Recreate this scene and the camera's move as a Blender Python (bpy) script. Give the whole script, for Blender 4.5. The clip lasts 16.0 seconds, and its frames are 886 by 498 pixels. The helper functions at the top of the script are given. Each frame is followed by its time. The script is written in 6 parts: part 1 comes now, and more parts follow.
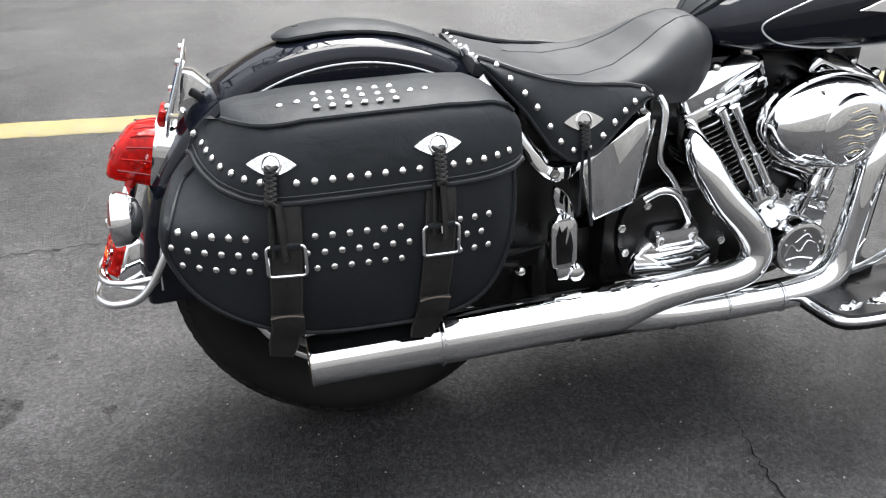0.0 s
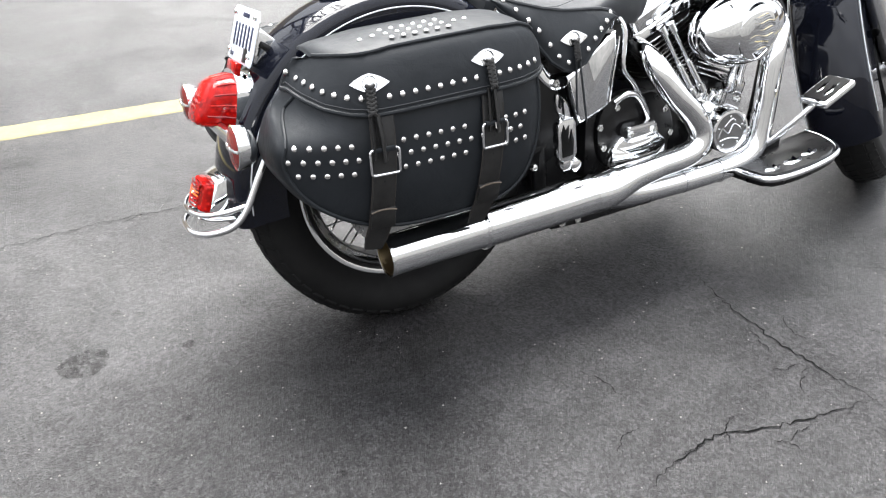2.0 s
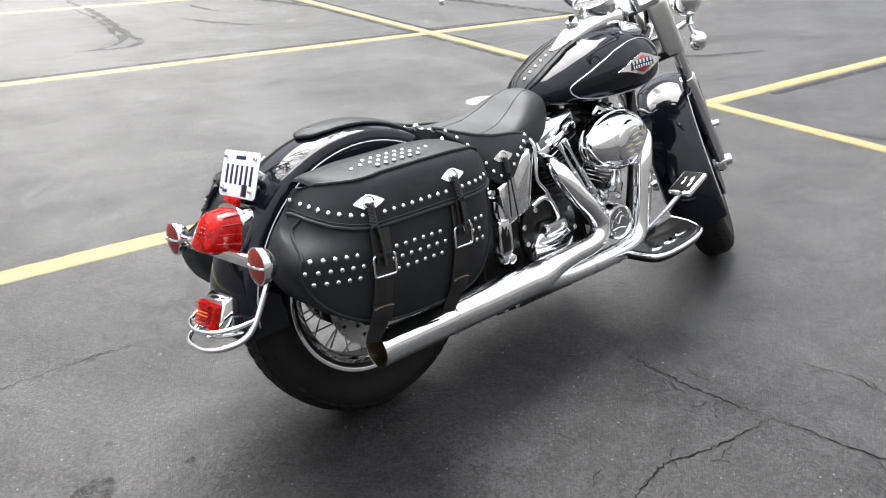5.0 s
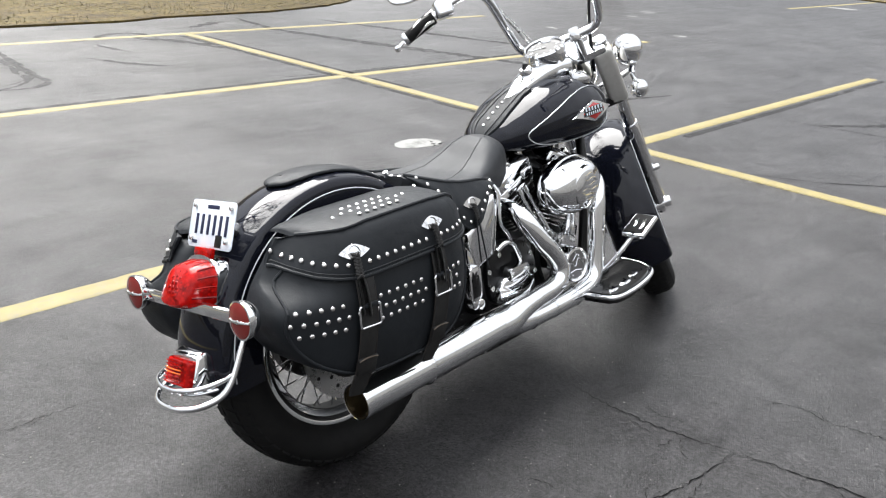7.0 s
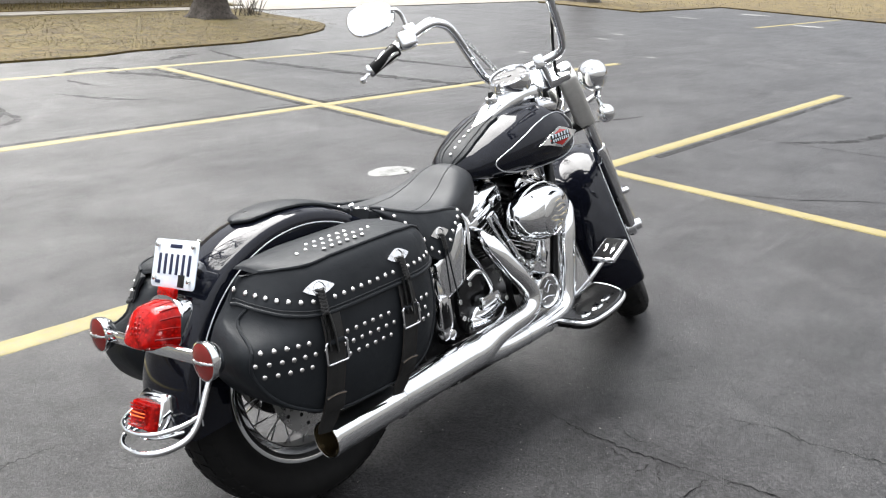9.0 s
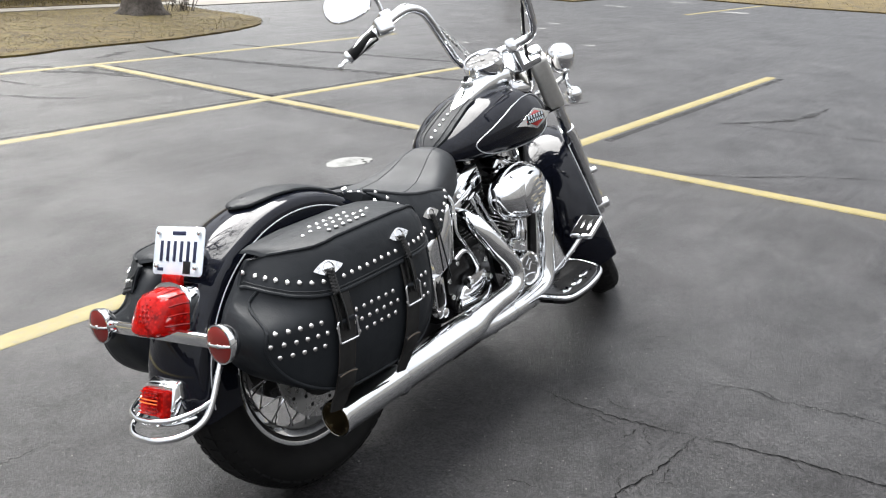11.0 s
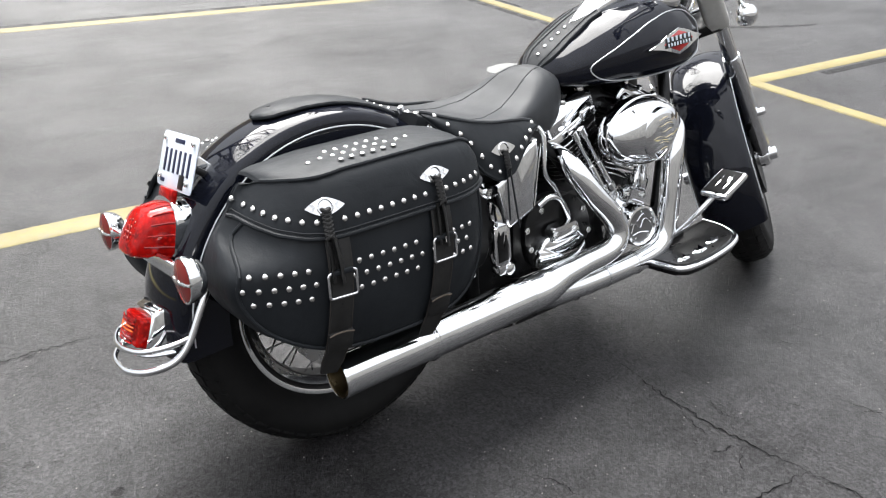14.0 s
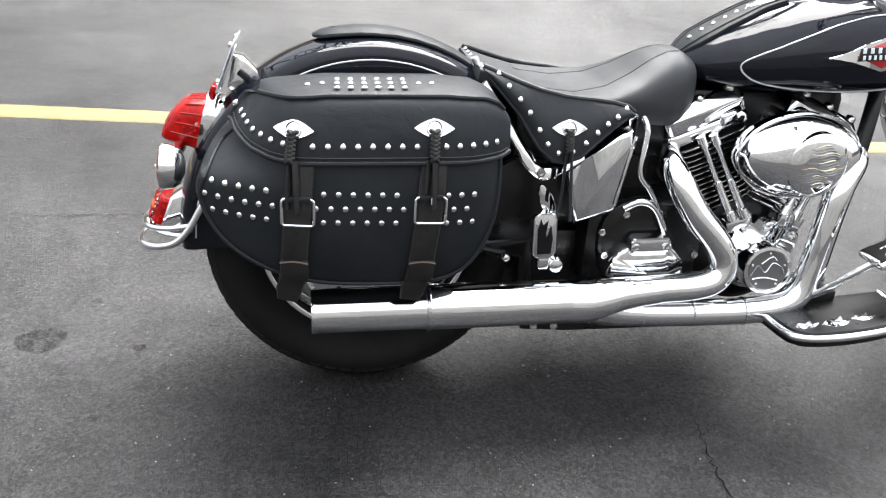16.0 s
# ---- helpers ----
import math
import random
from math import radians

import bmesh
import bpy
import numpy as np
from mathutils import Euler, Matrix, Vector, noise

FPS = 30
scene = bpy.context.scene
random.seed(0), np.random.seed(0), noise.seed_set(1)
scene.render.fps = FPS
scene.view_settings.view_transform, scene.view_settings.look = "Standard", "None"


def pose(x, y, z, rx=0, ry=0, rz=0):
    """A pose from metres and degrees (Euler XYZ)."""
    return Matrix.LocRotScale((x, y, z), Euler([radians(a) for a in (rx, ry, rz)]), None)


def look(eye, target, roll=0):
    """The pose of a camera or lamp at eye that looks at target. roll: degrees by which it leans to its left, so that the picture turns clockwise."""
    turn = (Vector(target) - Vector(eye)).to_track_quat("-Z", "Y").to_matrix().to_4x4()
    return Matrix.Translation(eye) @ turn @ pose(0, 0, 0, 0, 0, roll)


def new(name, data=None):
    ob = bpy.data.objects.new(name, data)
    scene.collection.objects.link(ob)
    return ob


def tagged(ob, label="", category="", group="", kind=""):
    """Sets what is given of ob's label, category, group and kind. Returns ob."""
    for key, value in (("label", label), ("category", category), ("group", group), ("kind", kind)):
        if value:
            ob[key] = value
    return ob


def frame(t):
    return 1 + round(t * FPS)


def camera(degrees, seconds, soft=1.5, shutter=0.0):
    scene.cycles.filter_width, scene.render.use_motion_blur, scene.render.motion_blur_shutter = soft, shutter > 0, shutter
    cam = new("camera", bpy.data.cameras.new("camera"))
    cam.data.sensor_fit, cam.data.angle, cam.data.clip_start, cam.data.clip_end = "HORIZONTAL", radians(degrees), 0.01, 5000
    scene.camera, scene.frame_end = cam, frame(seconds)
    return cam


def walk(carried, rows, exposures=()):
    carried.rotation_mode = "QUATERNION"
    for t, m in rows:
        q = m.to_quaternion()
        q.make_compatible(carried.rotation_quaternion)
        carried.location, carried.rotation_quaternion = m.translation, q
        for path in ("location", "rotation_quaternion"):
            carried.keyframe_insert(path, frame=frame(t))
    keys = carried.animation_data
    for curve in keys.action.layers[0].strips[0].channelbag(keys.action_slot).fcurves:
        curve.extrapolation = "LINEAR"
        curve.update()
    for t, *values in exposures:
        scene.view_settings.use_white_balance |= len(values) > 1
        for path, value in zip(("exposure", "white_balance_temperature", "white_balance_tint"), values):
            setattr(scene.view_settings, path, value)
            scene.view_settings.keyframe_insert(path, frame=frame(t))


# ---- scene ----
cam = camera(57.2, 16.0, soft=1.15)
PATH = [
    (0, (-0.143, -1.193, 1.202), (0.263, 0.389, 0.048), 2.8),
    (0.5, (-0.274, -1.232, 1.199), (0.276, 0.309, 0.049), 1.4),
    (1, (-0.404, -1.274, 1.199), (0.255, 0.195, 0.013), 1.8),
    (1.5, (-0.499, -1.377, 1.204), (0.175, 0.112, 0.052), 1.0),
    (2, (-0.593, -1.428, 1.21), (0.144, 0.044, 0.074), 1.7),
    (2.5, (-0.693, -1.433, 1.237), (0.179, 0.001, 0.148), 0.5),
    (3, (-0.793, -1.411, 1.251), (0.269, -0.048, 0.245), 1.2),
    (3.5, (-0.838, -1.456, 1.256), (0.281, -0.105, 0.294), 1.5),
    (4, (-0.889, -1.523, 1.275), (0.251, -0.159, 0.357), 1.8),
    (4.5, (-0.955, -1.524, 1.282), (0.177, -0.123, 0.412), 1.5),
    (7, (-1.125, -1.383, 1.289), (0.233, -0.12, 0.539), 3.4),
    (7.5, (-1.135, -1.363, 1.293), (0.225, -0.09, 0.565), 3.2),
    (8, (-1.098, -1.357, 1.3), (0.256, -0.087, 0.556), 3.0),
    (8.5, (-1.071, -1.386, 1.298), (0.243, -0.061, 0.578), 2.3),
    (9, (-1.091, -1.395, 1.303), (0.312, -0.149, 0.61), 2.2),
    (11.5, (-1.23, -1.311, 1.275), (0.266, -0.186, 0.57), 1.6),
    (12, (-1.164, -1.305, 1.272), (0.278, -0.117, 0.56), 1.7),
    (12.5, (-1.049, -1.35, 1.272), (0.34, -0.105, 0.552), 1.5),
    (13, (-0.953, -1.364, 1.264), (0.328, -0.067, 0.443), 1.4),
    (13.5, (-0.843, -1.318, 1.258), (0.414, -0.037, 0.377), 2.3),
    (14, (-0.725, -1.31, 1.241), (0.355, 0.088, 0.303), 3.3),
    (14.5, (-0.567, -1.417, 1.239), (0.233, 0.109, 0.223), 4.9),
    (15, (-0.411, -1.405, 1.216), (0.371, 0.127, 0.196), 6.0),
    (15.5, (-0.262, -1.383, 1.211), (0.337, 0.212, 0.163), 5.1),
    (16, (-0.083, -1.443, 1.211), (0.207, 0.229, 0.152), 6.4),
]
EXPOSURES = [(0.0, 1.74), (1.5, 2.2), (2.8, 2.22), (3.5, 1.96), (4.5, 1.78), (7.0, 1.54), (9.0, 1.58), (11.5, 1.5), (13.0, 1.5), (14.0, 1.60), (14.5, 1.64), (15.5, 1.84), (16.0, 1.96)]
walk(cam, [(t, look(eye, target, roll)) for t, eye, target, roll in PATH], EXPOSURES)

# ---- light: an overcast day ----
world = bpy.data.worlds.new("overcast_sky")
scene.world = world
world.use_nodes = True
wn, wl = world.node_tree.nodes, world.node_tree.links
sky = wn.new("ShaderNodeTexSky")
sky.sky_type = "NISHITA"
sky.sun_disc = False
sky.sun_elevation, sky.sun_rotation = radians(54), radians(13)
sky.air_density, sky.dust_density = 1.6, 4.0
grey = wn.new("ShaderNodeHueSaturation")
grey.inputs["Saturation"].default_value = 0.12
wl.new(sky.outputs[0], grey.inputs["Color"])
cloud_co = wn.new("ShaderNodeTexCoord")
cloud = wn.new("ShaderNodeTexNoise")
cloud.inputs["Scale"].default_value, cloud.inputs["Detail"].default_value = 2.2, 5
wl.new(cloud_co.outputs["Generated"], cloud.inputs["Vector"])
shade = wn.new("ShaderNodeMapRange")
shade.inputs["From Min"].default_value, shade.inputs["From Max"].default_value = 0.3, 0.7
shade.inputs["To Min"].default_value, shade.inputs["To Max"].default_value = 0.8, 1.15
wl.new(cloud.outputs[0], shade.inputs["Value"])
veil = wn.new("ShaderNodeMix")
veil.data_type, veil.blend_type = "RGBA", "MIX"
veil.inputs["Factor"].default_value = 0.55
veil.inputs[7].default_value = (23.5, 24.3, 26.0, 1)
wl.new(grey.outputs[0], veil.inputs[6])
mul = wn.new("ShaderNodeVectorMath")
mul.operation = "SCALE"
wl.new(veil.outputs[2], mul.inputs[0])
height = wn.new("ShaderNodeSeparateXYZ")
wl.new(cloud_co.outputs["Generated"], height.inputs[0])
rise = wn.new("ShaderNodeMapRange")
rise.inputs["To Min"].default_value, rise.inputs["To Max"].default_value = 0.45, 1.4
wl.new(height.outputs["Z"], rise.inputs["Value"])
both = wn.new("ShaderNodeMath")
both.operation = "MULTIPLY"
wl.new(shade.outputs[0], both.inputs[0])
wl.new(rise.outputs[0], both.inputs[1])
wl.new(both.outputs[0], mul.inputs["Scale"])
wl.new(mul.outputs[0], wn["Background"].inputs["Color"])
wn["Background"].inputs["Strength"].default_value = 0.034
sun = new("sun", bpy.data.lights.new("sun", "SUN"))
sun.data.energy, sun.data.angle, sun.data.color = 3.7, radians(54), (1, 0.985, 0.96)
sun.matrix_world = look((2.6, 11, 15.5), (0, 0, 0))


# ---- materials ----
def mat(name, color, rough=0.5, metal=0.0, coat=0.0, spec=0.5):
    m = bpy.data.materials.new(name)
    m.use_nodes = True
    b = m.node_tree.nodes["Principled BSDF"]
    b.inputs["Base Color"].default_value = (*color, 1)
    b.inputs["Roughness"].default_value = rough
    b.inputs["Metallic"].default_value = metal
    b.inputs["Coat Weight"].default_value = coat
    b.inputs["Coat Roughness"].default_value = 0.03
    b.inputs["Specular IOR Level"].default_value = spec
    return m


def nodes_of(m):
    return m.node_tree.nodes, m.node_tree.links, m.node_tree.nodes["Principled BSDF"]


def coords(m):
    n, l, b = nodes_of(m)
    return n.new("ShaderNodeTexCoord").outputs["Object"]


def noise_tex(m, scale, detail=6, rough=0.6, co=None, dist=0.0):
    n, l, b = nodes_of(m)
    t = n.new("ShaderNodeTexNoise")
    t.inputs["Scale"].default_value, t.inputs["Detail"].default_value = scale, detail
    t.inputs["Roughness"].default_value, t.inputs["Distortion"].default_value = rough, dist
    l.new(co or coords(m), t.inputs["Vector"])
    return t.outputs["Fac"]


def ramp(m, fac, stops):
    n, l, b = nodes_of(m)
    r = n.new("ShaderNodeValToRGB")
    e = r.color_ramp.elements
    while len(e) < len(stops):
        e.new(0.5)
    for el, (p, c) in zip(e, stops):
        el.position, el.color = p, (*c, 1) if len(c) == 3 else c
    l.new(fac, r.inputs["Fac"])
    return r.outputs["Color"]


def mixed(m, fac, a, c, blend="MIX"):
    n, l, b = nodes_of(m)
    x = n.new("ShaderNodeMix")
    x.data_type, x.blend_type = "RGBA", blend
    for sock, v in ((x.inputs["Factor"], fac), (x.inputs[6], a), (x.inputs[7], c)):
        if isinstance(v, (int, float)):
            sock.default_value = v
        elif isinstance(v, tuple):
            sock.default_value = (*v, 1)
        else:
            l.new(v, sock)
    return x.outputs[2]


def spread(m, fac, a, b_, c, d):
    n, l, b = nodes_of(m)
    r = n.new("ShaderNodeMapRange")
    for k, v in zip(("From Min", "From Max", "To Min", "To Max"), (a, b_, c, d)):
        r.inputs[k].default_value = v
    l.new(fac, r.inputs["Value"])
    return r.outputs[0]


def bumped(m, fac, strength, dist):
    n, l, b = nodes_of(m)
    x = n.new("ShaderNodeBump")
    x.inputs["Strength"].default_value, x.inputs["Distance"].default_value = strength, dist
    l.new(fac, x.inputs["Height"])
    old = b.inputs["Normal"].links
    if old:
        l.new(old[0].from_socket, x.inputs["Normal"])
    l.new(x.outputs[0], b.inputs["Normal"])


def put_color(m, sock):
    n, l, b = nodes_of(m)
    l.new(sock, b.inputs["Base Color"])


def put_rough(m, sock):
    n, l, b = nodes_of(m)
    l.new(sock, b.inputs["Roughness"])


CHROME = mat("chrome", (0.86, 0.87, 0.88), 0.04, 1.0)
put_rough(CHROME, spread(CHROME, noise_tex(CHROME, 14, 5), 0.3, 0.75, 0.012, 0.05))
SATIN = mat("brushed_metal", (0.55, 0.55, 0.54), 0.28, 1.0)
put_rough(SATIN, spread(SATIN, noise_tex(SATIN, 40, 4), 0.3, 0.7, 0.2, 0.34))
STEEL = mat("bolt_steel", (0.62, 0.62, 0.6), 0.22, 1.0)
NICKEL = mat("stud_nickel", (0.8, 0.79, 0.77), 0.14, 1.0)
PAINT = mat("black_gloss_paint", (0.004, 0.0045, 0.007), 0.04, 0.0, 0.0, 0.3)
put_color(PAINT, ramp(PAINT, noise_tex(PAINT, 900, 2), [(0.45, (0.003, 0.0035, 0.006)), (0.75, (0.012, 0.014, 0.024))]))
STRIPE = mat("silver_pinstripe", (0.6, 0.61, 0.63), 0.3, 0.3)
LEATHER = mat("black_leather", (0.012, 0.0125, 0.013), 0.42, 0.0, 0.0, 0.20)
_g = noise_tex(LEATHER, 260, 4, 0.65)
put_color(LEATHER, ramp(LEATHER, noise_tex(LEATHER, 9, 6), [(0.3, (0.0112, 0.0130, 0.0152)), (0.75, (0.0195, 0.0220, 0.0252))]))
put_rough(LEATHER, spread(LEATHER, noise_tex(LEATHER, 22, 6), 0.3, 0.7, 0.42, 0.58))
bumped(LEATHER, _g, 0.25, 0.0012)
bumped(LEATHER, noise_tex(LEATHER, 16, 4, 0.5, None, 1.5), 0.35, 0.004)
VINYL = mat("black_seat_vinyl", (0.026, 0.028, 0.031), 0.5, 0.0, 0.0, 0.32)
put_rough(VINYL, spread(VINYL, noise_tex(VINYL, 12, 5), 0.3, 0.7, 0.44, 0.58))
bumped(VINYL, noise_tex(VINYL, 420, 3, 0.6), 0.2, 0.0008)
bumped(VINYL, noise_tex(VINYL, 10, 3, 0.5), 0.25, 0.004)
RUBBER = mat("tyre_rubber", (0.014, 0.014, 0.0145), 0.68, 0.0, 0.0, 0.2)
put_color(RUBBER, ramp(RUBBER, noise_tex(RUBBER, 18, 6), [(0.3, (0.0042, 0.0042, 0.0044)), (0.8, (0.0105, 0.0103, 0.0100))]))
bumped(RUBBER, noise_tex(RUBBER, 180, 4), 0.2, 0.001)
BLACK = mat("black_powder_coat", (0.005, 0.005, 0.0054), 0.3, 0.0, 0.0, 0.35)
put_rough(BLACK, spread(BLACK, noise_tex(BLACK, 30, 5), 0.3, 0.7, 0.24, 0.42))
FIN_EDGE = mat("machined_fin_edge", (0.78, 0.78, 0.77), 0.2, 1.0)
FIN = mat("black_cylinder_enamel", (0.012, 0.012, 0.012), 0.35)
RED = mat("red_lens", (0.5, 0.008, 0.006), 0.07, 0.0, 0.0, 0.22)
_cells = RED.node_tree.nodes.new("ShaderNodeTexVoronoi")
_cells.inputs["Scale"].default_value = 120
RED.node_tree.links.new(coords(RED), _cells.inputs["Vector"])
bumped(RED, _cells.outputs["Distance"], 0.08, 0.002)
put_color(RED, mixed(RED, ramp(RED, noise_tex(RED, 30, 3), [(0.35, (0, 0, 0)), (0.65, (1, 1, 1))]), ramp(RED, _cells.outputs["Distance"], [(0.05, (0.68, 0.010, 0.006)), (0.5, (0.15, 0.001, 0.001))]), (0.50, 0.004, 0.002)))
DEEP_RED = mat("deep_red_lens", (0.2, 0.002, 0.002), 0.08)
DULL_RED = mat("faded_red_lens", (0.2, 0.022, 0.018), 0.22)
COVER = mat("brushed_fork_cover", (0.34, 0.33, 0.305), 0.42, 0.45)
put_color(COVER, ramp(COVER, noise_tex(COVER, 60, 5), [(0.3, (0.50, 0.49, 0.455)), (0.7, (0.58, 0.57, 0.54))]))
STRAP = mat("worn_strap_leather", (0.02, 0.019, 0.018), 0.52, 0.0, 0.0, 0.35)
put_color(STRAP, ramp(STRAP, noise_tex(STRAP, 35, 6, 0.7), [(0.3, (0.008, 0.008, 0.008)), (0.75, (0.026, 0.025, 0.024))]))
bumped(STRAP, noise_tex(STRAP, 240, 4), 0.3, 0.001)
STRAP_EDGE = mat("raw_strap_edge", (0.026, 0.021, 0.018), 0.7)
KEEPER_EDGE = mat("raw_keeper_edge", (0.11, 0.085, 0.065), 0.7)
nodes_of(RED)[2].inputs["Transmission Weight"].default_value = 0.1
AMBER = mat("orange_lens_and_glow", (0.85, 0.12, 0.015), 0.12, 0.0, 0.5)
WHITE = mat("plate_white", (0.72, 0.76, 0.8), 0.3)
put_color(WHITE, ramp(WHITE, noise_tex(WHITE, 30, 4), [(0.3, (0.62, 0.69, 0.78)), (0.75, (0.76, 0.79, 0.82))]))
INK = mat("plate_ink", (0.012, 0.017, 0.055), 0.4)
BADGE_RED = mat("badge_red", (0.42, 0.02, 0.02), 0.15, 0.0, 0.8)
ENGRAVED = mat("engraved_dark_chrome", (0.22, 0.22, 0.22), 0.3, 0.8)
DIAL = mat("dial_face", (0.012, 0.012, 0.013), 0.35, 0.0, 0.0, 0.2)
RIM_SHADE = mat("shaded_rim_band", (0.10, 0.10, 0.10), 0.5, 0.6)
MIRROR = mat("mirror_silver", (0.93, 0.94, 0.94), 0.01, 1.0)
GOLD = mat("engraved_gilt", (0.62, 0.54, 0.38), 0.22, 1.0)
BRASS = mat("heat_tinted_steel", (0.15, 0.115, 0.065), 0.42, 1.0)

ASPHALT = mat("sealed_asphalt", (0.06, 0.06, 0.06), 0.5, 0.0, 0.0, 0.42)
_c = coords(ASPHALT)
_big = noise_tex(ASPHALT, 0.55, 7, 0.62, _c, 0.6)
_mid = noise_tex(ASPHALT, 6, 6, 0.6, _c)
_fine = noise_tex(ASPHALT, 260, 3, 0.7, _c)
_stretch = ASPHALT.node_tree.nodes.new("ShaderNodeMapping")
_stretch.inputs["Scale"].default_value = (0.35, 2.4, 1)
_stretch.inputs["Rotation"].default_value = (0, 0, radians(-3))
ASPHALT.node_tree.links.new(_c, _stretch.inputs["Vector"])
_streak = noise_tex(ASPHALT, 3.4, 10, 0.74, _stretch.outputs[0], 0.8)
_fleck = ASPHALT.node_tree.nodes.new("ShaderNodeTexVoronoi")
_fleck.inputs["Scale"].default_value = 75
ASPHALT.node_tree.links.new(_c, _fleck.inputs["Vector"])
_base = ramp(ASPHALT, _big, [(0.3, (0.08, 0.08, 0.082)), (0.5, (0.098, 0.098, 0.1)), (0.72, (0.122, 0.121, 0.12))])
_base = mixed(ASPHALT, 0.55, _base, ramp(ASPHALT, _mid, [(0.3, (0.25, 0.25, 0.25)), (0.7, (0.75, 0.75, 0.75))]), "OVERLAY")
_base = mixed(ASPHALT, 0.6, _base, ramp(ASPHALT, _fine, [(0.40, (0.03, 0.03, 0.03)), (0.60, (0.97, 0.97, 0.97))]), "OVERLAY")
_base = mixed(ASPHALT, 0.6, _base, ramp(ASPHALT, noise_tex(ASPHALT, 1.7, 10, 0.72, _c, 0.3), [(0.36, (0.2, 0.2, 0.2)), (0.64, (0.8, 0.8, 0.8))]), "OVERLAY")
_base = mixed(ASPHALT, 0.45, _base, ramp(ASPHALT, _streak, [(0.34, (0.12, 0.12, 0.12)), (0.5, (0.5, 0.5, 0.5)), (0.66, (0.86, 0.86, 0.86))]), "OVERLAY")
_chip = ASPHALT.node_tree.nodes.new("ShaderNodeTexVoronoi")
_chip.inputs["Scale"].default_value = 170
ASPHALT.node_tree.links.new(_c, _chip.inputs["Vector"])
_hue = ASPHALT.node_tree.nodes.new("ShaderNodeRGBToBW")
ASPHALT.node_tree.links.new(_chip.outputs["Color"], _hue.inputs[0])
_base = mixed(ASPHALT, 0.65, _base, ramp(ASPHALT, _hue.outputs[0], [(0.2, (0.15, 0.15, 0.15)), (0.55, (0.45, 0.45, 0.45)), (0.85, (0.95, 0.95, 0.95))]), "OVERLAY")
_pick = mixed(ASPHALT, 1.0, ramp(ASPHALT, _fleck.outputs["Distance"], [(0.16, (1, 1, 1)), (0.30, (0, 0, 0))]), ramp(ASPHALT, noise_tex(ASPHALT, 40, 2, 0.5, _c), [(0.58, (0, 0, 0)), (0.72, (0.8, 0.8, 0.8))]), "MULTIPLY")
_base = mixed(ASPHALT, _pick, _base, (0.30, 0.297, 0.287))
_base = mixed(ASPHALT, 0.35, _base, ramp(ASPHALT, noise_tex(ASPHALT, 130, 2, 0.6, _c), [(0.38, (0.12, 0.12, 0.12)), (0.62, (0.88, 0.88, 0.88))]), "OVERLAY")
# tone shifts along a diagonal of the car park, darkest mid-way, broken by noise
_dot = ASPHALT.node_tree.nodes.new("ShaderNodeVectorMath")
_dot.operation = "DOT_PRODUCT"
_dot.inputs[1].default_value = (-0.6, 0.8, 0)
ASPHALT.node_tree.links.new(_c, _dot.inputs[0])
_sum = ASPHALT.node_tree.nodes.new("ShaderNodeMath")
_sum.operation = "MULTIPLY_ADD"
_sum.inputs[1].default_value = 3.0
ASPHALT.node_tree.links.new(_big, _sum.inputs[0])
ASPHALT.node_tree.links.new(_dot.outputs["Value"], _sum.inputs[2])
_diag_tone = ramp(ASPHALT, spread(ASPHALT, _sum.outputs[0], 0.2, 4.2, 0.0, 1.0), [(0.0, (0.178, 0.170, 0.174)), (0.5, (0.153, 0.145, 0.149)), (1.0, (0.173, 0.164, 0.164))])
put_color(ASPHALT, mixed(ASPHALT, 1.0, _base, _diag_tone, "MULTIPLY"))
put_rough(ASPHALT, spread(ASPHALT, _streak, 0.3, 0.7, 0.30, 0.46))
_sheen = ASPHALT.node_tree.nodes.new("ShaderNodeMath")
_sheen.operation = "MULTIPLY"
ASPHALT.node_tree.links.new(spread(ASPHALT, noise_tex(ASPHALT, 1.3, 10, 0.78, _c, 0.4), 0.34, 0.66, 0.48, 1.42), _sheen.inputs[0])
ASPHALT.node_tree.links.new(spread(ASPHALT, _hue.outputs[0], 0.15, 0.85, 0.31, 0.50), _sheen.inputs[1])
ASPHALT.node_tree.links.new(_sheen.outputs[0], nodes_of(ASPHALT)[2].inputs["Specular IOR Level"])
_grain = noise_tex(ASPHALT, 110, 5, 0.75, _c)
bumped(ASPHALT, _grain, 0.6, 0.005)
bumped(ASPHALT, _chip.outputs["Distance"], 0.25, 0.002)
bumped(ASPHALT, _fine, 0.7, 0.0026)
bumped(ASPHALT, _mid, 0.2, 0.008)
LINE = mat("yellow_road_paint", (0.5, 0.36, 0.10), 0.6)
_c = coords(LINE)
_wear = noise_tex(LINE, 22, 8, 0.75, _c)
_lb = ramp(LINE, noise_tex(LINE, 4, 5, 0.6, _c), [(0.3, (0.178, 0.140, 0.040)), (0.7, (0.240, 0.198, 0.072))])
put_color(LINE, mixed(LINE, ramp(LINE, _wear, [(0.48, (0, 0, 0)), (0.70, (0.85, 0.85, 0.85))]), _lb, (0.15, 0.135, 0.095)))
bumped(LINE, noise_tex(LINE, 240, 3, 0.7, _c), 0.4, 0.003)
CRACK = mat("crack_dark", (0.003, 0.003, 0.003), 0.9, 0.0, 0.0, 0.1)
STAIN = mat("asphalt_stain", (0.03, 0.03, 0.03), 0.7, 0.0, 0.0, 0.2)
_t = nodes_of(STAIN)
_mx = _t[0].new("ShaderNodeMixShader")
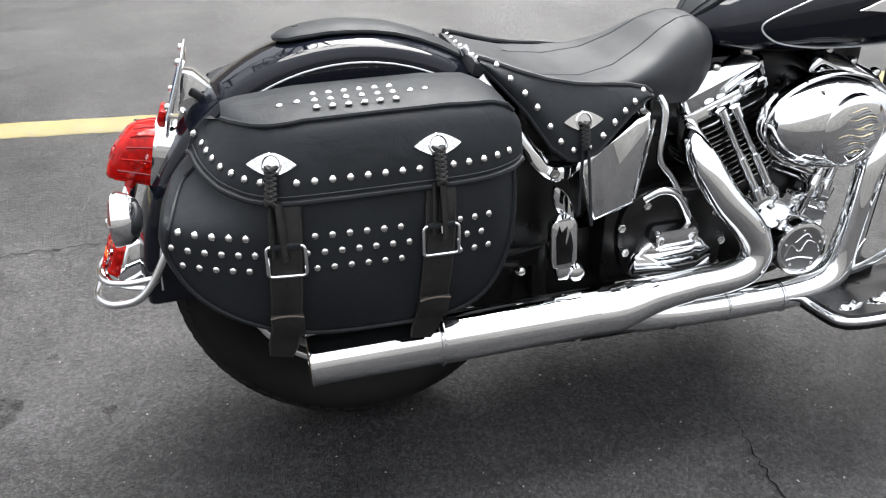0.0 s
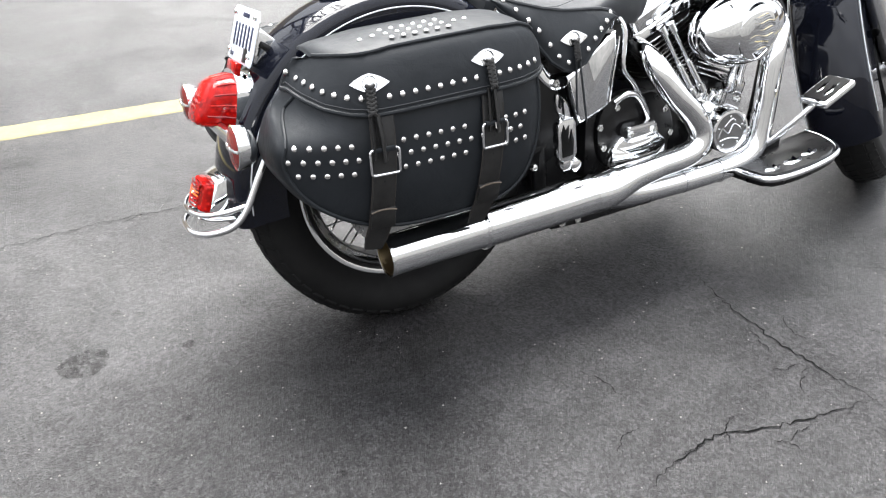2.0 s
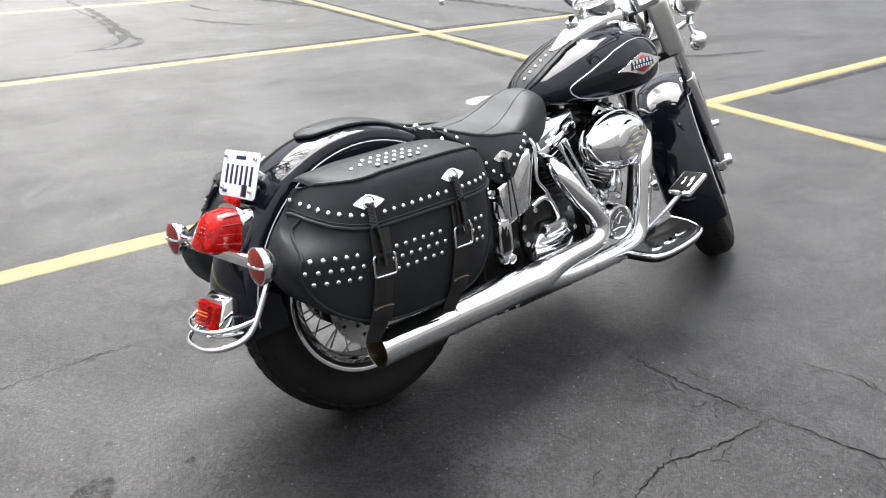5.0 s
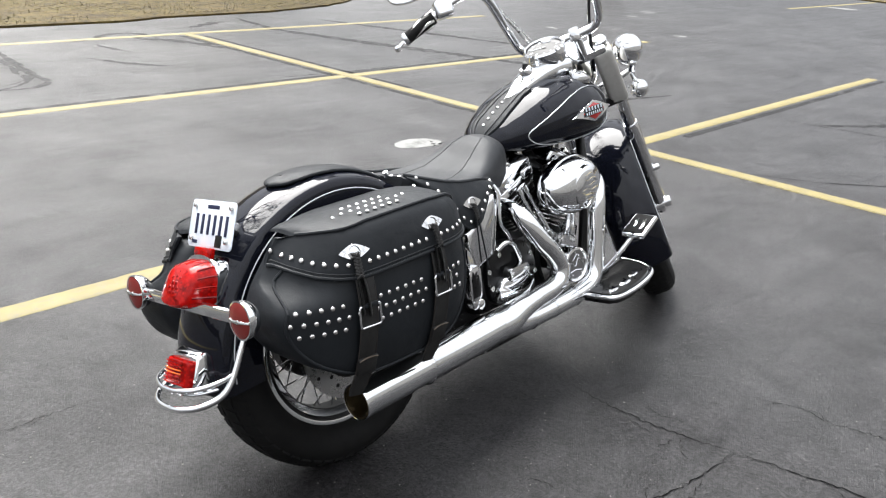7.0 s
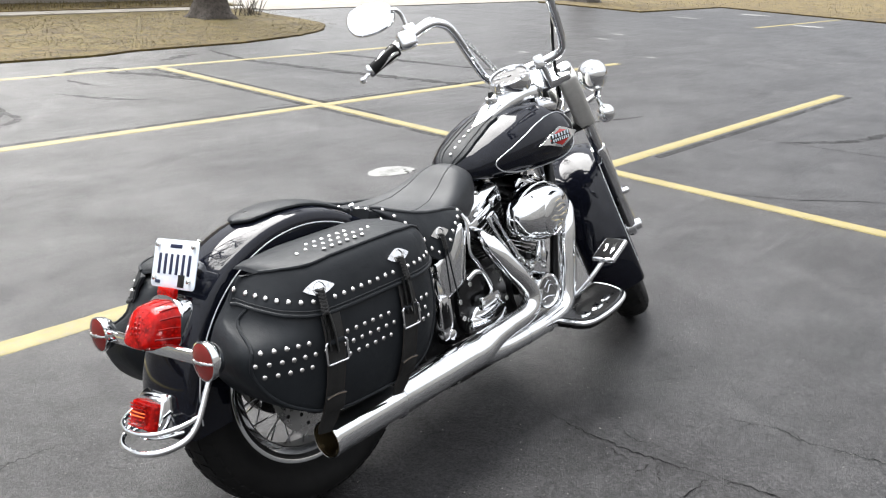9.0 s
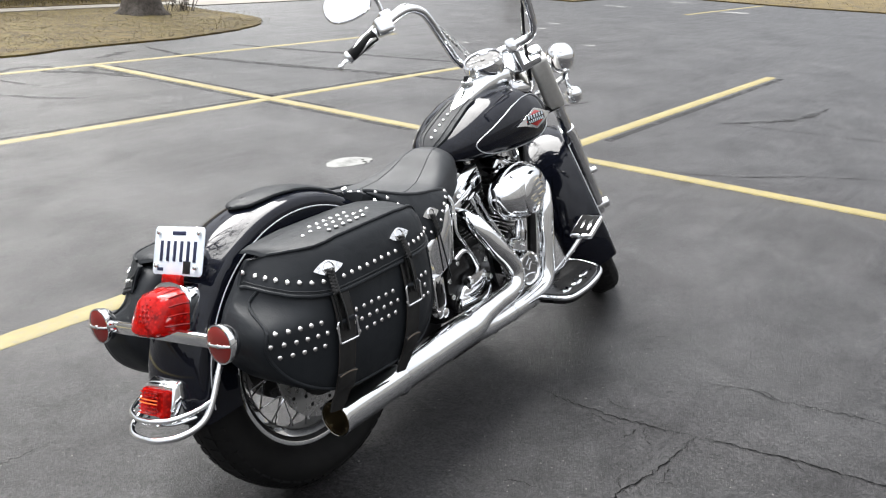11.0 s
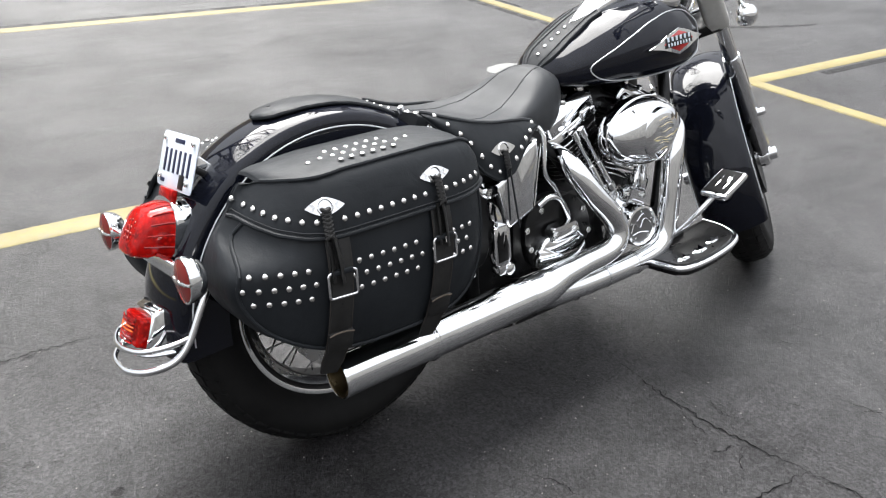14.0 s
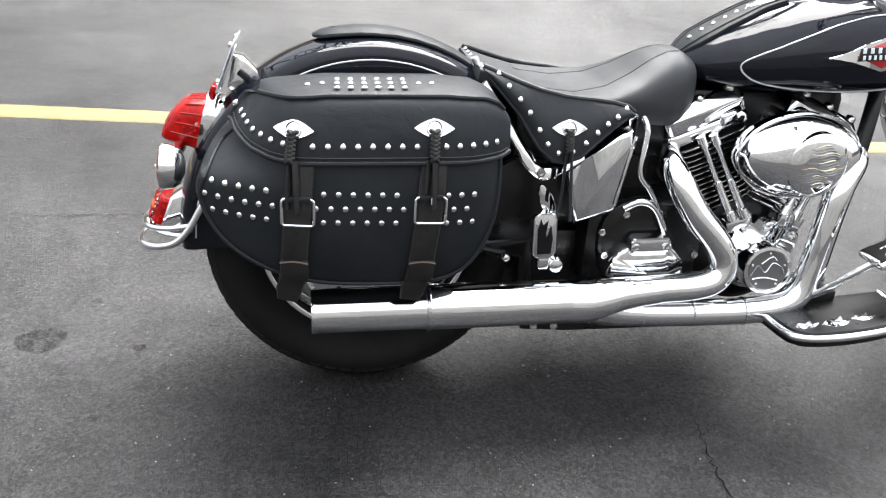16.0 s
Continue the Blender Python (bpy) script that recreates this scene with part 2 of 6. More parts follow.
_t[1].new(ramp(STAIN, noise_tex(STAIN, 45, 6, 0.75), [(0.40, (0.05, 0.05, 0.05)), (0.66, (0.85, 0.85, 0.85))]), _mx.inputs[0])
_t[1].new(_t[0].new("ShaderNodeBsdfTransparent").outputs[0], _mx.inputs[1])
_t[1].new(_t[2].outputs[0], _mx.inputs[2])
_t[1].new(_mx.outputs[0], _t[0]["Material Output"].inputs["Surface"])
put_color(STAIN, ramp(STAIN, noise_tex(STAIN, 60, 6), [(0.3, (0.008, 0.008, 0.008)), (0.75, (0.024, 0.0235, 0.023))]))
SCUFF = mat("tyre_scuff", (0.007, 0.007, 0.007), 0.6, 0.0, 0.0, 0.26)
_t = nodes_of(SCUFF)
_tr = _t[0].new("ShaderNodeBsdfTransparent")
_mx = _t[0].new("ShaderNodeMixShader")
_t[1].new(ramp(SCUFF, noise_tex(SCUFF, 5, 7, 0.75), [(0.36, (0, 0, 0)), (0.56, (0.9, 0.9, 0.9))]), _mx.inputs[0])
_t[1].new(_tr.outputs[0], _mx.inputs[1])
_t[1].new(_t[2].outputs[0], _mx.inputs[2])
_t[1].new(_mx.outputs[0], _t[0]["Material Output"].inputs["Surface"])
GRIT = mat("pale_grit", (0.3, 0.29, 0.27), 0.8)
WOODS = mat("far_woods", (0.09, 0.08, 0.075), 1.0)
put_color(WOODS, ramp(WOODS, noise_tex(WOODS, 0.35, 8, 0.75), [(0.3, (0.05, 0.045, 0.042)), (0.7, (0.15, 0.135, 0.125))]))
WET = mat("pale_patch", (0.21, 0.21, 0.20), 0.5)
_t = nodes_of(WET)
_mx = _t[0].new("ShaderNodeMixShader")
_t[1].new(ramp(WET, noise_tex(WET, 7, 7, 0.7), [(0.28, (0.45, 0.45, 0.45)), (0.5, (0.95, 0.95, 0.95))]), _mx.inputs[0])
_t[1].new(_t[0].new("ShaderNodeBsdfTransparent").outputs[0], _mx.inputs[1])
_t[1].new(_t[2].outputs[0], _mx.inputs[2])
_t[1].new(_mx.outputs[0], _t[0]["Material Output"].inputs["Surface"])
CONCRETE = mat("pale_concrete", (0.5, 0.48, 0.44), 0.8)
put_color(CONCRETE, ramp(CONCRETE, noise_tex(CONCRETE, 3, 7), [(0.3, (0.17, 0.155, 0.132)), (0.7, (0.24, 0.22, 0.19))]))
SOIL = mat("dry_turf_soil", (0.12, 0.09, 0.05), 0.95)
put_color(SOIL, mixed(SOIL, 0.6, ramp(SOIL, noise_tex(SOIL, 1.6, 10, 0.8), [(0.36, (0.028, 0.019, 0.008)), (0.50, (0.085, 0.058, 0.015)), (0.64, (0.098, 0.076, 0.020))]), ramp(SOIL, noise_tex(SOIL, 5, 9, 0.85), [(0.40, (0.05, 0.05, 0.05)), (0.60, (0.95, 0.95, 0.95))]), "OVERLAY"))
BLADE = mat("dry_grass", (0.22, 0.18, 0.08), 0.8)
_i = BLADE.node_tree.nodes.new("ShaderNodeNewGeometry").outputs["Random Per Island"]
put_color(BLADE, ramp(BLADE, _i, [(0.0, (0.050, 0.037, 0.012)), (0.4, (0.105, 0.078, 0.022)), (0.8, (0.180, 0.138, 0.044)), (1.0, (0.090, 0.082, 0.020))]))
LITTER = mat("dead_leaf", (0.06, 0.04, 0.022), 0.85)
put_color(LITTER, ramp(LITTER, noise_tex(LITTER, 12, 4), [(0.35, (0.030, 0.019, 0.010)), (0.65, (0.105, 0.070, 0.036))]))
BARK = mat("grey_bark", (0.16, 0.13, 0.11), 0.9)
put_color(BARK, ramp(BARK, noise_tex(BARK, 14, 8, 0.7), [(0.3, (0.028, 0.023, 0.019)), (0.7, (0.115, 0.098, 0.083))]))
bumped(BARK, noise_tex(BARK, 18, 6, 0.7), 0.9, 0.03)
# for the added wall behind the camera; lightened to reflect onto the bag
BLOCKER = mat("sky_blocker_grey", (0.1, 0.1, 0.1), 0.85)
put_color(BLOCKER, ramp(BLOCKER, noise_tex(BLOCKER, 1.5, 7), [(0.3, (0.10, 0.10, 0.10)), (0.7, (0.17, 0.167, 0.162))]))
FENCE = mat("pale_wall", (0.66, 0.62, 0.58), 0.7)
put_color(FENCE, ramp(FENCE, noise_tex(FENCE, 2, 5), [(0.3, (0.30, 0.265, 0.225)), (0.7, (0.36, 0.32, 0.28))]))


# ---- mesh helpers ----
BODY = [Matrix()]  # pose within the motorcycle of what is built just then
TALL = Matrix.Diagonal((0.995, 1, 1.027, 1))  # the proportions of the motorcycle's body

def finish(bm, sharp=38):
    bmesh.ops.remove_doubles(bm, verts=bm.verts, dist=1e-5)
    bmesh.ops.recalc_face_normals(bm, faces=bm.faces)
    me = bpy.data.meshes.new("mesh")
    bm.to_mesh(me)
    bm.free()
    me.polygons.foreach_set("use_smooth", [True] * len(me.polygons))
    me.set_sharp_from_angle(angle=radians(sharp))
    return me


def place(name, me, material, parent=None, m=None, label=""):
    if material and not me.materials:
        me.materials.append(material)
    ob = new(name, me)
    ob.parent = parent
    if m is not None:
        ob.matrix_basis = TALL @ BODY[0] @ m if parent else m
    if label:
        ob["label"] = label
    return ob


def part(name, bm, material, parent, label="", sharp=38):
    moved(bm, TALL @ BODY[0])
    return place(name, finish(bm, sharp), material, parent, None, label)


def spline(pts, n=8):
    """Points along a smooth curve through pts (Catmull-Rom)."""
    p = [Vector(q) for q in pts]
    p = [2 * p[0] - p[1], *p, 2 * p[-1] - p[-2]]
    out = []
    for a, b, c, d in zip(p, p[1:], p[2:], p[3:]):
        for i in range(n):
            t = i / n
            out.append(0.5 * (2 * b + (c - a) * t + (2 * a - 5 * b + 4 * c - d) * t * t + (3 * b - 3 * c + d - a) * t ** 3))
    return out + [p[-2]]


def closed_spline(pts, n=6):
    p = [Vector(q) for q in pts]
    k, out = len(p), []
    for i in range(k):
        a, b, c, d = p[i - 1], p[i], p[(i + 1) % k], p[(i + 2) % k]
        for j in range(n):
            t = j / n
            out.append(0.5 * (2 * b + (c - a) * t + (2 * a - 5 * b + 4 * c - d) * t * t + (3 * b - 3 * c + d - a) * t ** 3))
    return out


def along(xs, ys, x):
    return float(np.interp(x, xs, ys))


def loft(bm, rings, caps=True, wrap=True):
    vs = [[bm.verts.new(p) for p in r] for r in rings]
    for a, b in zip(vs, vs[1:]):
        k = len(a)
        for i in range(k if wrap else k - 1):
            j = (i + 1) % k
            bm.faces.new((a[i], a[j], b[j], b[i]))
    if caps and wrap:
        bm.faces.new(vs[0][::-1])
        bm.faces.new(vs[-1])
    return vs


def tube(pts, r, segs=12, bm=None, caps=True, flat=1.0):
    """A round bar along pts; r one radius or one for each point."""
    bm = bm or bmesh.new()
    pts = [Vector(p) for p in pts]
    rs = r if isinstance(r, (list, tuple)) else [r] * len(pts)
    rings, up = [], None
    for i, p in enumerate(pts):
        d = (pts[min(i + 1, len(pts) - 1)] - pts[max(i - 1, 0)]).normalized()
        if up is None:
            up = d.orthogonal().normalized()
        up = (up - d * up.dot(d)).normalized()
        side = d.cross(up)
        rings.append([p + rs[i] * (math.cos(a) * up + flat * math.sin(a) * side) for a in (2 * math.pi * k / segs for k in range(segs))])
    loft(bm, rings, caps)
    return bm


def ring_tube(pts, r, segs=8, bm=None):
    """A closed loop of round bar."""
    bm = bm or bmesh.new()
    pts = [Vector(p) for p in pts]
    k, rings, up = len(pts), [], None
    for i, p in enumerate(pts):
        d = (pts[(i + 1) % k] - pts[i - 1]).normalized()
        if up is None:
            up = d.orthogonal().normalized()
        up = (up - d * up.dot(d)).normalized()
        side = d.cross(up)
        rings.append([bm.verts.new(p + r * (math.cos(a) * up + math.sin(a) * side)) for a in (2 * math.pi * j / segs for j in range(segs))])
    for i in range(k):
        a, b = rings[i], rings[(i + 1) % k]
        for j in range(segs):
            bm.faces.new((a[j], a[(j + 1) % segs], b[(j + 1) % segs], b[j]))
    return bm


def lathe(profile, m=None, segs=32, bm=None, closed=False):
    """Turns (radius, height) pairs about z; m then poses it."""
    bm = bm or bmesh.new()
    m = m or Matrix()
    prof = profile + [profile[0]] if closed else profile
    rings = []
    for r, h in prof:
        if r < 1e-6:
            rings.append([bm.verts.new(m @ Vector((0, 0, h)))])
        else:
            rings.append([bm.verts.new(m @ Vector((r * math.cos(a), r * math.sin(a), h))) for a in (2 * math.pi * k / segs for k in range(segs))])
    for a, b in zip(rings, rings[1:]):
        for i in range(segs):
            j = (i + 1) % segs
            f = [a[i % len(a)], a[j % len(a)], b[j % len(b)], b[i % len(b)]]
            f = list(dict.fromkeys(f))
            if len(f) > 2:
                bm.faces.new(f)
    return bm


def box(c, s, bevel=0.0, m=None, bm=None, segs=2):
    bm2 = bmesh.new()
    bmesh.ops.create_cube(bm2, size=1)
    bmesh.ops.scale(bm2, vec=s, verts=bm2.verts)
    if bevel:
        bmesh.ops.bevel(bm2, geom=bm2.edges[:], offset=bevel, segments=segs, profile=0.5, affect="EDGES")
    bmesh.ops.transform(bm2, matrix=Matrix.Translation(c) @ (m or Matrix()), verts=bm2.verts)
    return joined(bm, bm2)


def joined(bm, other):
    if bm is None:
        return other
    me = bpy.data.meshes.new("join")
    other.to_mesh(me)
    other.free()
    bm.from_mesh(me)
    bpy.data.meshes.remove(me)
    return bm


def slab(outline, thick, m=None, bevel=0.0, bm=None, segs=2):
    """An outline in x, y, thickened along z, with softened rims; m poses it."""
    bm2 = bmesh.new()
    top = [bm2.verts.new((p[0], p[1], thick)) for p in outline]
    low = [bm2.verts.new((p[0], p[1], 0)) for p in outline]
    f1 = bm2.faces.new(top)
    f2 = bm2.faces.new(low[::-1])
    k = len(top)
    for i in range(k):
        j = (i + 1) % k
        bm2.faces.new((low[i], low[j], top[j], top[i]))
    if bevel:
        bmesh.ops.bevel(bm2, geom=list(f1.edges) + list(f2.edges), offset=bevel, segments=segs, profile=0.5, affect="EDGES")
    bmesh.ops.transform(bm2, matrix=m or Matrix(), verts=bm2.verts)
    return joined(bm, bm2)


def frame_to(p, normal, up=(0, 0, 1)):
    """A pose at p whose z axis is normal and whose y axis leans to up."""
    z = Vector(normal).normalized()
    x = Vector(up).cross(z).normalized()
    y = z.cross(x)
    return Matrix.Translation(p) @ Matrix((x, y, z)).transposed().to_4x4()


def moved(bm, m):
    bmesh.ops.transform(bm, matrix=m, verts=bm.verts)
    return bm


# side frame: x forward, y up in the picture plane, z out to the bike's right
def side(y):
    return Matrix(((1, 0, 0, 0), (0, 0, -1, y), (0, 1, 0, 0), (0, 0, 0, 1)))


# ---- ground ----
def sheet(name, rects, z, material, label, category="", kind="structure"):
    bm = bmesh.new()
    for x0, y0, x1, y1 in rects:
        bm.faces.new([bm.verts.new(p) for p in ((x0, y0, z), (x1, y0, z), (x1, y1, z), (x0, y1, z))])
    ob = place(name, finish(bm), material)
    return tagged(ob, label, category, kind=kind)


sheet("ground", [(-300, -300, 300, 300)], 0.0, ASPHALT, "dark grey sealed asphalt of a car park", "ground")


def strip(a, b, width, seed, z=0.004):
    rnd = random.Random(seed)
    a, b = Vector((*a, 0)), Vector((*b, 0))
    d = (b - a).normalized()
    s = Vector((-d.y, d.x, 0))
    n = max(4, int((b - a).length / 0.04))
    bm = bmesh.new()
    rows = []
    for i in range(n + 1):
        c = a.lerp(b, i / n) + s * 0.005 * noise.noise((a + d * i * 0.02))
        w1, w2 = (width / 2 + rnd.uniform(-0.0022, 0.0022) for _ in range(2))
        rows.append([c + s * w1 + Vector((0, 0, 0.0005)), c + s * (w1 - 0.006) + Vector((0, 0, z)), c - s * (w2 - 0.006) + Vector((0, 0, z)), c - s * w2 + Vector((0, 0, 0.0005))])
    loft(bm, rows, False, False)
    return tagged(place("parking_line", finish(bm), LINE), "worn yellow parking line painted on grey asphalt", "road marking", "parking lines", "structure")


strip((-6, 1.30), (8.13, 1.28), 0.105, 1)
strip((-4, 4.07), (8.28, 4.06), 0.105, 2)
strip((-3, 6.80), (8.3, 6.85), 0.105, 3)
strip((3.40, -2.6), (3.42, 6.74), 0.105, 4, 0.0075)
strip((16.1, 5.47), (21.0, 5.37), 0.105, 5)



def sealed_trace(a, b, width, seed, z=0.0012):
    """Dark sealer brushed over an older line beside the present one."""
    ob = strip(a, b, width, seed, z)
    ob.name = "sealed_line_trace"
    ob.data.materials.clear()
    ob.data.materials.append(SCUFF)
    return tagged(ob, "faint dark sealer trace beside the yellow parking line", "road marking", "sealer traces", "structure")


sealed_trace((3.31, 2.0), (3.32, 6.74), 0.07, 11)
sealed_trace((3.52, 3.4), (3.53, 6.6), 0.05, 12)
sealed_trace((-3, 4.17), (6.0, 4.165), 0.06, 13)
sealed_trace((4.0, 1.18), (8.1, 1.165), 0.06, 14)

# ---- the motorcycle, built upright, then leaned on its stand ----
bike = new("motorcycle")
bike.matrix_basis = pose(0.006, -0.031, 0, -11.8, 0, 2.0)
tagged(bike, "black cruiser motorcycle with chrome pipes and studded leather saddlebags", "motorcycle")

RIGHT = (0, -1, 0)
_m = bmesh.new()
lathe([(0.0056, 0), (0.0056, 0.0008), (0.0048, 0.0022), (0.0028, 0.0033), (0, 0.0037)], None, 12, _m)
STUD = finish(_m, 60)
_m = bmesh.new()
lathe([(0.0085, 0), (0.0085, 0.005), (0.0075, 0.0062), (0.0045, 0.0064), (0.004, 0.0035), (0, 0.0035)], None, 6, _m)
BOLT = finish(_m, 25)
_m = bmesh.new()
lathe([(0.009, 0), (0.009, 0.006), (0.0075, 0.0095), (0.004, 0.0115), (0, 0.012)], None, 16, _m)
DOME = finish(_m, 50)


def stud(parent, p, n, material=None):
    return place("stud", STUD, material or NICKEL, parent, frame_to(p, n))


def bolt(parent, p, n=RIGHT, me=None, k=1.0):
    return place("bolt", me or BOLT, STEEL, parent, frame_to(p, n) @ Matrix.Scale(k, 4))


# ---- rear wheel ----
def wheel(name, centre, m, radius, width, rim_r, spokes, disc_side):
    """A laced wheel about the y axis of m."""
    turn = m @ Matrix.Translation(centre) @ pose(0, 0, 0, 90, 0, 0)
    turn = TALL.inverted() @ Matrix.Translation((TALL @ turn.translation.to_4d()).to_3d()) @ turn.to_3x3().to_4x4()
    w = width / 2
    lip = [(0.004, 0.0), (0.002, 0.30), (-0.006, 0.42), (-0.004, 0.50), (0.006, 0.53), (0.012, 0.585), (0.010, 0.63), (0.004, 0.645), (-0.005, 0.62), (-0.011, 0.56), (-0.012, 0.50), (-0.019, 0.44), (-0.028, 0.36), (-0.030, 0.18), (-0.0305, 0.0)]
    ringed = [(rim_r + a, w * b * 0.8) for a, b in lip] + [(rim_r + a, -w * b * 0.8) for a, b in lip[-2:0:-1]]
    rim = lathe(ringed, turn, 72, None, True)
    wh = part(name, rim, CHROME, bike, "chrome laced wheel rim")
    # black rings painted in place of the dark reflection between the chrome lips
    for h in (-1, 1):
        groove = [(rim_r - 0.0035, h * w * 0.8 * 0.640), (rim_r - 0.0085, h * w * 0.8 * 0.608), (rim_r - 0.0125, h * w * 0.8 * 0.556), (rim_r - 0.0135, h * w * 0.8 * 0.53), (rim_r - 0.0100, h * w * 0.8 * 0.53)]
        part("rim_reflection_band", lathe(groove, turn, 72, None, True), BLACK, wh, "black ring for the dark reflection between the rim's bright lips")
    # dark band over the chrome well: its shade put in as colour
    part("rim_shade_band", lathe([(rim_r - 0.0315, -w * 0.29), (rim_r - 0.0325, 0), (rim_r - 0.0315, w * 0.29), (rim_r - 0.029, w * 0.29), (rim_r - 0.029, -w * 0.29)], turn, 72, None, True), RIM_SHADE, wh)
    prof = [(rim_r + 0.004, -w * 0.47), (rim_r + 0.012, -w * 0.60), (rim_r + 0.03, -w * 0.88), (rim_r + 0.06, -w * 1.0), (radius - 0.034, -w * 0.93), (radius - 0.014, -w * 0.72), (radius - 0.004, -w * 0.42), (radius, 0)]
    prof += [(r, -h) for r, h in prof[-2::-1]]
    part("tyre", lathe(prof, turn, 80), RUBBER, wh, "worn black rubber tyre", 50)
    # tread blocks: raised pads in slanting rows round the shoulders
    tb = bmesh.new()
    for sgn in (-1, 1):
        for i in range(56):
            a = 2 * math.pi * i / 56
            for (r0, h0), (r1, h1), off in (((radius - 0.003, w * 0.12), (radius - 0.006, w * 0.48), 0.0), ((radius - 0.009, w * 0.55), (radius - 0.024, w * 0.84), 0.04)):
                ring = []
                for da, (r, h) in ((0.0, (r0, h0)), (0.078, (r0, h0)), (0.098, (r1, h1)), (0.02, (r1, h1))):
                    ring.append((a + da + off, r, h))
                lo = [tb.verts.new(turn @ Vector(((r - 0.004) * math.cos(q), (r - 0.004) * math.sin(q), sgn * h))) for q, r, h in ring]
                hi = [tb.verts.new(turn @ Vector(((r + 0.0035) * math.cos(q), (r + 0.0035) * math.sin(q), sgn * h))) for q, r, h in ring]
                tb.faces.new(hi)
                for k in range(4):
                    tb.faces.new((lo[k], lo[(k + 1) % 4], hi[(k + 1) % 4], hi[k]))
    part("tread", tb, RUBBER, wh)
    part("hub", lathe([(0.018, -0.085), (0.03, -0.083), (0.034, -0.07), (0.058, -0.066), (0.06, -0.055), (0.034, -0.048), (0.03, 0), (0.034, 0.048), (0.06, 0.055), (0.058, 0.066), (0.034, 0.07), (0.03, 0.083), (0.018, 0.085)], turn, 32), CHROME, wh)
    sp = bmesh.new()
    lathe([(0.0024, 0), (0.0024, 1)], None, 6, sp)
    sm = finish(sp)
    for i in range(spokes):
        s = 1 if i % 2 else -1
        a = 2 * math.pi * i / spokes
        b = a + (0.55 if (i // 2) % 2 else -0.55)
        p = turn @ Vector((0.055 * math.cos(b), 0.055 * math.sin(b), s * 0.06))
        q = turn @ Vector(((rim_r - 0.03) * math.cos(a), (rim_r - 0.03) * math.sin(a), s * 0.008))
        place("spoke", sm, CHROME, wh, frame_to(p, q - p, (0.3, 1, 0.2)) @ Matrix.Diagonal((1, 1, (q - p).length, 1)))
    if disc_side:
        y = disc_side * 0.079
        d = lathe([(0.085, y - 0.003), (0.146, y - 0.003), (0.146, y + 0.003), (0.085, y + 0.003)], turn, 48, None, True)
        dk = part("brake_disc", d, SATIN, wh, "drilled steel brake disc")
        part("disc_carrier", lathe([(0.04, y - 0.004), (0.095, y - 0.004), (0.095, y + 0.004), (0.04, y + 0.004)], turn, 32, None, True), BLACK, dk)
        hole = finish(lathe([(0.0048, -0.0005), (0.0048, 0.0007), (0, 0.0007)], None, 10))
        for i in range(24):
            a = 2 * math.pi * i / 24
            r = 0.105 + 0.012 * (i % 3)
            for s in (-1, 1):
                place("hole", hole, BLACK, dk, frame_to(turn @ Vector((r * math.cos(a), r * math.sin(a), y + s * 0.003)), turn.to_3x3() @ Vector((0, 0, s)), (1, 0, 0)))
    if disc_side:
        y = -disc_side * 0.072
        part("drive_pulley" if width > 0.14 else "hub_plate", lathe([(0.03, y - 0.012), (0.115, y - 0.012), (0.122, y - 0.016), (0.122, y + 0.016), (0.115, y + 0.012), (0.03, y + 0.012)], turn, 48, None, True), BLACK, wh)
    return wh


wheel("rear_wheel", (0.0, 0, 0.320), Matrix(), 0.328, 0.15, 0.216, 40, 1)

# ---- rear fender ----
FC = Vector((0.006, 0, 0.333))
FW = 0.098


def fender_at(a, u, r=0.373, hw=FW, drop=0.075):
    """u from -1 (right rim) to 1 (left rim) over the crown."""
    k = abs(u)
    if k < 0.62:
        q = k / 0.62
        y, rr = hw * (0.86 * q), r - 0.014 * q ** 2.2
    elif k < 0.8:
        q = (k - 0.62) / 0.18
        y, rr = hw * (0.86 + 0.14 * math.sin(q * math.pi / 2)), r - 0.014 - 0.022 * (1 - math.cos(q * math.pi / 2))
    else:
        q = (k - 0.8) / 0.2
        y, rr = hw, r - 0.036 - drop * q
    return FC + Vector((rr * math.cos(a), math.copysign(y, u), rr * math.sin(a)))


def sheet_grid(f, us, vs, thick):
    """A curved sheet f(u, v) with thickness towards its inner side."""
    bm = bmesh.new()
    g = [[f(u, v) for v in vs] for u in us]
    rows = []
    for i, row in enumerate(g):
        ring = list(row)
        inner = []
        for j, p in enumerate(row):
            du = g[min(i + 1, len(g) - 1)][j] - g[max(i - 1, 0)][j]
            dv = row[min(j + 1, len(row) - 1)] - row[max(j - 1, 0)]
            n = du.cross(dv)
            n = n.normalized() if n.length > 1e-9 else Vector((0, 0, 1))
            inner.append(p + n * thick)
        rows.append(ring + inner[::-1])
    loft(bm, rows)
    return bm


_as = [radians(a) for a in range(20, 185, 4)]
_us = [u / 14 for u in range(-14, 15)]
fender = part("rear_fender", sheet_grid(lambda a, u: fender_at(a, u, 0.382 + 0.010 * max(0, (a - 3.2)) ), _as, _us, 0.004), PAINT, bike, "glossy black rear fender with silver pinstripe")
for s in (-1, 1):
    pts = [FC + Vector((rr * math.cos(a), s * (FW + 0.0006), rr * math.sin(a))) for a, rr in ((radians(d), 0.342) for d in range(28, 182, 4))]
    part("pinstripe", tube(pts, 0.0016, 6), STRIPE, fender)

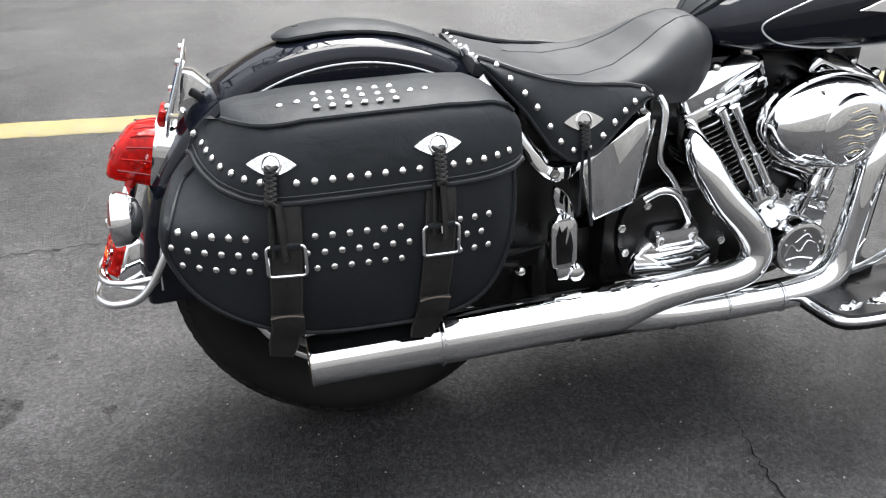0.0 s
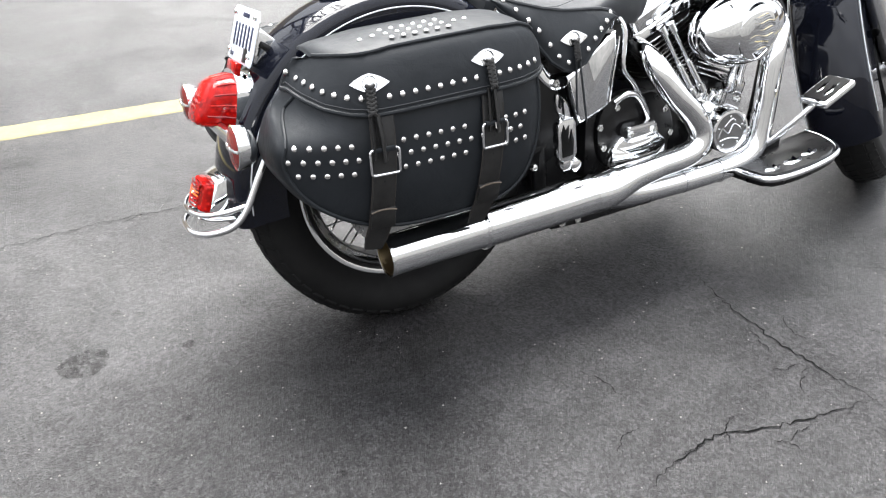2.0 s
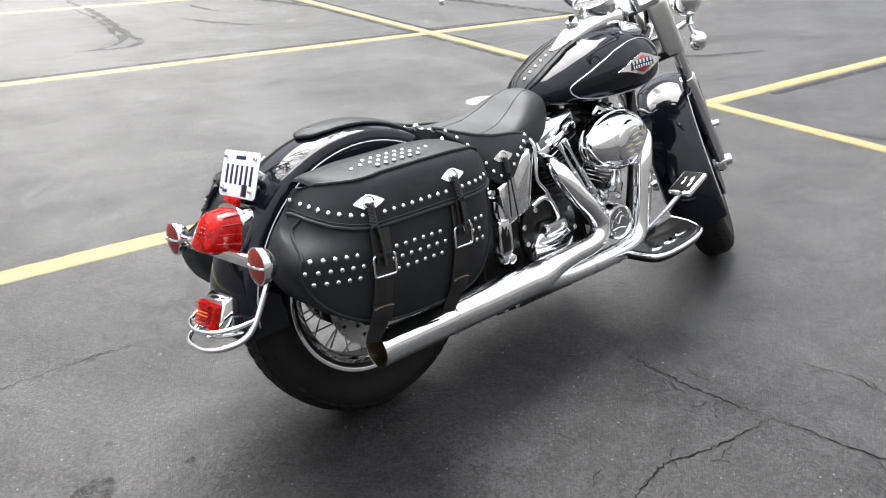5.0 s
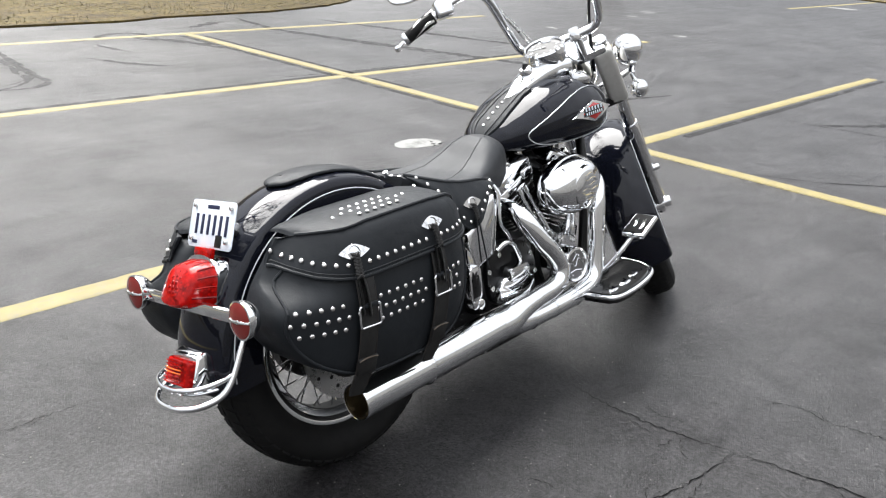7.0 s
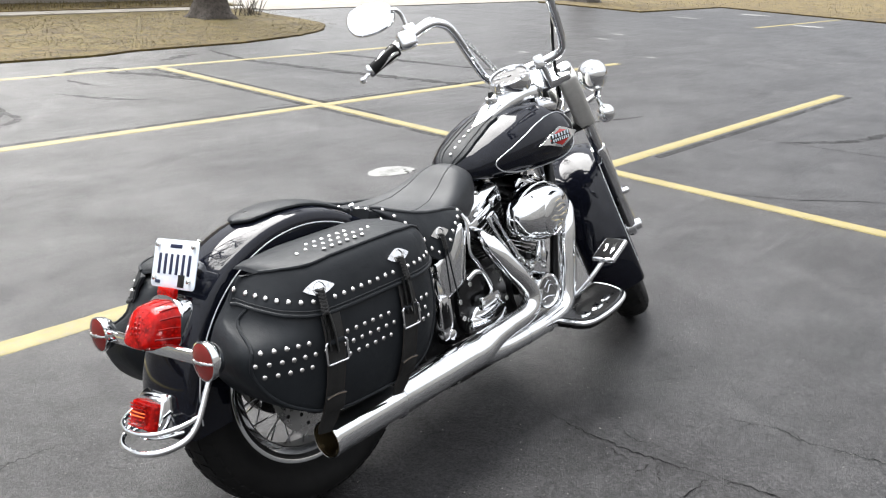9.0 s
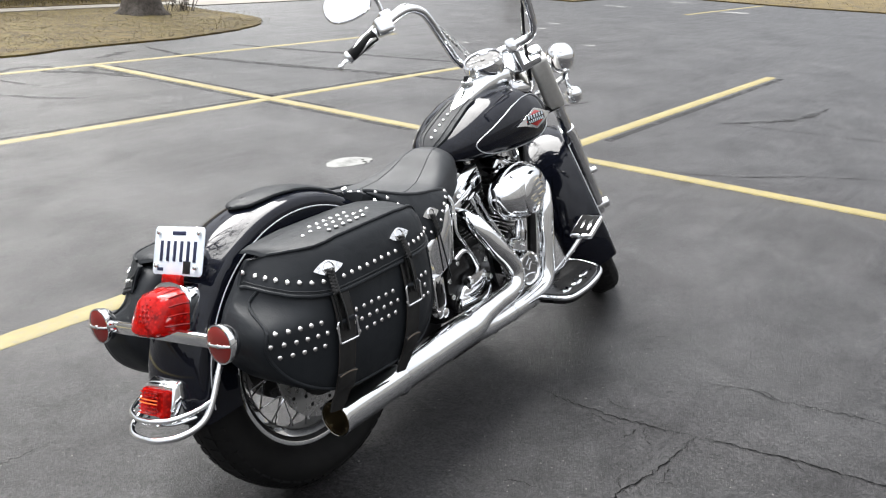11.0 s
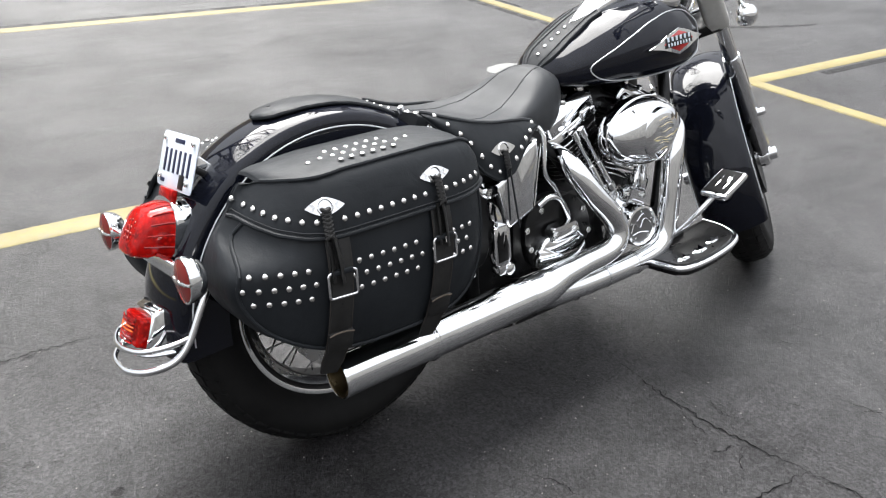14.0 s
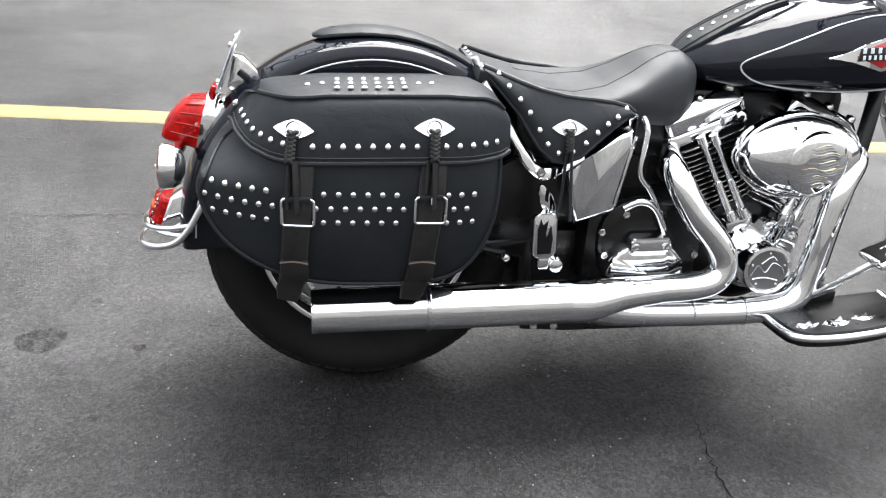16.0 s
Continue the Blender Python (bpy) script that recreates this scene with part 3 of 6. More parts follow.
# leather pad strapped over the fender's crown
def pad_at(x, u):
    hw = along([-0.112, -0.105, -0.09, -0.06, 0.0, 0.1, 0.2], [0.004, 0.028, 0.042, 0.05, 0.054, 0.05, 0.046], x)
    y = u * hw
    base = 0.334 + math.sqrt(max(0.0, 0.3845 ** 2 - x * x)) - 0.014 * min(1, abs(y) / 0.084) ** 2.2
    return Vector((x, y, base + 0.004 * (1 - abs(u) ** 5) * min(1, (x + 0.112) / 0.03 + 0.35) + 0.001))


xs = [-0.112, -0.108, -0.1, -0.09, -0.075, -0.06, -0.03, 0, 0.04, 0.08, 0.12, 0.16, 0.2]
pad = part("fender_pad", sheet_grid(lambda x, u: pad_at(x, u), xs, [i / 10 for i in range(-10, 11)], 0.004), LEATHER, bike, "black leather pad over the rear fender")
rim_pts = [pad_at(x, -1) for x in xs[::-1]] + [pad_at(x, 1) for x in xs]
part("welt", tube(spline(rim_pts, 3), 0.0030, 8), LEATHER, pad)
part("stitch", tube(spline([pad_at(x, -0.83) for x in xs[:1:-1]] + [pad_at(x, 0.83) for x in xs[2:]], 3), 0.0012, 5), VINYL, pad)
part("snap", lathe([(0.0135, -0.004), (0.0135, 0.002), (0.0105, 0.003), (0.010, 0.0015), (0.005, 0.0018), (0.0045, 0.004), (0, 0.0045)], frame_to(pad_at(-0.075, 0) + Vector((0, 0, 0.001)), (-0.15, 0, 1), (0, 1, 0)), 20), BLACK, pad)

# ---- tail: number plate, lamp, signals, lower lamp, rail ----
PN = Vector((-1, 0, 0.38)).normalized()
pm = frame_to((-0.273, -0.002, 0.650), PN)


def rounded(w, h, r, n=5):
    out = []
    for cx, cy, a0 in ((w / 2 - r, h / 2 - r, 0), (-w / 2 + r, h / 2 - r, 90), (-w / 2 + r, -h / 2 + r, 180), (w / 2 - r, -h / 2 + r, 270)):
        out += [(cx + r * math.cos(radians(a0 + 90 * i / n)), cy + r * math.sin(radians(a0 + 90 * i / n))) for i in range(n + 1)]
    return out


plate = part("licence_plate", slab(rounded(0.172, 0.102, 0.010), 0.0016, pm, 0.0005), WHITE, bike, "white and pale blue licence plate with dark bars")
for i, w in enumerate((0.0145, 0.0145, 0.0145, 0.0145, 0.0145, 0.0145)):
    part("plate_bar", box((0, 0, 0), (w * 0.66, 0.043, 0.0012), 0.0003, pm @ Matrix.Translation((-0.058 + 0.0232 * i, -0.001, 0.0022))), INK, plate)
part("plate_bar", box((0, 0, 0), (0.046, 0.008, 0.001), 0.0002, pm @ Matrix.Translation((0.0, 0.037, 0.0021))), INK, plate)
part("plate_bar", box((0, 0, 0), (0.02, 0.007, 0.001), 0.0002, pm @ Matrix.Translation((-0.058, -0.040, 0.0021))), INK, plate)
part("sticker", box((0, 0, 0), (0.024, 0.026, 0.0012), 0.0003, pm @ Matrix.Translation((0.034, -0.034, 0.0022))), BLACK, plate)
for bx, by in ((-0.07, 0.038), (0.07, 0.038), (-0.07, -0.033), (0.066, -0.033)):
    place("bolt", DOME, STEEL, plate, pm @ Matrix.Translation((bx, by, 0.0016)) @ Matrix.Scale(0.62, 4))
part("plate_bracket", slab(rounded(0.15, 0.085, 0.012), 0.003, pm @ Matrix.Translation((0, 0, -0.006)), 0.001), CHROME, plate)
part("bracket_arm", slab([(-0.275, 0.605), (-0.262, 0.665), (-0.245, 0.662), (-0.198, 0.618), (-0.205, 0.598), (-0.25, 0.585)], 0.06, side(0.03), 0.004), CHROME, plate, "chrome plate bracket")
part("bracket_foot", box((-0.225, 0, 0.615), (0.07, 0.075, 0.014), 0.004, pose(0, 0, 0, 0, 36, 0)), BLACK, plate)

# tail lamp: chrome base against the fender, long faceted red lens
TL = frame_to((-0.306, 0, 0.527), (-0.90, 0, 0.20)) @ Matrix.Diagonal((1.12, 0.97, 1.10, 1))
tail = part("tail_lamp", slab(closed_spline([Vector((x, y, 0)) for x, y in ((0.060, 0.002), (0.052, 0.05), (0, 0.066), (-0.052, 0.05), (-0.060, 0.002), (-0.05, -0.044), (0, -0.052), (0.05, -0.044))], 5), 0.036, TL @ Matrix.Translation((0, 0, -0.018)), 0.005), CHROME, bike, "red tail lamp on a chrome base")
rings = []
ol = closed_spline([Vector((x, y, 0)) for x, y in ((0.056, 0.004), (0.047, 0.046), (0, 0.056), (-0.047, 0.046), (-0.056, 0.004), (-0.047, -0.038), (0, -0.047), (0.047, -0.038))], 4)
for z, k, dy in ((0.004, 0.96, 0), (0.012, 0.98, 0), (0.014, 0.99, 0), (0.03, 0.96, 0.0), (0.060, 0.87, -0.003), (0.067, 0.82, -0.004), (0.072, 0.72, -0.004), (0.076, 0.45, -0.004), (0.077, 0.2, -0.004)):
    rings.append([TL @ Vector((p.x * k, p.y * k + dy, z * (1 - 4.2 * p.y * k * min(1, z / 0.05)))) for p in ol])
bm = bmesh.new()
loft(bm, rings)
lens = part("lens", bm, RED, tail, "red ribbed lens", 30)
led = finish(lathe([(0.0054, -0.003), (0.0050, -0.0006), (0.0034, 0.0006), (0, 0.0012)], None, 10))
for i in range(33):
    q, r = (0, 0) if i == 0 else ((i - 1) % 6 * 60, 0.012) if i < 7 else ((i - 7) * 30, 0.0235) if i < 19 else ((i - 19) * 360 / 14 + 9, 0.034)
    place("lamp_dot", led, RED, tail, TL @ Matrix.Translation((r * 1.05 * math.cos(radians(q)), -0.002 + r * 0.95 * math.sin(radians(q)), (0.0768 - 5.5 * r * r) * (1 - 4.2 * (-0.002 + r * 0.95 * math.sin(radians(q)))))))
for i in range(0, len(ol), 2):
    part("rib", tube([TL @ Vector((ol[i].x * k, ol[i].y * k + dy, z * (1 - 4.2 * ol[i].y * k * min(1, z / 0.05)))) for z, k, dy in ((0.015, 0.985, 0), (0.03, 0.955, 0.0), (0.060, 0.865, -0.003))], 0.0021, 6), DEEP_RED if i % 4 else RED, tail)
part("top_reflector", box((-0.302, 0, 0.597), (0.012, 0.066, 0.02), 0.003, pose(0, 0, 0, 0, 20, 0)), RED, tail, "small red top lens")

bar = part("signal_bar", box((-0.362, 0, 0.500), (0.014, 0.39, 0.027), 0.004), CHROME, bike, "chrome turn signal bar")
for s in (-1, 1):
    sm = frame_to((-0.366, s * 0.211, 0.500), (-1, 0, 0.05)) @ Matrix.Diagonal((1.1, 1.16, 0.62, 1))
    sh = part("turn_signal", lathe([(0, -0.052), (0.012, -0.05), (0.024, -0.04), (0.031, -0.022), (0.034, 0.0), (0.034, 0.012), (0.0315, 0.0125), (0.0315, 0.006)], sm, 28), CHROME, bike, "bullet turn signal with red lens")
    part("lens", lathe([(0.031, 0.005), (0.031, 0.013), (0.024, 0.019), (0.012, 0.0222), (0, 0.023)], sm, 28), DULL_RED, sh, "dull red signal lens")
    part("band", tube([sm @ Vector((q * 0.0315, 0, 0.0255 - 0.0125 * abs(q) ** 2.2)) for q in (-1, -0.8, -0.55, -0.25, 0, 0.25, 0.55, 0.8, 1)], 0.0032, 8, None, True, 0.5), SATIN, sh)
    for q in (-0.62, 0.2):
        place("screw", DOME, STEEL, sh, sm @ Matrix.Translation((q * 0.0315, 0, 0.0255 - 0.0125 * abs(q) ** 2.2)) @ Matrix.Scale(0.45, 4))

low = part("lower_lamp", slab([(-0.335, 0.398), (-0.370, 0.404), (-0.388, 0.396), (-0.412, 0.334), (-0.405, 0.322), (-0.345, 0.312)], 0.098, side(0.049), 0.007, None, 3), CHROME, bike, "small red fender tip lamp in a chrome housing")
LM = frame_to((-0.402, 0, 0.364), (-1, 0, 0.38))
rings = []
for z, k in ((0.0, 1.0), (0.012, 0.99), (0.022, 0.94), (0.027, 0.84), (0.0285, 0.6), (0.029, 0.2)):
    rings.append([LM @ Vector((x * k, y * k, z - 0.010 * (x / 0.04) ** 2)) for x, y in rounded(0.090, 0.058, 0.008)])
bm = bmesh.new()
loft(bm, rings)
part("lens", bm, RED, low, "red ribbed lens", 30)
# red ribs; the two middle ones coloured orange for the bulb's glow
for i in range(7):
    y = -0.021 + 0.007 * i
    part("rib", tube([LM @ Vector((x, y, 0.0285 - 0.010 * (x / 0.04) ** 2)) for x in (-0.03, -0.015, 0, 0.015, 0.03)], 0.0016, 6), AMBER if i in (3, 4) else RED, low)
loop = spline([(-0.282, -0.104, 0.462), (-0.316, -0.107, 0.408), (-0.348, -0.107, 0.352), (-0.378, -0.102, 0.322), (-0.420, -0.083, 0.310), (-0.446, -0.045, 0.306), (-0.452, 0, 0.305), (-0.446, 0.045, 0.306), (-0.420, 0.083, 0.310), (-0.378, 0.102, 0.322), (-0.348, 0.107, 0.352), (-0.316, 0.107, 0.408), (-0.282, 0.104, 0.462)], 6)
part("fender_rail", tube(loop, 0.0072, 12), CHROME, bike, "chrome bumper rail round the fender tip")
loop = spline([(-0.345, -0.106, 0.358), (-0.385, -0.096, 0.350), (-0.422, -0.072, 0.345), (-0.440, -0.035, 0.343), (-0.444, 0, 0.342), (-0.440, 0.035, 0.343), (-0.422, 0.072, 0.345), (-0.385, 0.096, 0.350), (-0.345, 0.106, 0.358)], 6)
part("fender_rail", tube(loop, 0.0056, 12), CHROME, bike, "chrome bumper rail round the fender tip")
for s in (-1, 1):
    part("rail_strut", tube(spline([(-0.35, s * 0.075, 0.326), (-0.40, s * 0.05, 0.324), (-0.425, s * 0.03, 0.330), (-0.440, s * 0.012, 0.341)], 4), 0.0045, 8), CHROME, bike)


# ---- saddlebags ----
SET = pose(0, -0.027, 0, -11.0, 0, 2.0).inverted() @ pose(0, 0.005, 0, -7.8, 0, 2.8)
FLIP = Matrix.Diagonal((1, -1, 1, 1))
def bag_y(x, z):
    """How far the bag's outer face stands out."""
    d = 0.326
    d -= (1.25 if z > 0.47 else 1.5) * (z - 0.47) ** 2
    dx = x - 0.03
    d -= (5.0 if dx < 0 else 34.0) * dx ** 4
    k = max(0.0, min(1.0, (z - 0.50) / 0.06))
    if x < -0.12 and k > 0:
        # towards the top the rear corner is rounded off
        q = min(0.985, (-0.12 - x) / (-0.12 - along([0.5, 0.575, 0.63, 0.66], [-0.325, -0.268, -0.222, -0.212], z)))
        d += (0.13 + (d - 0.13) * (1 - q ** 2.4) ** 0.55 - d) * k * k * (3 - 2 * k)
    return max(0.12, d)


def bag_normal(x, z):
    e = 0.002
    gx = (bag_y(x + e, z) - bag_y(x - e, z)) / (2 * e)
    gz = (bag_y(x, z + e) - bag_y(x, z - e)) / (2 * e)
    return Vector((-gx, -1, -gz)).normalized()


RIDGE = ([-0.262, -0.22, -0.19, -0.1, 0.0, 0.1, 0.17, 0.2, 0.222], [0.625, 0.632, 0.640, 0.650, 0.653, 0.655, 0.651, 0.640, 0.615])
FLAP = ([-0.258, -0.25, -0.225, -0.19, -0.15, -0.05, 0.05, 0.15, 0.2, 0.222], [0.580, 0.572, 0.560, 0.553, 0.550, 0.552, 0.554, 0.556, 0.559, 0.565])


def saddlebag(s):
    """s = -1: the right bag; 1: the left."""
    def at(x, y, z):
        return Vector((x, s * y, z))

    def surf(x, z, lift=0.0):
        n = bag_normal(x, z)
        p = Vector((x, -bag_y(x, z), z)) + n * lift
        return at(p.x, -p.y, p.z), Vector((n.x, -s * n.y, n.z))

    outline = closed_spline([Vector(q) for q in ((-0.322, 0.47, 0), (-0.286, 0.402, 0), (-0.208, 0.350, 0), (-0.115, 0.322, 0), (0.0, 0.316, 0), (0.1, 0.322, 0), (0.165, 0.352, 0), (0.205, 0.42, 0), (0.218, 0.50, 0), (0.212, 0.58, 0), (0.17, 0.63, 0), (0.06, 0.645, 0), (-0.1, 0.640, 0), (-0.22, 0.618, 0), (-0.268, 0.575, 0), (-0.304, 0.53, 0))], 5)
    c = Vector((-0.05, 0.48, 0))
    rings = []
    for k, mode in ((0.02, "b"), (0.84, "b"), (0.92, 0.116), (0.965, 0.13), (0.985, 0.15), (0.99, 0.55), (0.978, 0.85), (0.958, 0.96), (0.93, 1.0), (0.88, 1.0), (0.8, 1.0), (0.7, 1.0), (0.6, 1.0), (0.48, 1.0), (0.36, 1.0), (0.24, 1.0), (0.12, 1.0), (0.02, 1.0)):
        ring = []
        for p in outline:
            q = c + (p - c) * k
            if mode == "b":
                y = 0.112
            elif mode < 0.3:
                y = min(mode, bag_y(q.x, q.y))
            else:
                full = bag_y(q.x, q.y)
                y = 0.2 + (full - 0.2) * mode if full > 0.2 else full
            ring.append(at(q.x, y, q.y))
        rings.append(ring)
    bm = bmesh.new()
    loft(bm, rings)
    bag = part("saddlebag", bm, LEATHER, bike, "black leather saddlebag with rows of nickel studs", 60)
    # piped seam round the front panel
    seam = []
    for p in outline:
        q = c + (p - c) * 0.945
        if q.y < 0.585:
            seam.append((math.atan2(q.y - c.y, q.x - c.x), surf(q.x, q.y, 0.0005)[0]))
    pts = [p for a, p in seam]
    gap = max(range(len(pts)), key=lambda i: (pts[i] - pts[i - 1]).length)
    pts = pts[gap:] + pts[:gap]
    part("piping", tube(pts, 0.0038, 8), LEATHER, bag)

    # lid: top panel, ridge and front flap
    xs = [-0.266, -0.265, -0.2625, -0.258, -0.251, -0.241, -0.228, -0.212, -0.194, -0.17, -0.14, -0.1, -0.05, 0, 0.05, 0.1, 0.14, 0.17, 0.19, 0.205, 0.216, 0.222]
    bm = bmesh.new()
    rows = []
    for x in xs:
        xr = x if x > -0.17 else -0.17 + 0.42 * (x + 0.17)
        zr, zf = along(*RIDGE, xr), along(*FLAP, x)
        end = max(0.0, min(1.0, (x + 0.266) / 0.02, (0.222 - x) / 0.02)) ** 0.5
        yr = bag_y(xr, zr) + 0.002
        back = min(0.118, yr - 0.012)
        outer = [(xr, back, zr + 0.004), (xr, back + (yr - back) * 0.35, zr + 0.006 + 0.004 * end), (xr, back + (yr - back) * 0.7, zr + 0.004 + 0.004 * end), (xr, yr - 0.010, zr + 0.003), (xr, yr, zr)]
        for i in range(1, 9):
            z = zr + (zf - zr) * i / 8
            xx = xr + (x - xr) * (i / 8) ** 0.4
            outer.append((xx, bag_y(xx, z) + 0.008 + 0.003 * math.sin(math.pi * i / 8) * end, z))
        inner = [(q, y - 0.009, z + (0.0 if i > 4 else -0.007)) for i, (q, y, z) in enumerate(outer)]
        inner[-1] = (outer[-1][0], outer[-1][1] - 0.006, outer[-1][2] + 0.001)
        rows.append([at(*q) for q in outer] + [at(*q) for q in inner[::-1]])
    loft(bm, rows)
    lid = part("lid", bm, LEATHER, bag, "leather lid with studded flap", 50)
    part("lid_ridge", tube([at(x, bag_y(x, along(*RIDGE, x)) + 0.001, along(*RIDGE, x) + 0.0015) for x in np.linspace(-0.210, 0.208, 40)], 0.0042, 8), LEATHER, bag)
    def lid_at(x, up, lift=0.0):
        """A point of the flap's outer face, up metres above its edge."""
        xr = x if x > -0.17 else -0.17 + 0.42 * (x + 0.17)
        zr, zf = along(*RIDGE, xr), along(*FLAP, x)
        i = 1 - up / (zr - zf)
        xx, z = xr + (x - xr) * max(0.0, i) ** 0.4, zf + up
        n = bag_normal(xx, z)
        p = Vector((xx, -bag_y(xx, z) - 0.0095, z)) + n * lift
        return at(p.x, -p.y, p.z), Vector((n.x, -s * n.y, n.z))

    part("flap_binding", tube([lid_at(x, 0.001)[0] for x in np.linspace(-0.265, 0.22, 80)], 0.0042, 8), LEATHER, bag)
    part("flap_stitch", tube([lid_at(x, 0.010, 0.002)[0] for x in np.linspace(-0.264, 0.214, 80)], 0.0011, 5), VINYL, bag)
    # studs: flap
    last = None
    for x in np.linspace(-0.2645, 0.208, 500):
        p, n = lid_at(x, 0.027, 0.001)
        if last is not None and (p - last).length < 0.0238:
            continue
        last = p
        if min(abs(x + 0.149), abs(x - 0.078)) > 0.007:
            stud(bag, p, n)
    # studs: three staggered rows on the front panel
    for row, z in enumerate((0.500, 0.4755, 0.451)):
        off = 0.0 if row != 1 else -0.0125
        for x0, k, gap in ((-0.288, 5, 0.0226), (-0.104, 6, 0.0247), (0.108, 3, 0.0235)):
            k2 = k + (1 if row == 1 and k > 3 else 0)
            for i in range(k2):
                x = x0 + off + gap * i
                if min(abs(x + 0.145), abs(x - 0.076)) < 0.024:
                    continue
                zz = z + (0.04 * (-0.15 - x) if x < -0.15 else 0.0)
                p, n = surf(x, zz, 0.0003)
                stud(bag, p, n)
    # studs on the top panel
    for x, v in [(-0.078 + 0.0228 * i, w) for i in range(6) for w in (0.18, 0.36, 0.54)] + [(-0.128, 0.36), (-0.103, 0.37), (0.062, 0.36), (0.085, 0.37)]:
        zr = along(*RIDGE, x)
        yr = bag_y(x, zr)
        y = yr - (yr - 0.118) * v
        z = zr + 0.0075 + 0.003 * v
        stud(bag, at(x + 0.008 * (v - 0.5), y, z), Vector((0, s * 0.05, 1)))
    # straps with buckles, conchos and braided thongs
    for cx, cz, bx, bz, lx in ((-0.149, 0.599, -0.145, 0.472, -0.154), (0.078, 0.607, 0.076, 0.478, 0.066)):
        path = []
        for i, z in enumerate(np.linspace(0.566, 0.345, 20)):
            x = along([0.345, bz, cz], [lx, bx, bx + 0.008], z)
            lift = along([0.345, 0.42, 0.50, 0.545, 0.566], [0.008, 0.008, 0.008, 0.005, 0.001], z)
            p, n = surf(x, z, lift)
            path.append((p, n))
        p, n = path[-1]
        d = Vector((-0.006, -s * 0.012, -0.03))
        path.append((p + d, n))
        path.append((p + d * 1.7, n))
        rows = []
        hw = 0.0225
        for i, (p, n) in enumerate(path):
            q = path[min(i + 1, len(path) - 1)][0] - path[max(i - 1, 0)][0]
            w = q.cross(n).normalized()
            ww = hw * (1 if i < len(path) - 1 else 0.8)
            rows.append([p - w * ww + n * 0.001, p - w * ww * 0.9 + n * 0.0034, p + w * ww * 0.9 + n * 0.0034, p + w * ww + n * 0.001, p + w * ww - n * 0.0008, p - w * ww - n * 0.0008])
        bm = bmesh.new()
        loft(bm, rows)
        strap = part("strap", bm, STRAP, bag, "worn leather strap", 40)
        for w in (1, 3):
            part("strap_edge", tube([r[w] for r in rows[3:-1]], 0.0011, 5), STRAP_EDGE, bag)
        for z in (bz - 0.002, bz - 0.036):
            p, n = surf(along([0.345, bz], [lx, bx], z), z, 0.0112)
            place("strap_hole", finish(lathe([(0.0032, 0), (0, 0.0006)], None, 10)), BLACK, bag, frame_to(p, n))
        # keeper loop near the strap's foot
        kz = 0.385
        p, n = surf(along([0.345, bz], [lx, bx], kz), kz, 0.008)
        km = frame_to(p, n)
        part("strap_keeper", box((0, 0, 0), (0.048, 0.044, 0.0095), 0.003, km @ Matrix.Translation((0, -0.022, 0.0025)) @ pose(0, 0, 0, 6, 0, 0)), STRAP, bag)
        part("keeper_edge", tube([km @ Vector((x, 0.0005 - 0.02 * (x / 0.024) ** 2 * 0.2, 0.0085)) for x in (-0.024, -0.012, 0, 0.012, 0.024)], 0.0016, 6), KEEPER_EDGE, bag)
        # buckle: a bent wire frame with a bar and a prong
        p, n = surf(bx, bz, 0.0130)
        bmx = frame_to(p, n)
        loop = [bmx @ Vector((x, y, 0.002 * math.cos(y / 0.0215 * math.pi / 2))) for x, y in rounded(0.053, 0.045, 0.0055, 4)]
        buckle = part("buckle", ring_tube(loop, 0.0028, 8), CHROME, bag, "nickel roller buckle")
        part("strap_fold", box((0, 0, 0), (0.042, 0.010, 0.008), 0.003, bmx @ Matrix.Translation((0, 0.0225, 0.0005))), LEATHER, bag)
        part("prong", tube([bmx @ Vector((0, 0.023, 0.003)), bmx @ Vector((0, 0.012, 0.0045))], 0.002, 6), CHROME, bag)
        # concho
        p, n = surf(cx, cz, 0.010)
        cm = frame_to(p, n)
        eye = []
        for i in range(40):
            q = -1 + 2 * (i % 20) / 20 if i < 20 else 1 - 2 * (i % 20) / 20
            eye.append(Vector((0.035 * q, (-1 if i < 20 else 1) * 0.0158 * (1 - abs(q) ** 1.55), 0)))
        bm = slab(eye, 0.003, cm, 0.001)
        concho = part("concho", bm, CHROME, bag, "almond-shaped chrome concho")
        part("concho_ring", lathe([(0.0145, 0.002), (0.0145, 0.0045), (0.0125, 0.0052), (0.011, 0.0035)], cm, 24), CHROME, bag)
        for i in range(-4, 5):
            for w in (-1, 1):
                x = w * (0.0165 + 0.0016 * abs(i))
                part("engraving", box((0, 0, 0), (0.007, 0.0007, 0.0008), 0, cm @ Matrix.Translation((x + w * 0.002, 0.0018 * i, 0.0032)) @ pose(0, 0, 0, 0, 0, w * 4 * i)), SATIN, bag) if abs(i) < 4 else None
        for i in range(7):
            z = -0.004 - 0.0068 * i
            for w in (-1, 1):
                part("braid_strand", tube(spline([cm @ Vector((w * 0.0068, z, 0.007)), cm @ Vector((0, z - 0.004, 0.0115)), cm @ Vector((-w * 0.006, z - 0.0095, 0.007))], 3), 0.0036, 7), STRAP, bag)
        for w, ln in ((-0.007, 0.118), (0.006, 0.125)):
            pts = []
            for i in range(7):
                z = cz - 0.048 - ln * i / 6 * 0.62
                q, n = surf(cx - 0.002 + w * (0.7 + 0.07 * i), z, 0.012 + (0.004 if w > 0 else 0))
                pts.append(q)
            part("thong", tube(spline(pts, 3), 0.0088, 8, None, True, 0.3), STRAP, bag)
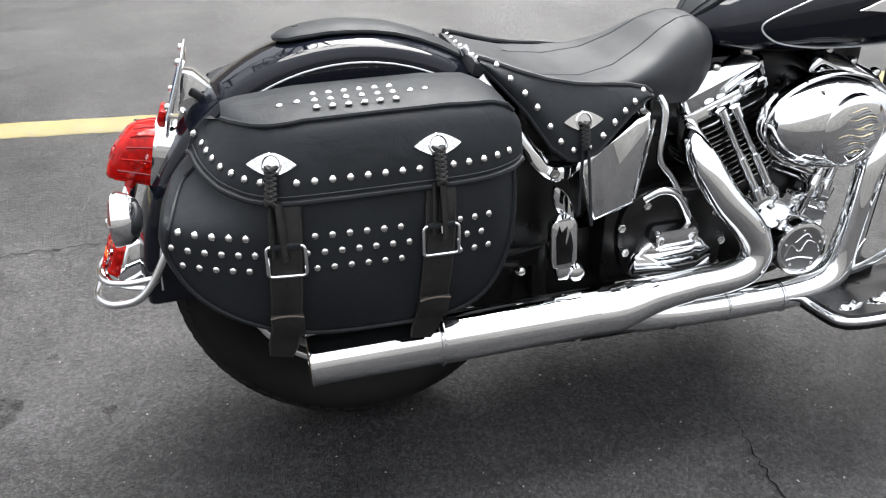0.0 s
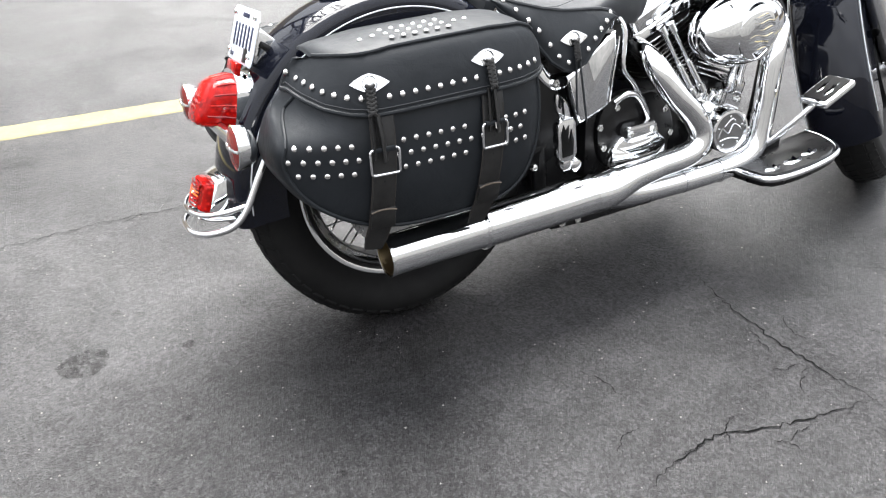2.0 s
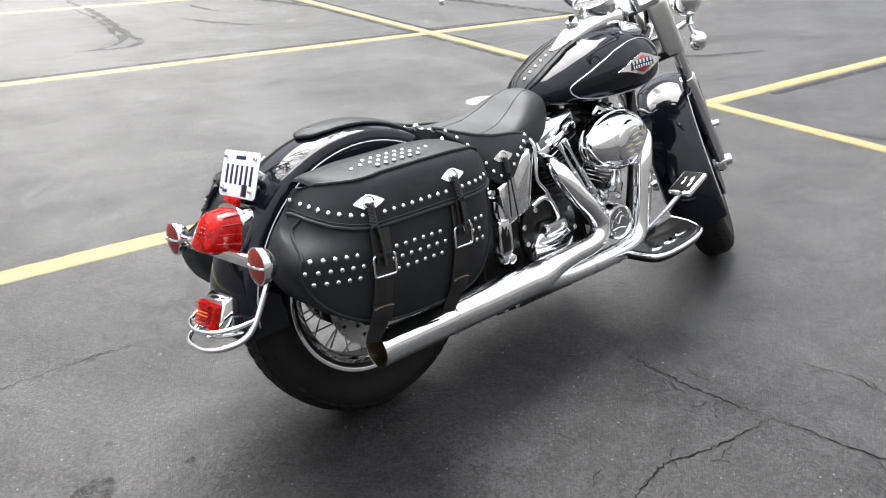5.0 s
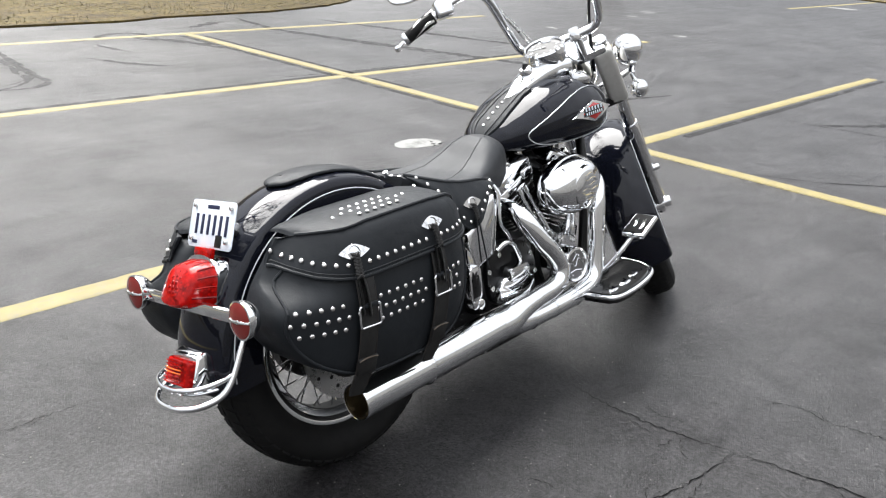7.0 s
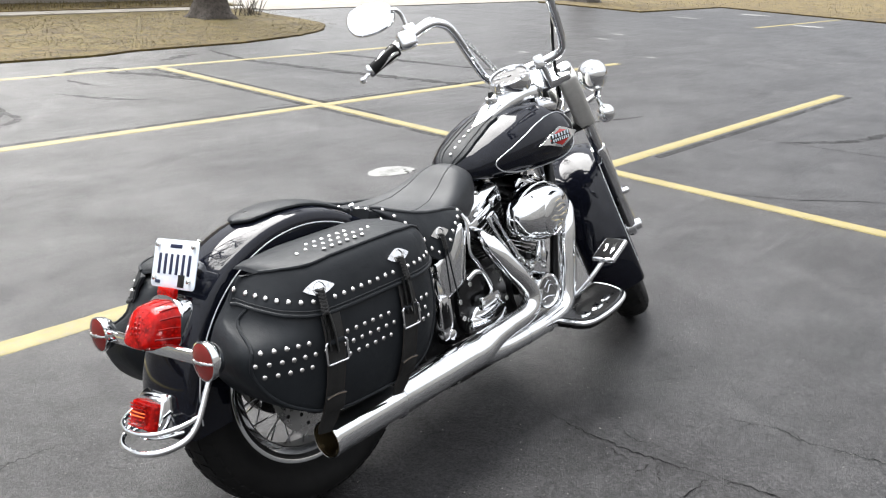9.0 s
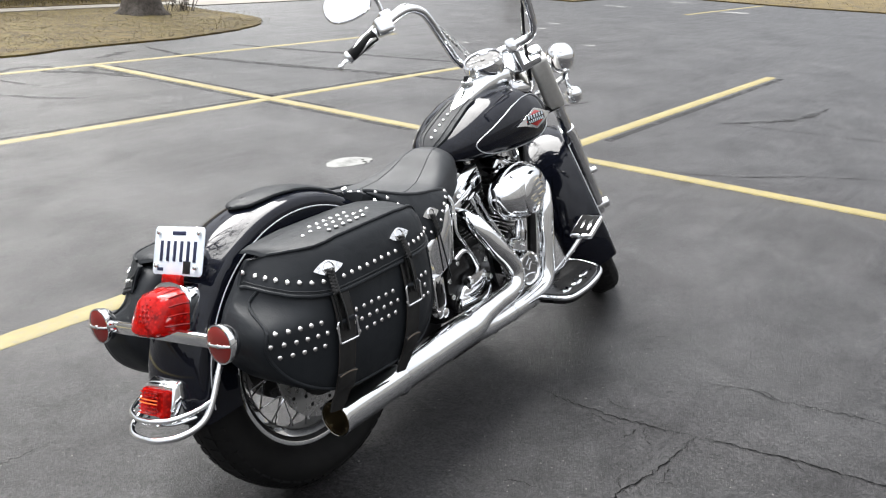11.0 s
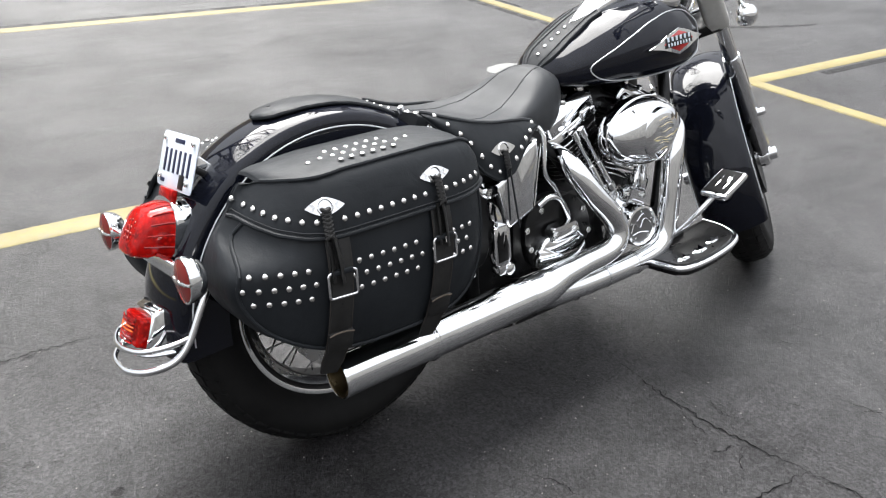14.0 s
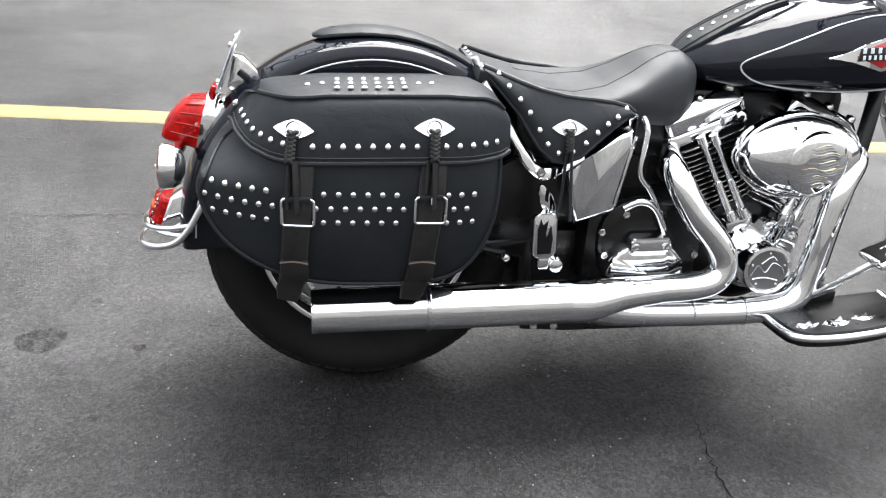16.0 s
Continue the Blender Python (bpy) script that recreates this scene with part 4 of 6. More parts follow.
    part("bag_bracket", tube(spline([at(0.12, 0.11, 0.36), at(0.2, 0.13, 0.335), at(0.255, 0.17, 0.318)], 4), 0.006, 8), BLACK, bag)
    return bag


for s in (-1, 1):
    BODY[0] = SET if s < 0 else Matrix.Translation((-0.02, 0.035, -0.024)) @ FLIP @ SET @ FLIP
    saddlebag(s)
BODY[0] = Matrix.Translation((0.009, -0.012, 0.013)) @ SET

# ---- seat ----
SX = [0.185, 0.205, 0.25, 0.31, 0.38, 0.45, 0.505, 0.55, 0.588, 0.618, 0.640, 0.654]
STOP = [0.662, 0.658, 0.643, 0.626, 0.620, 0.630, 0.654, 0.680, 0.694, 0.694, 0.684, 0.662]
SWID = [0.108, 0.124, 0.134, 0.15, 0.154, 0.145, 0.13, 0.117, 0.105, 0.094, 0.08, 0.05]
SLOW = [0.653, 0.648, 0.635, 0.621, 0.614, 0.606, 0.592, 0.580, 0.576, 0.590, 0.612, 0.645]


def seat_at(x, u, lift=0.0):
    zt, w, zl = along(SX, STOP, x), along(SX, SWID, x), along(SX, SLOW, x)
    a = abs(u)
    y = w * math.sin(a * math.pi / 2) ** 0.9
    dip = 0.006 * math.cos(min(1, a * 1.6) * math.pi / 2) * along([0.40, 0.56], [1, 0], x)
    z = zl + (zt - zl) * (max(0.0, math.cos(a * math.pi / 2)) ** 0.55) - dip
    return Vector((x, math.copysign(y, u), z + lift))


us = [i / 14 for i in range(-14, 15)]
sx = list(np.interp(np.linspace(0, 11, 45), range(12), SX))
bm = bmesh.new()
loft(bm, [[seat_at(x, u) for u in us] + [Vector((x, seat_at(x, 1).y * 0.9, seat_at(x, 1).z - 0.02)), Vector((x, seat_at(x, -1).y * 0.9, seat_at(x, -1).z - 0.02))] for x in sx])
seat = part("seat", bm, VINYL, bike, "black leather solo saddle with studded side skirts", 50)
for u in (-0.3, 0.3):
    part("seat_seam", tube([seat_at(x, u * along([0.26, 0.4, 0.635], [1.25, 1.1, 0.55], x), -0.0004) for x in np.linspace(0.30, 0.62, 26)], 0.0018, 6), VINYL, seat)
KX = [0.192, 0.206, 0.226, 0.258, 0.293, 0.32, 0.34, 0.37, 0.40, 0.44, 0.475, 0.49]
KTOP = [0.660, 0.657, 0.650, 0.640, 0.630, 0.625, 0.621, 0.618, 0.616, 0.611, 0.602, 0.592]
KLOW = [0.652, 0.640, 0.619, 0.584, 0.532, 0.513, 0.511, 0.520, 0.541, 0.568, 0.586, 0.589]


def skirt_at(x, v, s, lift=0.0):
    zt, zl = along(KX, KTOP, x), along(KX, KLOW, x)
    yt = along([0.165, 0.2, 0.25, 0.31, 0.38, 0.45, 0.49], [0.088, 0.105, 0.134, 0.150, 0.155, 0.148, 0.140], x)
    z = zt + (zl - zt) * v
    y = yt + 0.42 * (zt - z) + 0.010 * math.sin(math.pi * min(1, v))
    return Vector((x, s * (y + lift), z))


for s in (-1, 1):
    bm = bmesh.new()
    kx = list(np.interp(np.linspace(0, 11, 34), range(12), KX))
    vs = [i / 8 for i in range(9)]
    loft(bm, [[skirt_at(x, v, s, 0.004) for v in vs] + [skirt_at(x, v, s, -0.006) for v in vs[::-1]] for x in kx])
    skirt = part("seat_skirt", bm, LEATHER, seat, "studded leather seat skirt", 50)
    part("seat_welt", tube([skirt_at(x, 0.0, s, 0.001) + Vector((0, 0, 0.002)) for x in kx], 0.0046, 8), VINYL, seat)
    part("skirt_binding", tube([skirt_at(x, 1.0, s, 0.001) for x in kx], 0.0042, 8), LEATHER, seat)
    curve = spline([Vector((x, along(KX, KLOW, x), 0)) for x in KX], 6)
    last = None
    for k in range(1, len(curve) - 1):
        d = (curve[k + 1] - curve[k - 1]).normalized()
        q = curve[k] + Vector((-d.y, d.x, 0)) * 0.017
        zt, zl = along(KX, KTOP, q.x), along(KX, KLOW, q.x)
        v = (zt - q.y) / max(0.01, zt - zl)
        if not 0.02 < v < 1 or (last is not None and (q - last).length < 0.0235):
            continue
        last = q
        stud(seat, skirt_at(q.x, v, s, 0.0045), Vector((0, s, 0.38)))
    p = skirt_at(0.345, 0.45, s, 0.006)
    cm = frame_to(p, Vector((0, s, 0.28)))
    eye = []
    for i in range(40):
        q = -1 + 2 * (i % 20) / 20 if i < 20 else 1 - 2 * (i % 20) / 20
        eye.append(Vector((0.035 * q, (-1 if i < 20 else 1) * 0.0158 * (1 - abs(q) ** 1.55), 0)))
    part("concho", slab(eye, 0.003, cm, 0.001), CHROME, seat, "almond-shaped chrome concho")
    part("concho_ring", lathe([(0.0145, 0.002), (0.0145, 0.0045), (0.0125, 0.0052), (0.011, 0.0035)], cm, 24), CHROME, seat)
    for i in range(6):
        z = -0.003 - 0.0066 * i
        for w in (-1, 1):
            part("braid_strand", tube(spline([cm @ Vector((w * 0.0062, z, 0.007)), cm @ Vector((0, z - 0.004, 0.011)), cm @ Vector((-w * 0.0055, z - 0.009, 0.007))], 3), 0.0034, 7), STRAP, seat)
    for w, ln in ((-0.004, 0.11), (0.005, 0.13)):
        part("thong", tube(spline([cm @ Vector((w + 0.3 * w * i, -0.04 - ln * i / 5, 0.006 - 0.003 * i)) for i in range(6)], 3), 0.0055, 7, None, True, 0.4), LEATHER, seat)
for y in (-0.072, -0.048, 0.012, 0.036, 0.06, 0.082):
    p = seat_at(0.196, math.copysign((2 / math.pi) * math.asin(min(1, abs(y) / 0.1) ** 1.1), y))
    stud(seat, p, Vector((-0.5, y * 4, 1)))
snap = lathe([(0.008, -0.014), (0.0085, -0.002), (0.007, 0.003), (0, 0.005)], frame_to((0.186, -0.045, 0.664), (-0.5, 0, 1), (0, 1, 0)), 16)
part("seat_knob", snap, CHROME, seat, "chrome seat thumb screw")

# ---- fuel tank with dash console ----
BODY[0] = Matrix.Translation((-0.004, -0.004, 0.007)) @ SET
TX = [0.632, 0.645, 0.675, 0.725, 0.79, 0.86, 0.93, 1.0, 1.06, 1.11, 1.15, 1.17, 1.178]
TTOP = [0.680, 0.700, 0.724, 0.752, 0.785, 0.812, 0.830, 0.838, 0.834, 0.818, 0.788, 0.757, 0.72]
TLOW = [0.660, 0.648, 0.640, 0.634, 0.630, 0.628, 0.628, 0.630, 0.634, 0.642, 0.658, 0.675, 0.70]
TWID = [0.03, 0.055, 0.088, 0.118, 0.145, 0.162, 0.170, 0.172, 0.166, 0.150, 0.118, 0.08, 0.03]


def tank_at(x, a, lift=0.0):
    """a: 0 at the top, rising to pi at the bottom, positive on the bike's right."""
    zt, zl, w = along(TX, TTOP, x), along(TX, TLOW, x), along(TX, TWID, x) + lift
    zm = zl + (zt - zl) * 0.42
    c, s_ = math.cos(a), math.sin(a)
    y = w * math.copysign(abs(s_) ** 0.82, s_)
    if c >= 0:
        z = zm + (zt - zm + lift) * c ** 0.95
    else:
        z = zm - (zm - zl + lift) * abs(c) ** 0.62
    return Vector((x, -y, z))


bm = bmesh.new()
loft(bm, [[tank_at(x, 2 * math.pi * i / 48) for i in range(48)] for x in np.interp(np.linspace(0, 12, 60), range(13), TX)])
tank = part("fuel_tank", bm, PAINT, bike, "glossy black fuel tank with silver pinstripe", 60)


def tank_side(x, z, s, lift=0.001):
    """The tank's skin at a height on one side."""
    lo, hi = 0.0, math.pi
    for _ in range(24):
        a = (lo + hi) / 2
        if tank_at(x, a).z > z:
            lo = a
        else:
            hi = a
    p = tank_at(x, a, lift)
    return Vector((p.x, -s * p.y if s > 0 else p.y, p.z))


for s in (-1, 1):
    loop = closed_spline([Vector((x, z, 0)) for x, z in ((0.735, 0.672), (0.725, 0.69), (0.75, 0.708), (0.82, 0.742), (0.90, 0.775), (0.98, 0.795), (1.05, 0.795), (1.1, 0.77), (1.125, 0.73), (1.11, 0.69), (1.05, 0.662), (0.95, 0.650), (0.85, 0.650), (0.77, 0.658))], 5)
    part("pinstripe", ring_tube([tank_side(q.x, q.y, s) for q in loop], 0.0016, 6), STRIPE, tank)
    # badge: winged shield in silver, black and red
    c, n = tank_side(0.985, 0.728, s, 0.003), Vector((-0.05, s, 0.17))
    bmx = frame_to(c, n) @ pose(0, 0, 0, 0, 0, 4 if s < 0 else -4)
    k = -1 if s < 0 else 1
    wing = [(-0.115, -0.004), (-0.06, 0.008), (-0.035, 0.020), (0.005, 0.032), (0.04, 0.022), (0.065, 0.010), (0.095, 0.002), (0.065, -0.010), (0.035, -0.022), (0.0, -0.032), (-0.035, -0.020), (-0.06, -0.011)]
    inner = [(-0.055, -0.002), (-0.028, 0.014), (0.004, 0.025), (0.034, 0.016), (0.056, 0.001), (0.034, -0.014), (0.0, -0.025), (-0.028, -0.013)]
    badge = part("tank_badge", slab([(x if s < 0 else -x, y) for x, y in wing][::1 if s < 0 else -1], 0.004, bmx, 0.0012), CHROME, tank, "silver and red winged tank badge")
    part("badge_field", slab([(x if s < 0 else -x, y) for x, y in inner][::1 if s < 0 else -1], 0.0022, bmx @ Matrix.Translation((0, 0, 0.0028)), 0.0006), BADGE_RED, badge)
    part("badge_band", slab([(-0.052, -0.012), (-0.046, 0.012), (0.046, 0.014), (0.052, -0.010)], 0.002, bmx @ Matrix.Translation((0, 0.001, 0.0042)), 0.0005), BLACK, badge)
    for y, n, h in ((0.0075, 6, 0.0105), (-0.0055, 8, 0.0085)):
        for i in range(n):
            part("badge_bar", box((0, 0, 0), (0.046 / n, h, 0.0014), 0.0003, bmx @ Matrix.Translation((-0.040 + 0.08 * i / (n - 1), y + 0.001, 0.0058))), WHITE, badge)


def top_z(x):
    return along(TX, TTOP, x)


# studded leather strip down the tank's middle
def strip_at(x, u):
    return tank_at(x, -u * along([0.66, 0.72, 0.8], [0.55, 0.36, 0.24], x), 0.0045)


bm = bmesh.new()
loft(bm, [[strip_at(x, u) for u in np.linspace(-1, 1, 11)] + [strip_at(x, u) - Vector((0, 0, 0.006)) for u in np.linspace(1, -1, 11)] for x in np.linspace(0.640, 0.84, 18)])
apron = part("tank_strip", bm, LEATHER, tank, "studded leather strip along the tank")
for u in (-0.96, 0.96, -0.55, 0.55):
    part("strip_welt", tube([strip_at(x, u) + Vector((0, 0, 0.001)) for x in np.linspace(0.640, 0.84, 18)], 0.002, 6), VINYL, apron)
for i in range(7):
    x = 0.664 + 0.0235 * i
    stud(apron, strip_at(x, 0) + Vector((0, 0, 0.0005)), Vector((-0.5, 0, 1)))


# chrome console: a teardrop that carries the speedometer
def console_ring(x):
    w = along([0.775, 0.80, 0.86, 0.92, 0.98, 1.05, 1.1, 1.125], [0.006, 0.02, 0.037, 0.048, 0.062, 0.064, 0.05, 0.03], x)
    zt = along([0.775, 0.80, 0.86, 0.92, 0.98, 1.05, 1.1, 1.125], [0.782, 0.796, 0.835, 0.864, 0.888, 0.896, 0.885, 0.858], x)
    zb = top_z(x) - 0.02
    return [Vector((x, w * math.copysign(abs(math.cos(a)) ** 0.7, math.cos(a)) * (1.0 if math.sin(a) < 0.2 else 1.0), zb + (zt - zb) * (0.5 + 0.5 * math.copysign(abs(math.sin(a)) ** 0.8, math.sin(a))))) for a in (2 * math.pi * i / 28 for i in range(28))]


bm = bmesh.new()
loft(bm, [console_ring(x) for x in np.linspace(0.775, 1.125, 30)])
dash = part("dash_console", bm, CHROME, tank, "chrome dash console", 50)
DM = frame_to((0.988, 0, 0.902), (-0.46, 0, 1), (1, 0, 0))
part("speedometer", lathe([(0.05, -0.05), (0.066, -0.02), (0.068, 0.0), (0.067, 0.014), (0.062, 0.019), (0.058, 0.016), (0.057, 0.008)], DM, 40), CHROME, dash, "round chrome-rimmed speedometer")
part("dial", lathe([(0.0575, 0.009), (0.056, 0.0125), (0.03, 0.0125), (0, 0.0126)], DM, 40), DIAL, dash, "dark dial face")
for i in range(9):
    a = radians(-220 + 32.5 * i)
    part("dial_mark", box((0, 0, 0), (0.011, 0.003, 0.0008), 0, DM @ pose(0, 0, 0.0132, 0, 0, math.degrees(a)) @ Matrix.Translation((0.044, 0, 0))), WHITE, dash)
part("needle", box((0, 0, 0), (0.04, 0.002, 0.001), 0, DM @ pose(0, 0, 0.0145, 0, 0, -150) @ Matrix.Translation((0.018, 0, 0))), WHITE, dash)
part("dial_hub", lathe([(0.008, 0.010), (0.007, 0.015), (0, 0.0155)], DM, 16), BLACK, dash)
part("ignition_switch", lathe([(0.021, -0.006), (0.021, 0.006), (0.017, 0.014), (0.008, 0.016), (0, 0.016)], frame_to((0.885, 0, 0.849), (-0.45, 0, 1), (1, 0, 0)), 24), CHROME, dash)
part("ignition_key", box((0.88, 0, 0.868), (0.022, 0.006, 0.014), 0.002), BLACK, dash)
for s in (-1, 1):
    gm = frame_to((1.035, s * 0.098, 0.823), (0.1, s * 0.35, 1), (1, 0, 0))
    part("fuel_cap", lathe([(0.036, -0.008), (0.036, 0.006), (0.033, 0.012), (0.02, 0.016), (0, 0.017)], gm, 32), CHROME, tank, "chrome fuel cap")

# ---- frame and running gear, black ----
SET = Matrix.Translation((-0.003, 0.004, 0.012)) @ SET
BODY[0] = SET
frame_bars = part("frame", tube(spline([(1.12, -0.03, 0.72), (1.06, -0.10, 0.5), (1.01, -0.12, 0.25), (0.95, -0.125, 0.165), (0.6, -0.125, 0.155), (0.36, -0.125, 0.17), (0.33, -0.12, 0.32), (0.36, -0.1, 0.48), (0.45, -0.06, 0.555)], 6), 0.0165, 12, tube(spline([(1.12, 0.03, 0.72), (1.06, 0.10, 0.5), (1.01, 0.12, 0.25), (0.95, 0.125, 0.165), (0.6, 0.125, 0.155), (0.36, 0.125, 0.17), (0.33, 0.12, 0.32), (0.36, 0.1, 0.48), (0.45, 0.06, 0.555)], 6), 0.0165, 12)), BLACK, bike, "black tubular steel frame")
part("backbone", tube([(0.45, 0, 0.55), (0.70, 0, 0.60), (1.12, 0, 0.74)], 0.026, 14), BLACK, frame_bars)
for s in (-1, 1):
    part("swing_arm", tube(spline([(0.36, s * 0.115, 0.33), (0.2, s * 0.12, 0.31), (0.0, s * 0.122, 0.325)], 4), 0.02, 12), BLACK, bike)
    part("axle_nut", lathe([(0.018, 0), (0.018, 0.012), (0.012, 0.02), (0, 0.021)], frame_to((0.005, s * 0.135, 0.328), (0, s, 0)), 6), CHROME, bike)
    # fender strut: bright bracket running down to a bolted corner
    bm = bmesh.new()
    rows = []
    for p, w in zip(spline([(0.195, s * 0.158, 0.640), (0.225, s * 0.184, 0.598), (0.262, s * 0.194, 0.545), (0.300, s * 0.196, 0.498), (0.330, s * 0.196, 0.490), (0.365, s * 0.190, 0.502), (0.40, s * 0.18, 0.518)], 4), [0.010] * 10 + [0.014] * 4 + [0.016] * 4 + [0.011] * 7):
        d = Vector((0.6, 0, -0.8)) if p.x < 0.30 else Vector((0.95, 0, 0.3)) if p.x > 0.33 else Vector((1, 0, -0.2))
        w2 = Vector((-d.z, 0, d.x)) * (1 if d.x > 0 else -1)
        out_ = Vector((0, s, 0))
        rows.append([p + w2 * w - out_ * 0.006, p + w2 * w * 0.9 - out_ * 0.001, p + w2 * w * 0.2 + out_ * 0.007, p - w2 * w * 0.7 + out_ * 0.009, p - w2 * w + out_ * 0.006, p - w2 * w - out_ * 0.004])
    loft(bm, rows)
    st = part("fender_strut", bm, CHROME, bike, "chrome fender strut")
    bolt(st, (0.312, s * 0.203, 0.490), (0, s, 0), None, 1.15)
part("battery_box", box((0.36, 0, 0.47), (0.17, 0.24, 0.23), 0.02), BLACK, bike)
part("primary_cover", slab(closed_spline([Vector(q) for q in ((0.40, 0.28, 0), (0.44, 0.37, 0), (0.6, 0.40, 0), (0.85, 0.41, 0), (0.97, 0.35, 0), (0.98, 0.24, 0), (0.88, 0.17, 0), (0.6, 0.17, 0), (0.44, 0.19, 0))], 4), 0.08, side(0.17), 0.015), BLACK, bike, "black primary drive cover")
# added black filler boxes: keep the inside dark, no ground through the gaps
part("under_seat_filler", box((0.50, 0.01, 0.525), (0.30, 0.18, 0.09), 0.02), BLACK, bike)
part("mid_filler", box((0.46, 0.03, 0.42), (0.30, 0.16, 0.26), 0.02), BLACK, bike)
part("rear_engine_filler", box((0.66, 0.05, 0.48), (0.14, 0.12, 0.26), 0.02), BLACK, bike)
part("low_filler", box((0.38, 0.02, 0.24), (0.28, 0.22, 0.18), 0.02), BLACK, bike)
part("wheel_gap_filler", box((0.285, 0, 0.36), (0.08, 0.2, 0.24), 0.02), BLACK, bike)
part("side_cover", slab(closed_spline([Vector(q) for q in ((0.22, 0.44, 0), (0.23, 0.33, 0), (0.30, 0.29, 0), (0.37, 0.31, 0), (0.37, 0.46, 0), (0.30, 0.50, 0))], 4), 0.02, side(-0.115), 0.006), BLACK, bike)
part("lower_rail", slab([(0.31, 0.160), (0.30, 0.182), (0.62, 0.182), (0.95, 0.178), (0.95, 0.160), (0.62, 0.158), (0.40, 0.156)], 0.02, side(-0.185), 0.004), BLACK, bike)
for x in (0.335, 0.378):
    bolt(bike, (x, -0.206, 0.169), RIGHT, None, 1.05)
part("brake_line", tube(spline([(0.16, -0.14, 0.37), (0.19, -0.16, 0.345), (0.22, -0.17, 0.325), (0.265, -0.18, 0.318)], 5), 0.0075, 8), BLACK, bike)
bolt(bike, (0.262, -0.198, 0.317), RIGHT, DOME, 1.0)

# passenger foot peg, folded up
BODY[0] = Matrix.Translation((-0.002, 0, -0.008)) @ SET
pg = part("passenger_peg", slab(rounded(0.046, 0.092, 0.012), 0.020, side(-0.212) @ Matrix.Translation((0.329, 0.381, 0)) @ pose(0, 0, 0, 0, 0, 4), 0.004), CHROME, bike, "folded chrome passenger foot peg with black insert")
flame = [(-0.016, -0.048), (0.014, -0.048), (0.017, -0.005), (0.012, 0.03), (0.008, 0.005), (0.003, -0.01), (0.001, 0.012), (0.006, 0.044), (-0.006, 0.03), (-0.01, 0.05), (-0.017, 0.02)]
part("peg_insert", slab([(x * 0.92, y * 0.74) for x, y in flame], 0.002, side(-0.2322) @ Matrix.Translation((0.329, 0.381, 0)) @ pose(0, 0, 0, 0, 0, 4), 0.0005), BLACK, pg)
part("peg_arm", slab(closed_spline([Vector(q) for q in ((0.318, 0.475, 0), (0.345, 0.45, 0), (0.358, 0.39, 0), (0.36, 0.33, 0), (0.345, 0.305, 0), (0.33, 0.33, 0), (0.335, 0.40, 0), (0.315, 0.45, 0))], 4), 0.012, side(-0.196), 0.003), CHROME, pg)
part("peg_clevis", box((0.336, -0.21, 0.322), (0.022, 0.03, 0.026), 0.004), CHROME, pg)
part("peg_bolt", lathe([(0.017, 0), (0.017, 0.012), (0.013, 0.02), (0.006, 0.023), (0, 0.023)], frame_to((0.364, -0.20, 0.314), RIGHT), 20), CHROME, pg)

# oil tank: wrapped chrome cover below the seat's skirt
BODY[0] = SET @ Matrix.Translation((-0.02, 0, 0.006))
oil = part("oil_tank", slab([(0.395, 0.475), (0.435, 0.500), (0.492, 0.548), (0.526, 0.556), (0.534, 0.51), (0.514, 0.390), (0.428, 0.362)], 0.06, side(-0.105), 0.012, None, 3), CHROME, bike, "chrome oil tank cover")
part("oil_filler", lathe([(0.024, -0.05), (0.024, 0.0), (0.026, 0.004), (0.026, 0.014), (0.018, 0.02), (0, 0.021)], frame_to((0.528, -0.115, 0.575), (-0.1, -0.3, 1), (1, 0, 0)), 24), CHROME, oil)
part("oil_seam", tube([(0.530, -0.166, 0.545), (0.508, -0.167, 0.405)], 0.003, 8), CHROME, oil)
part("oil_line", tube(spline([(0.548, -0.125, 0.585), (0.562, -0.145, 0.55), (0.556, -0.155, 0.47), (0.585, -0.158, 0.43), (0.62, -0.16, 0.37), (0.655, -0.16, 0.30)], 6), 0.0062, 10), CHROME, oil)
part("shift_line", tube(spline([(0.535, -0.155, 0.395), (0.565, -0.165, 0.412), (0.60, -0.168, 0.395), (0.64, -0.168, 0.32), (0.655, -0.166, 0.285)], 6), 0.0078, 10), CHROME, oil)
part("line_clip", box((0.632, -0.17, 0.345), (0.03, 0.012, 0.012), 0.003, pose(0, 0, 0, 0, 55, 0)), BLACK, oil)
BODY[0] = SET

# ---- gearbox and clutch cover, black with bright hardware ----
gear = part("gearbox", box((0.58, -0.03, 0.315), (0.27, 0.22, 0.19), 0.025), BLACK, bike, "black gearbox with chrome side cover")
part("clutch_cover", slab(closed_spline([Vector(q) for q in ((0.47, 0.34, 0), (0.50, 0.405, 0), (0.60, 0.415, 0), (0.68, 0.37, 0), (0.70, 0.29, 0), (0.62, 0.24, 0), (0.50, 0.25, 0))], 4), 0.03, side(-0.125), 0.008), BLACK, gear)
part("gear_cover", slab(closed_spline([Vector(q) for q in ((0.50, 0.255, 0), (0.50, 0.30, 0), (0.53, 0.325, 0), (0.61, 0.33, 0), (0.65, 0.30, 0), (0.65, 0.255, 0))], 4), 0.03, side(-0.15), 0.010, None, 3), CHROME, gear)
part("gear_cap", slab(rounded(0.085, 0.038, 0.008), 0.028, side(-0.165) @ Matrix.Translation((0.570, 0.333, 0)) @ pose(0, 0, 0, 0, 0, 2), 0.005), CHROME, gear)
for x, z in ((0.537, 0.333), (0.604, 0.335)):
    bolt(gear, (x, -0.193, z), RIGHT, None, 0.9)
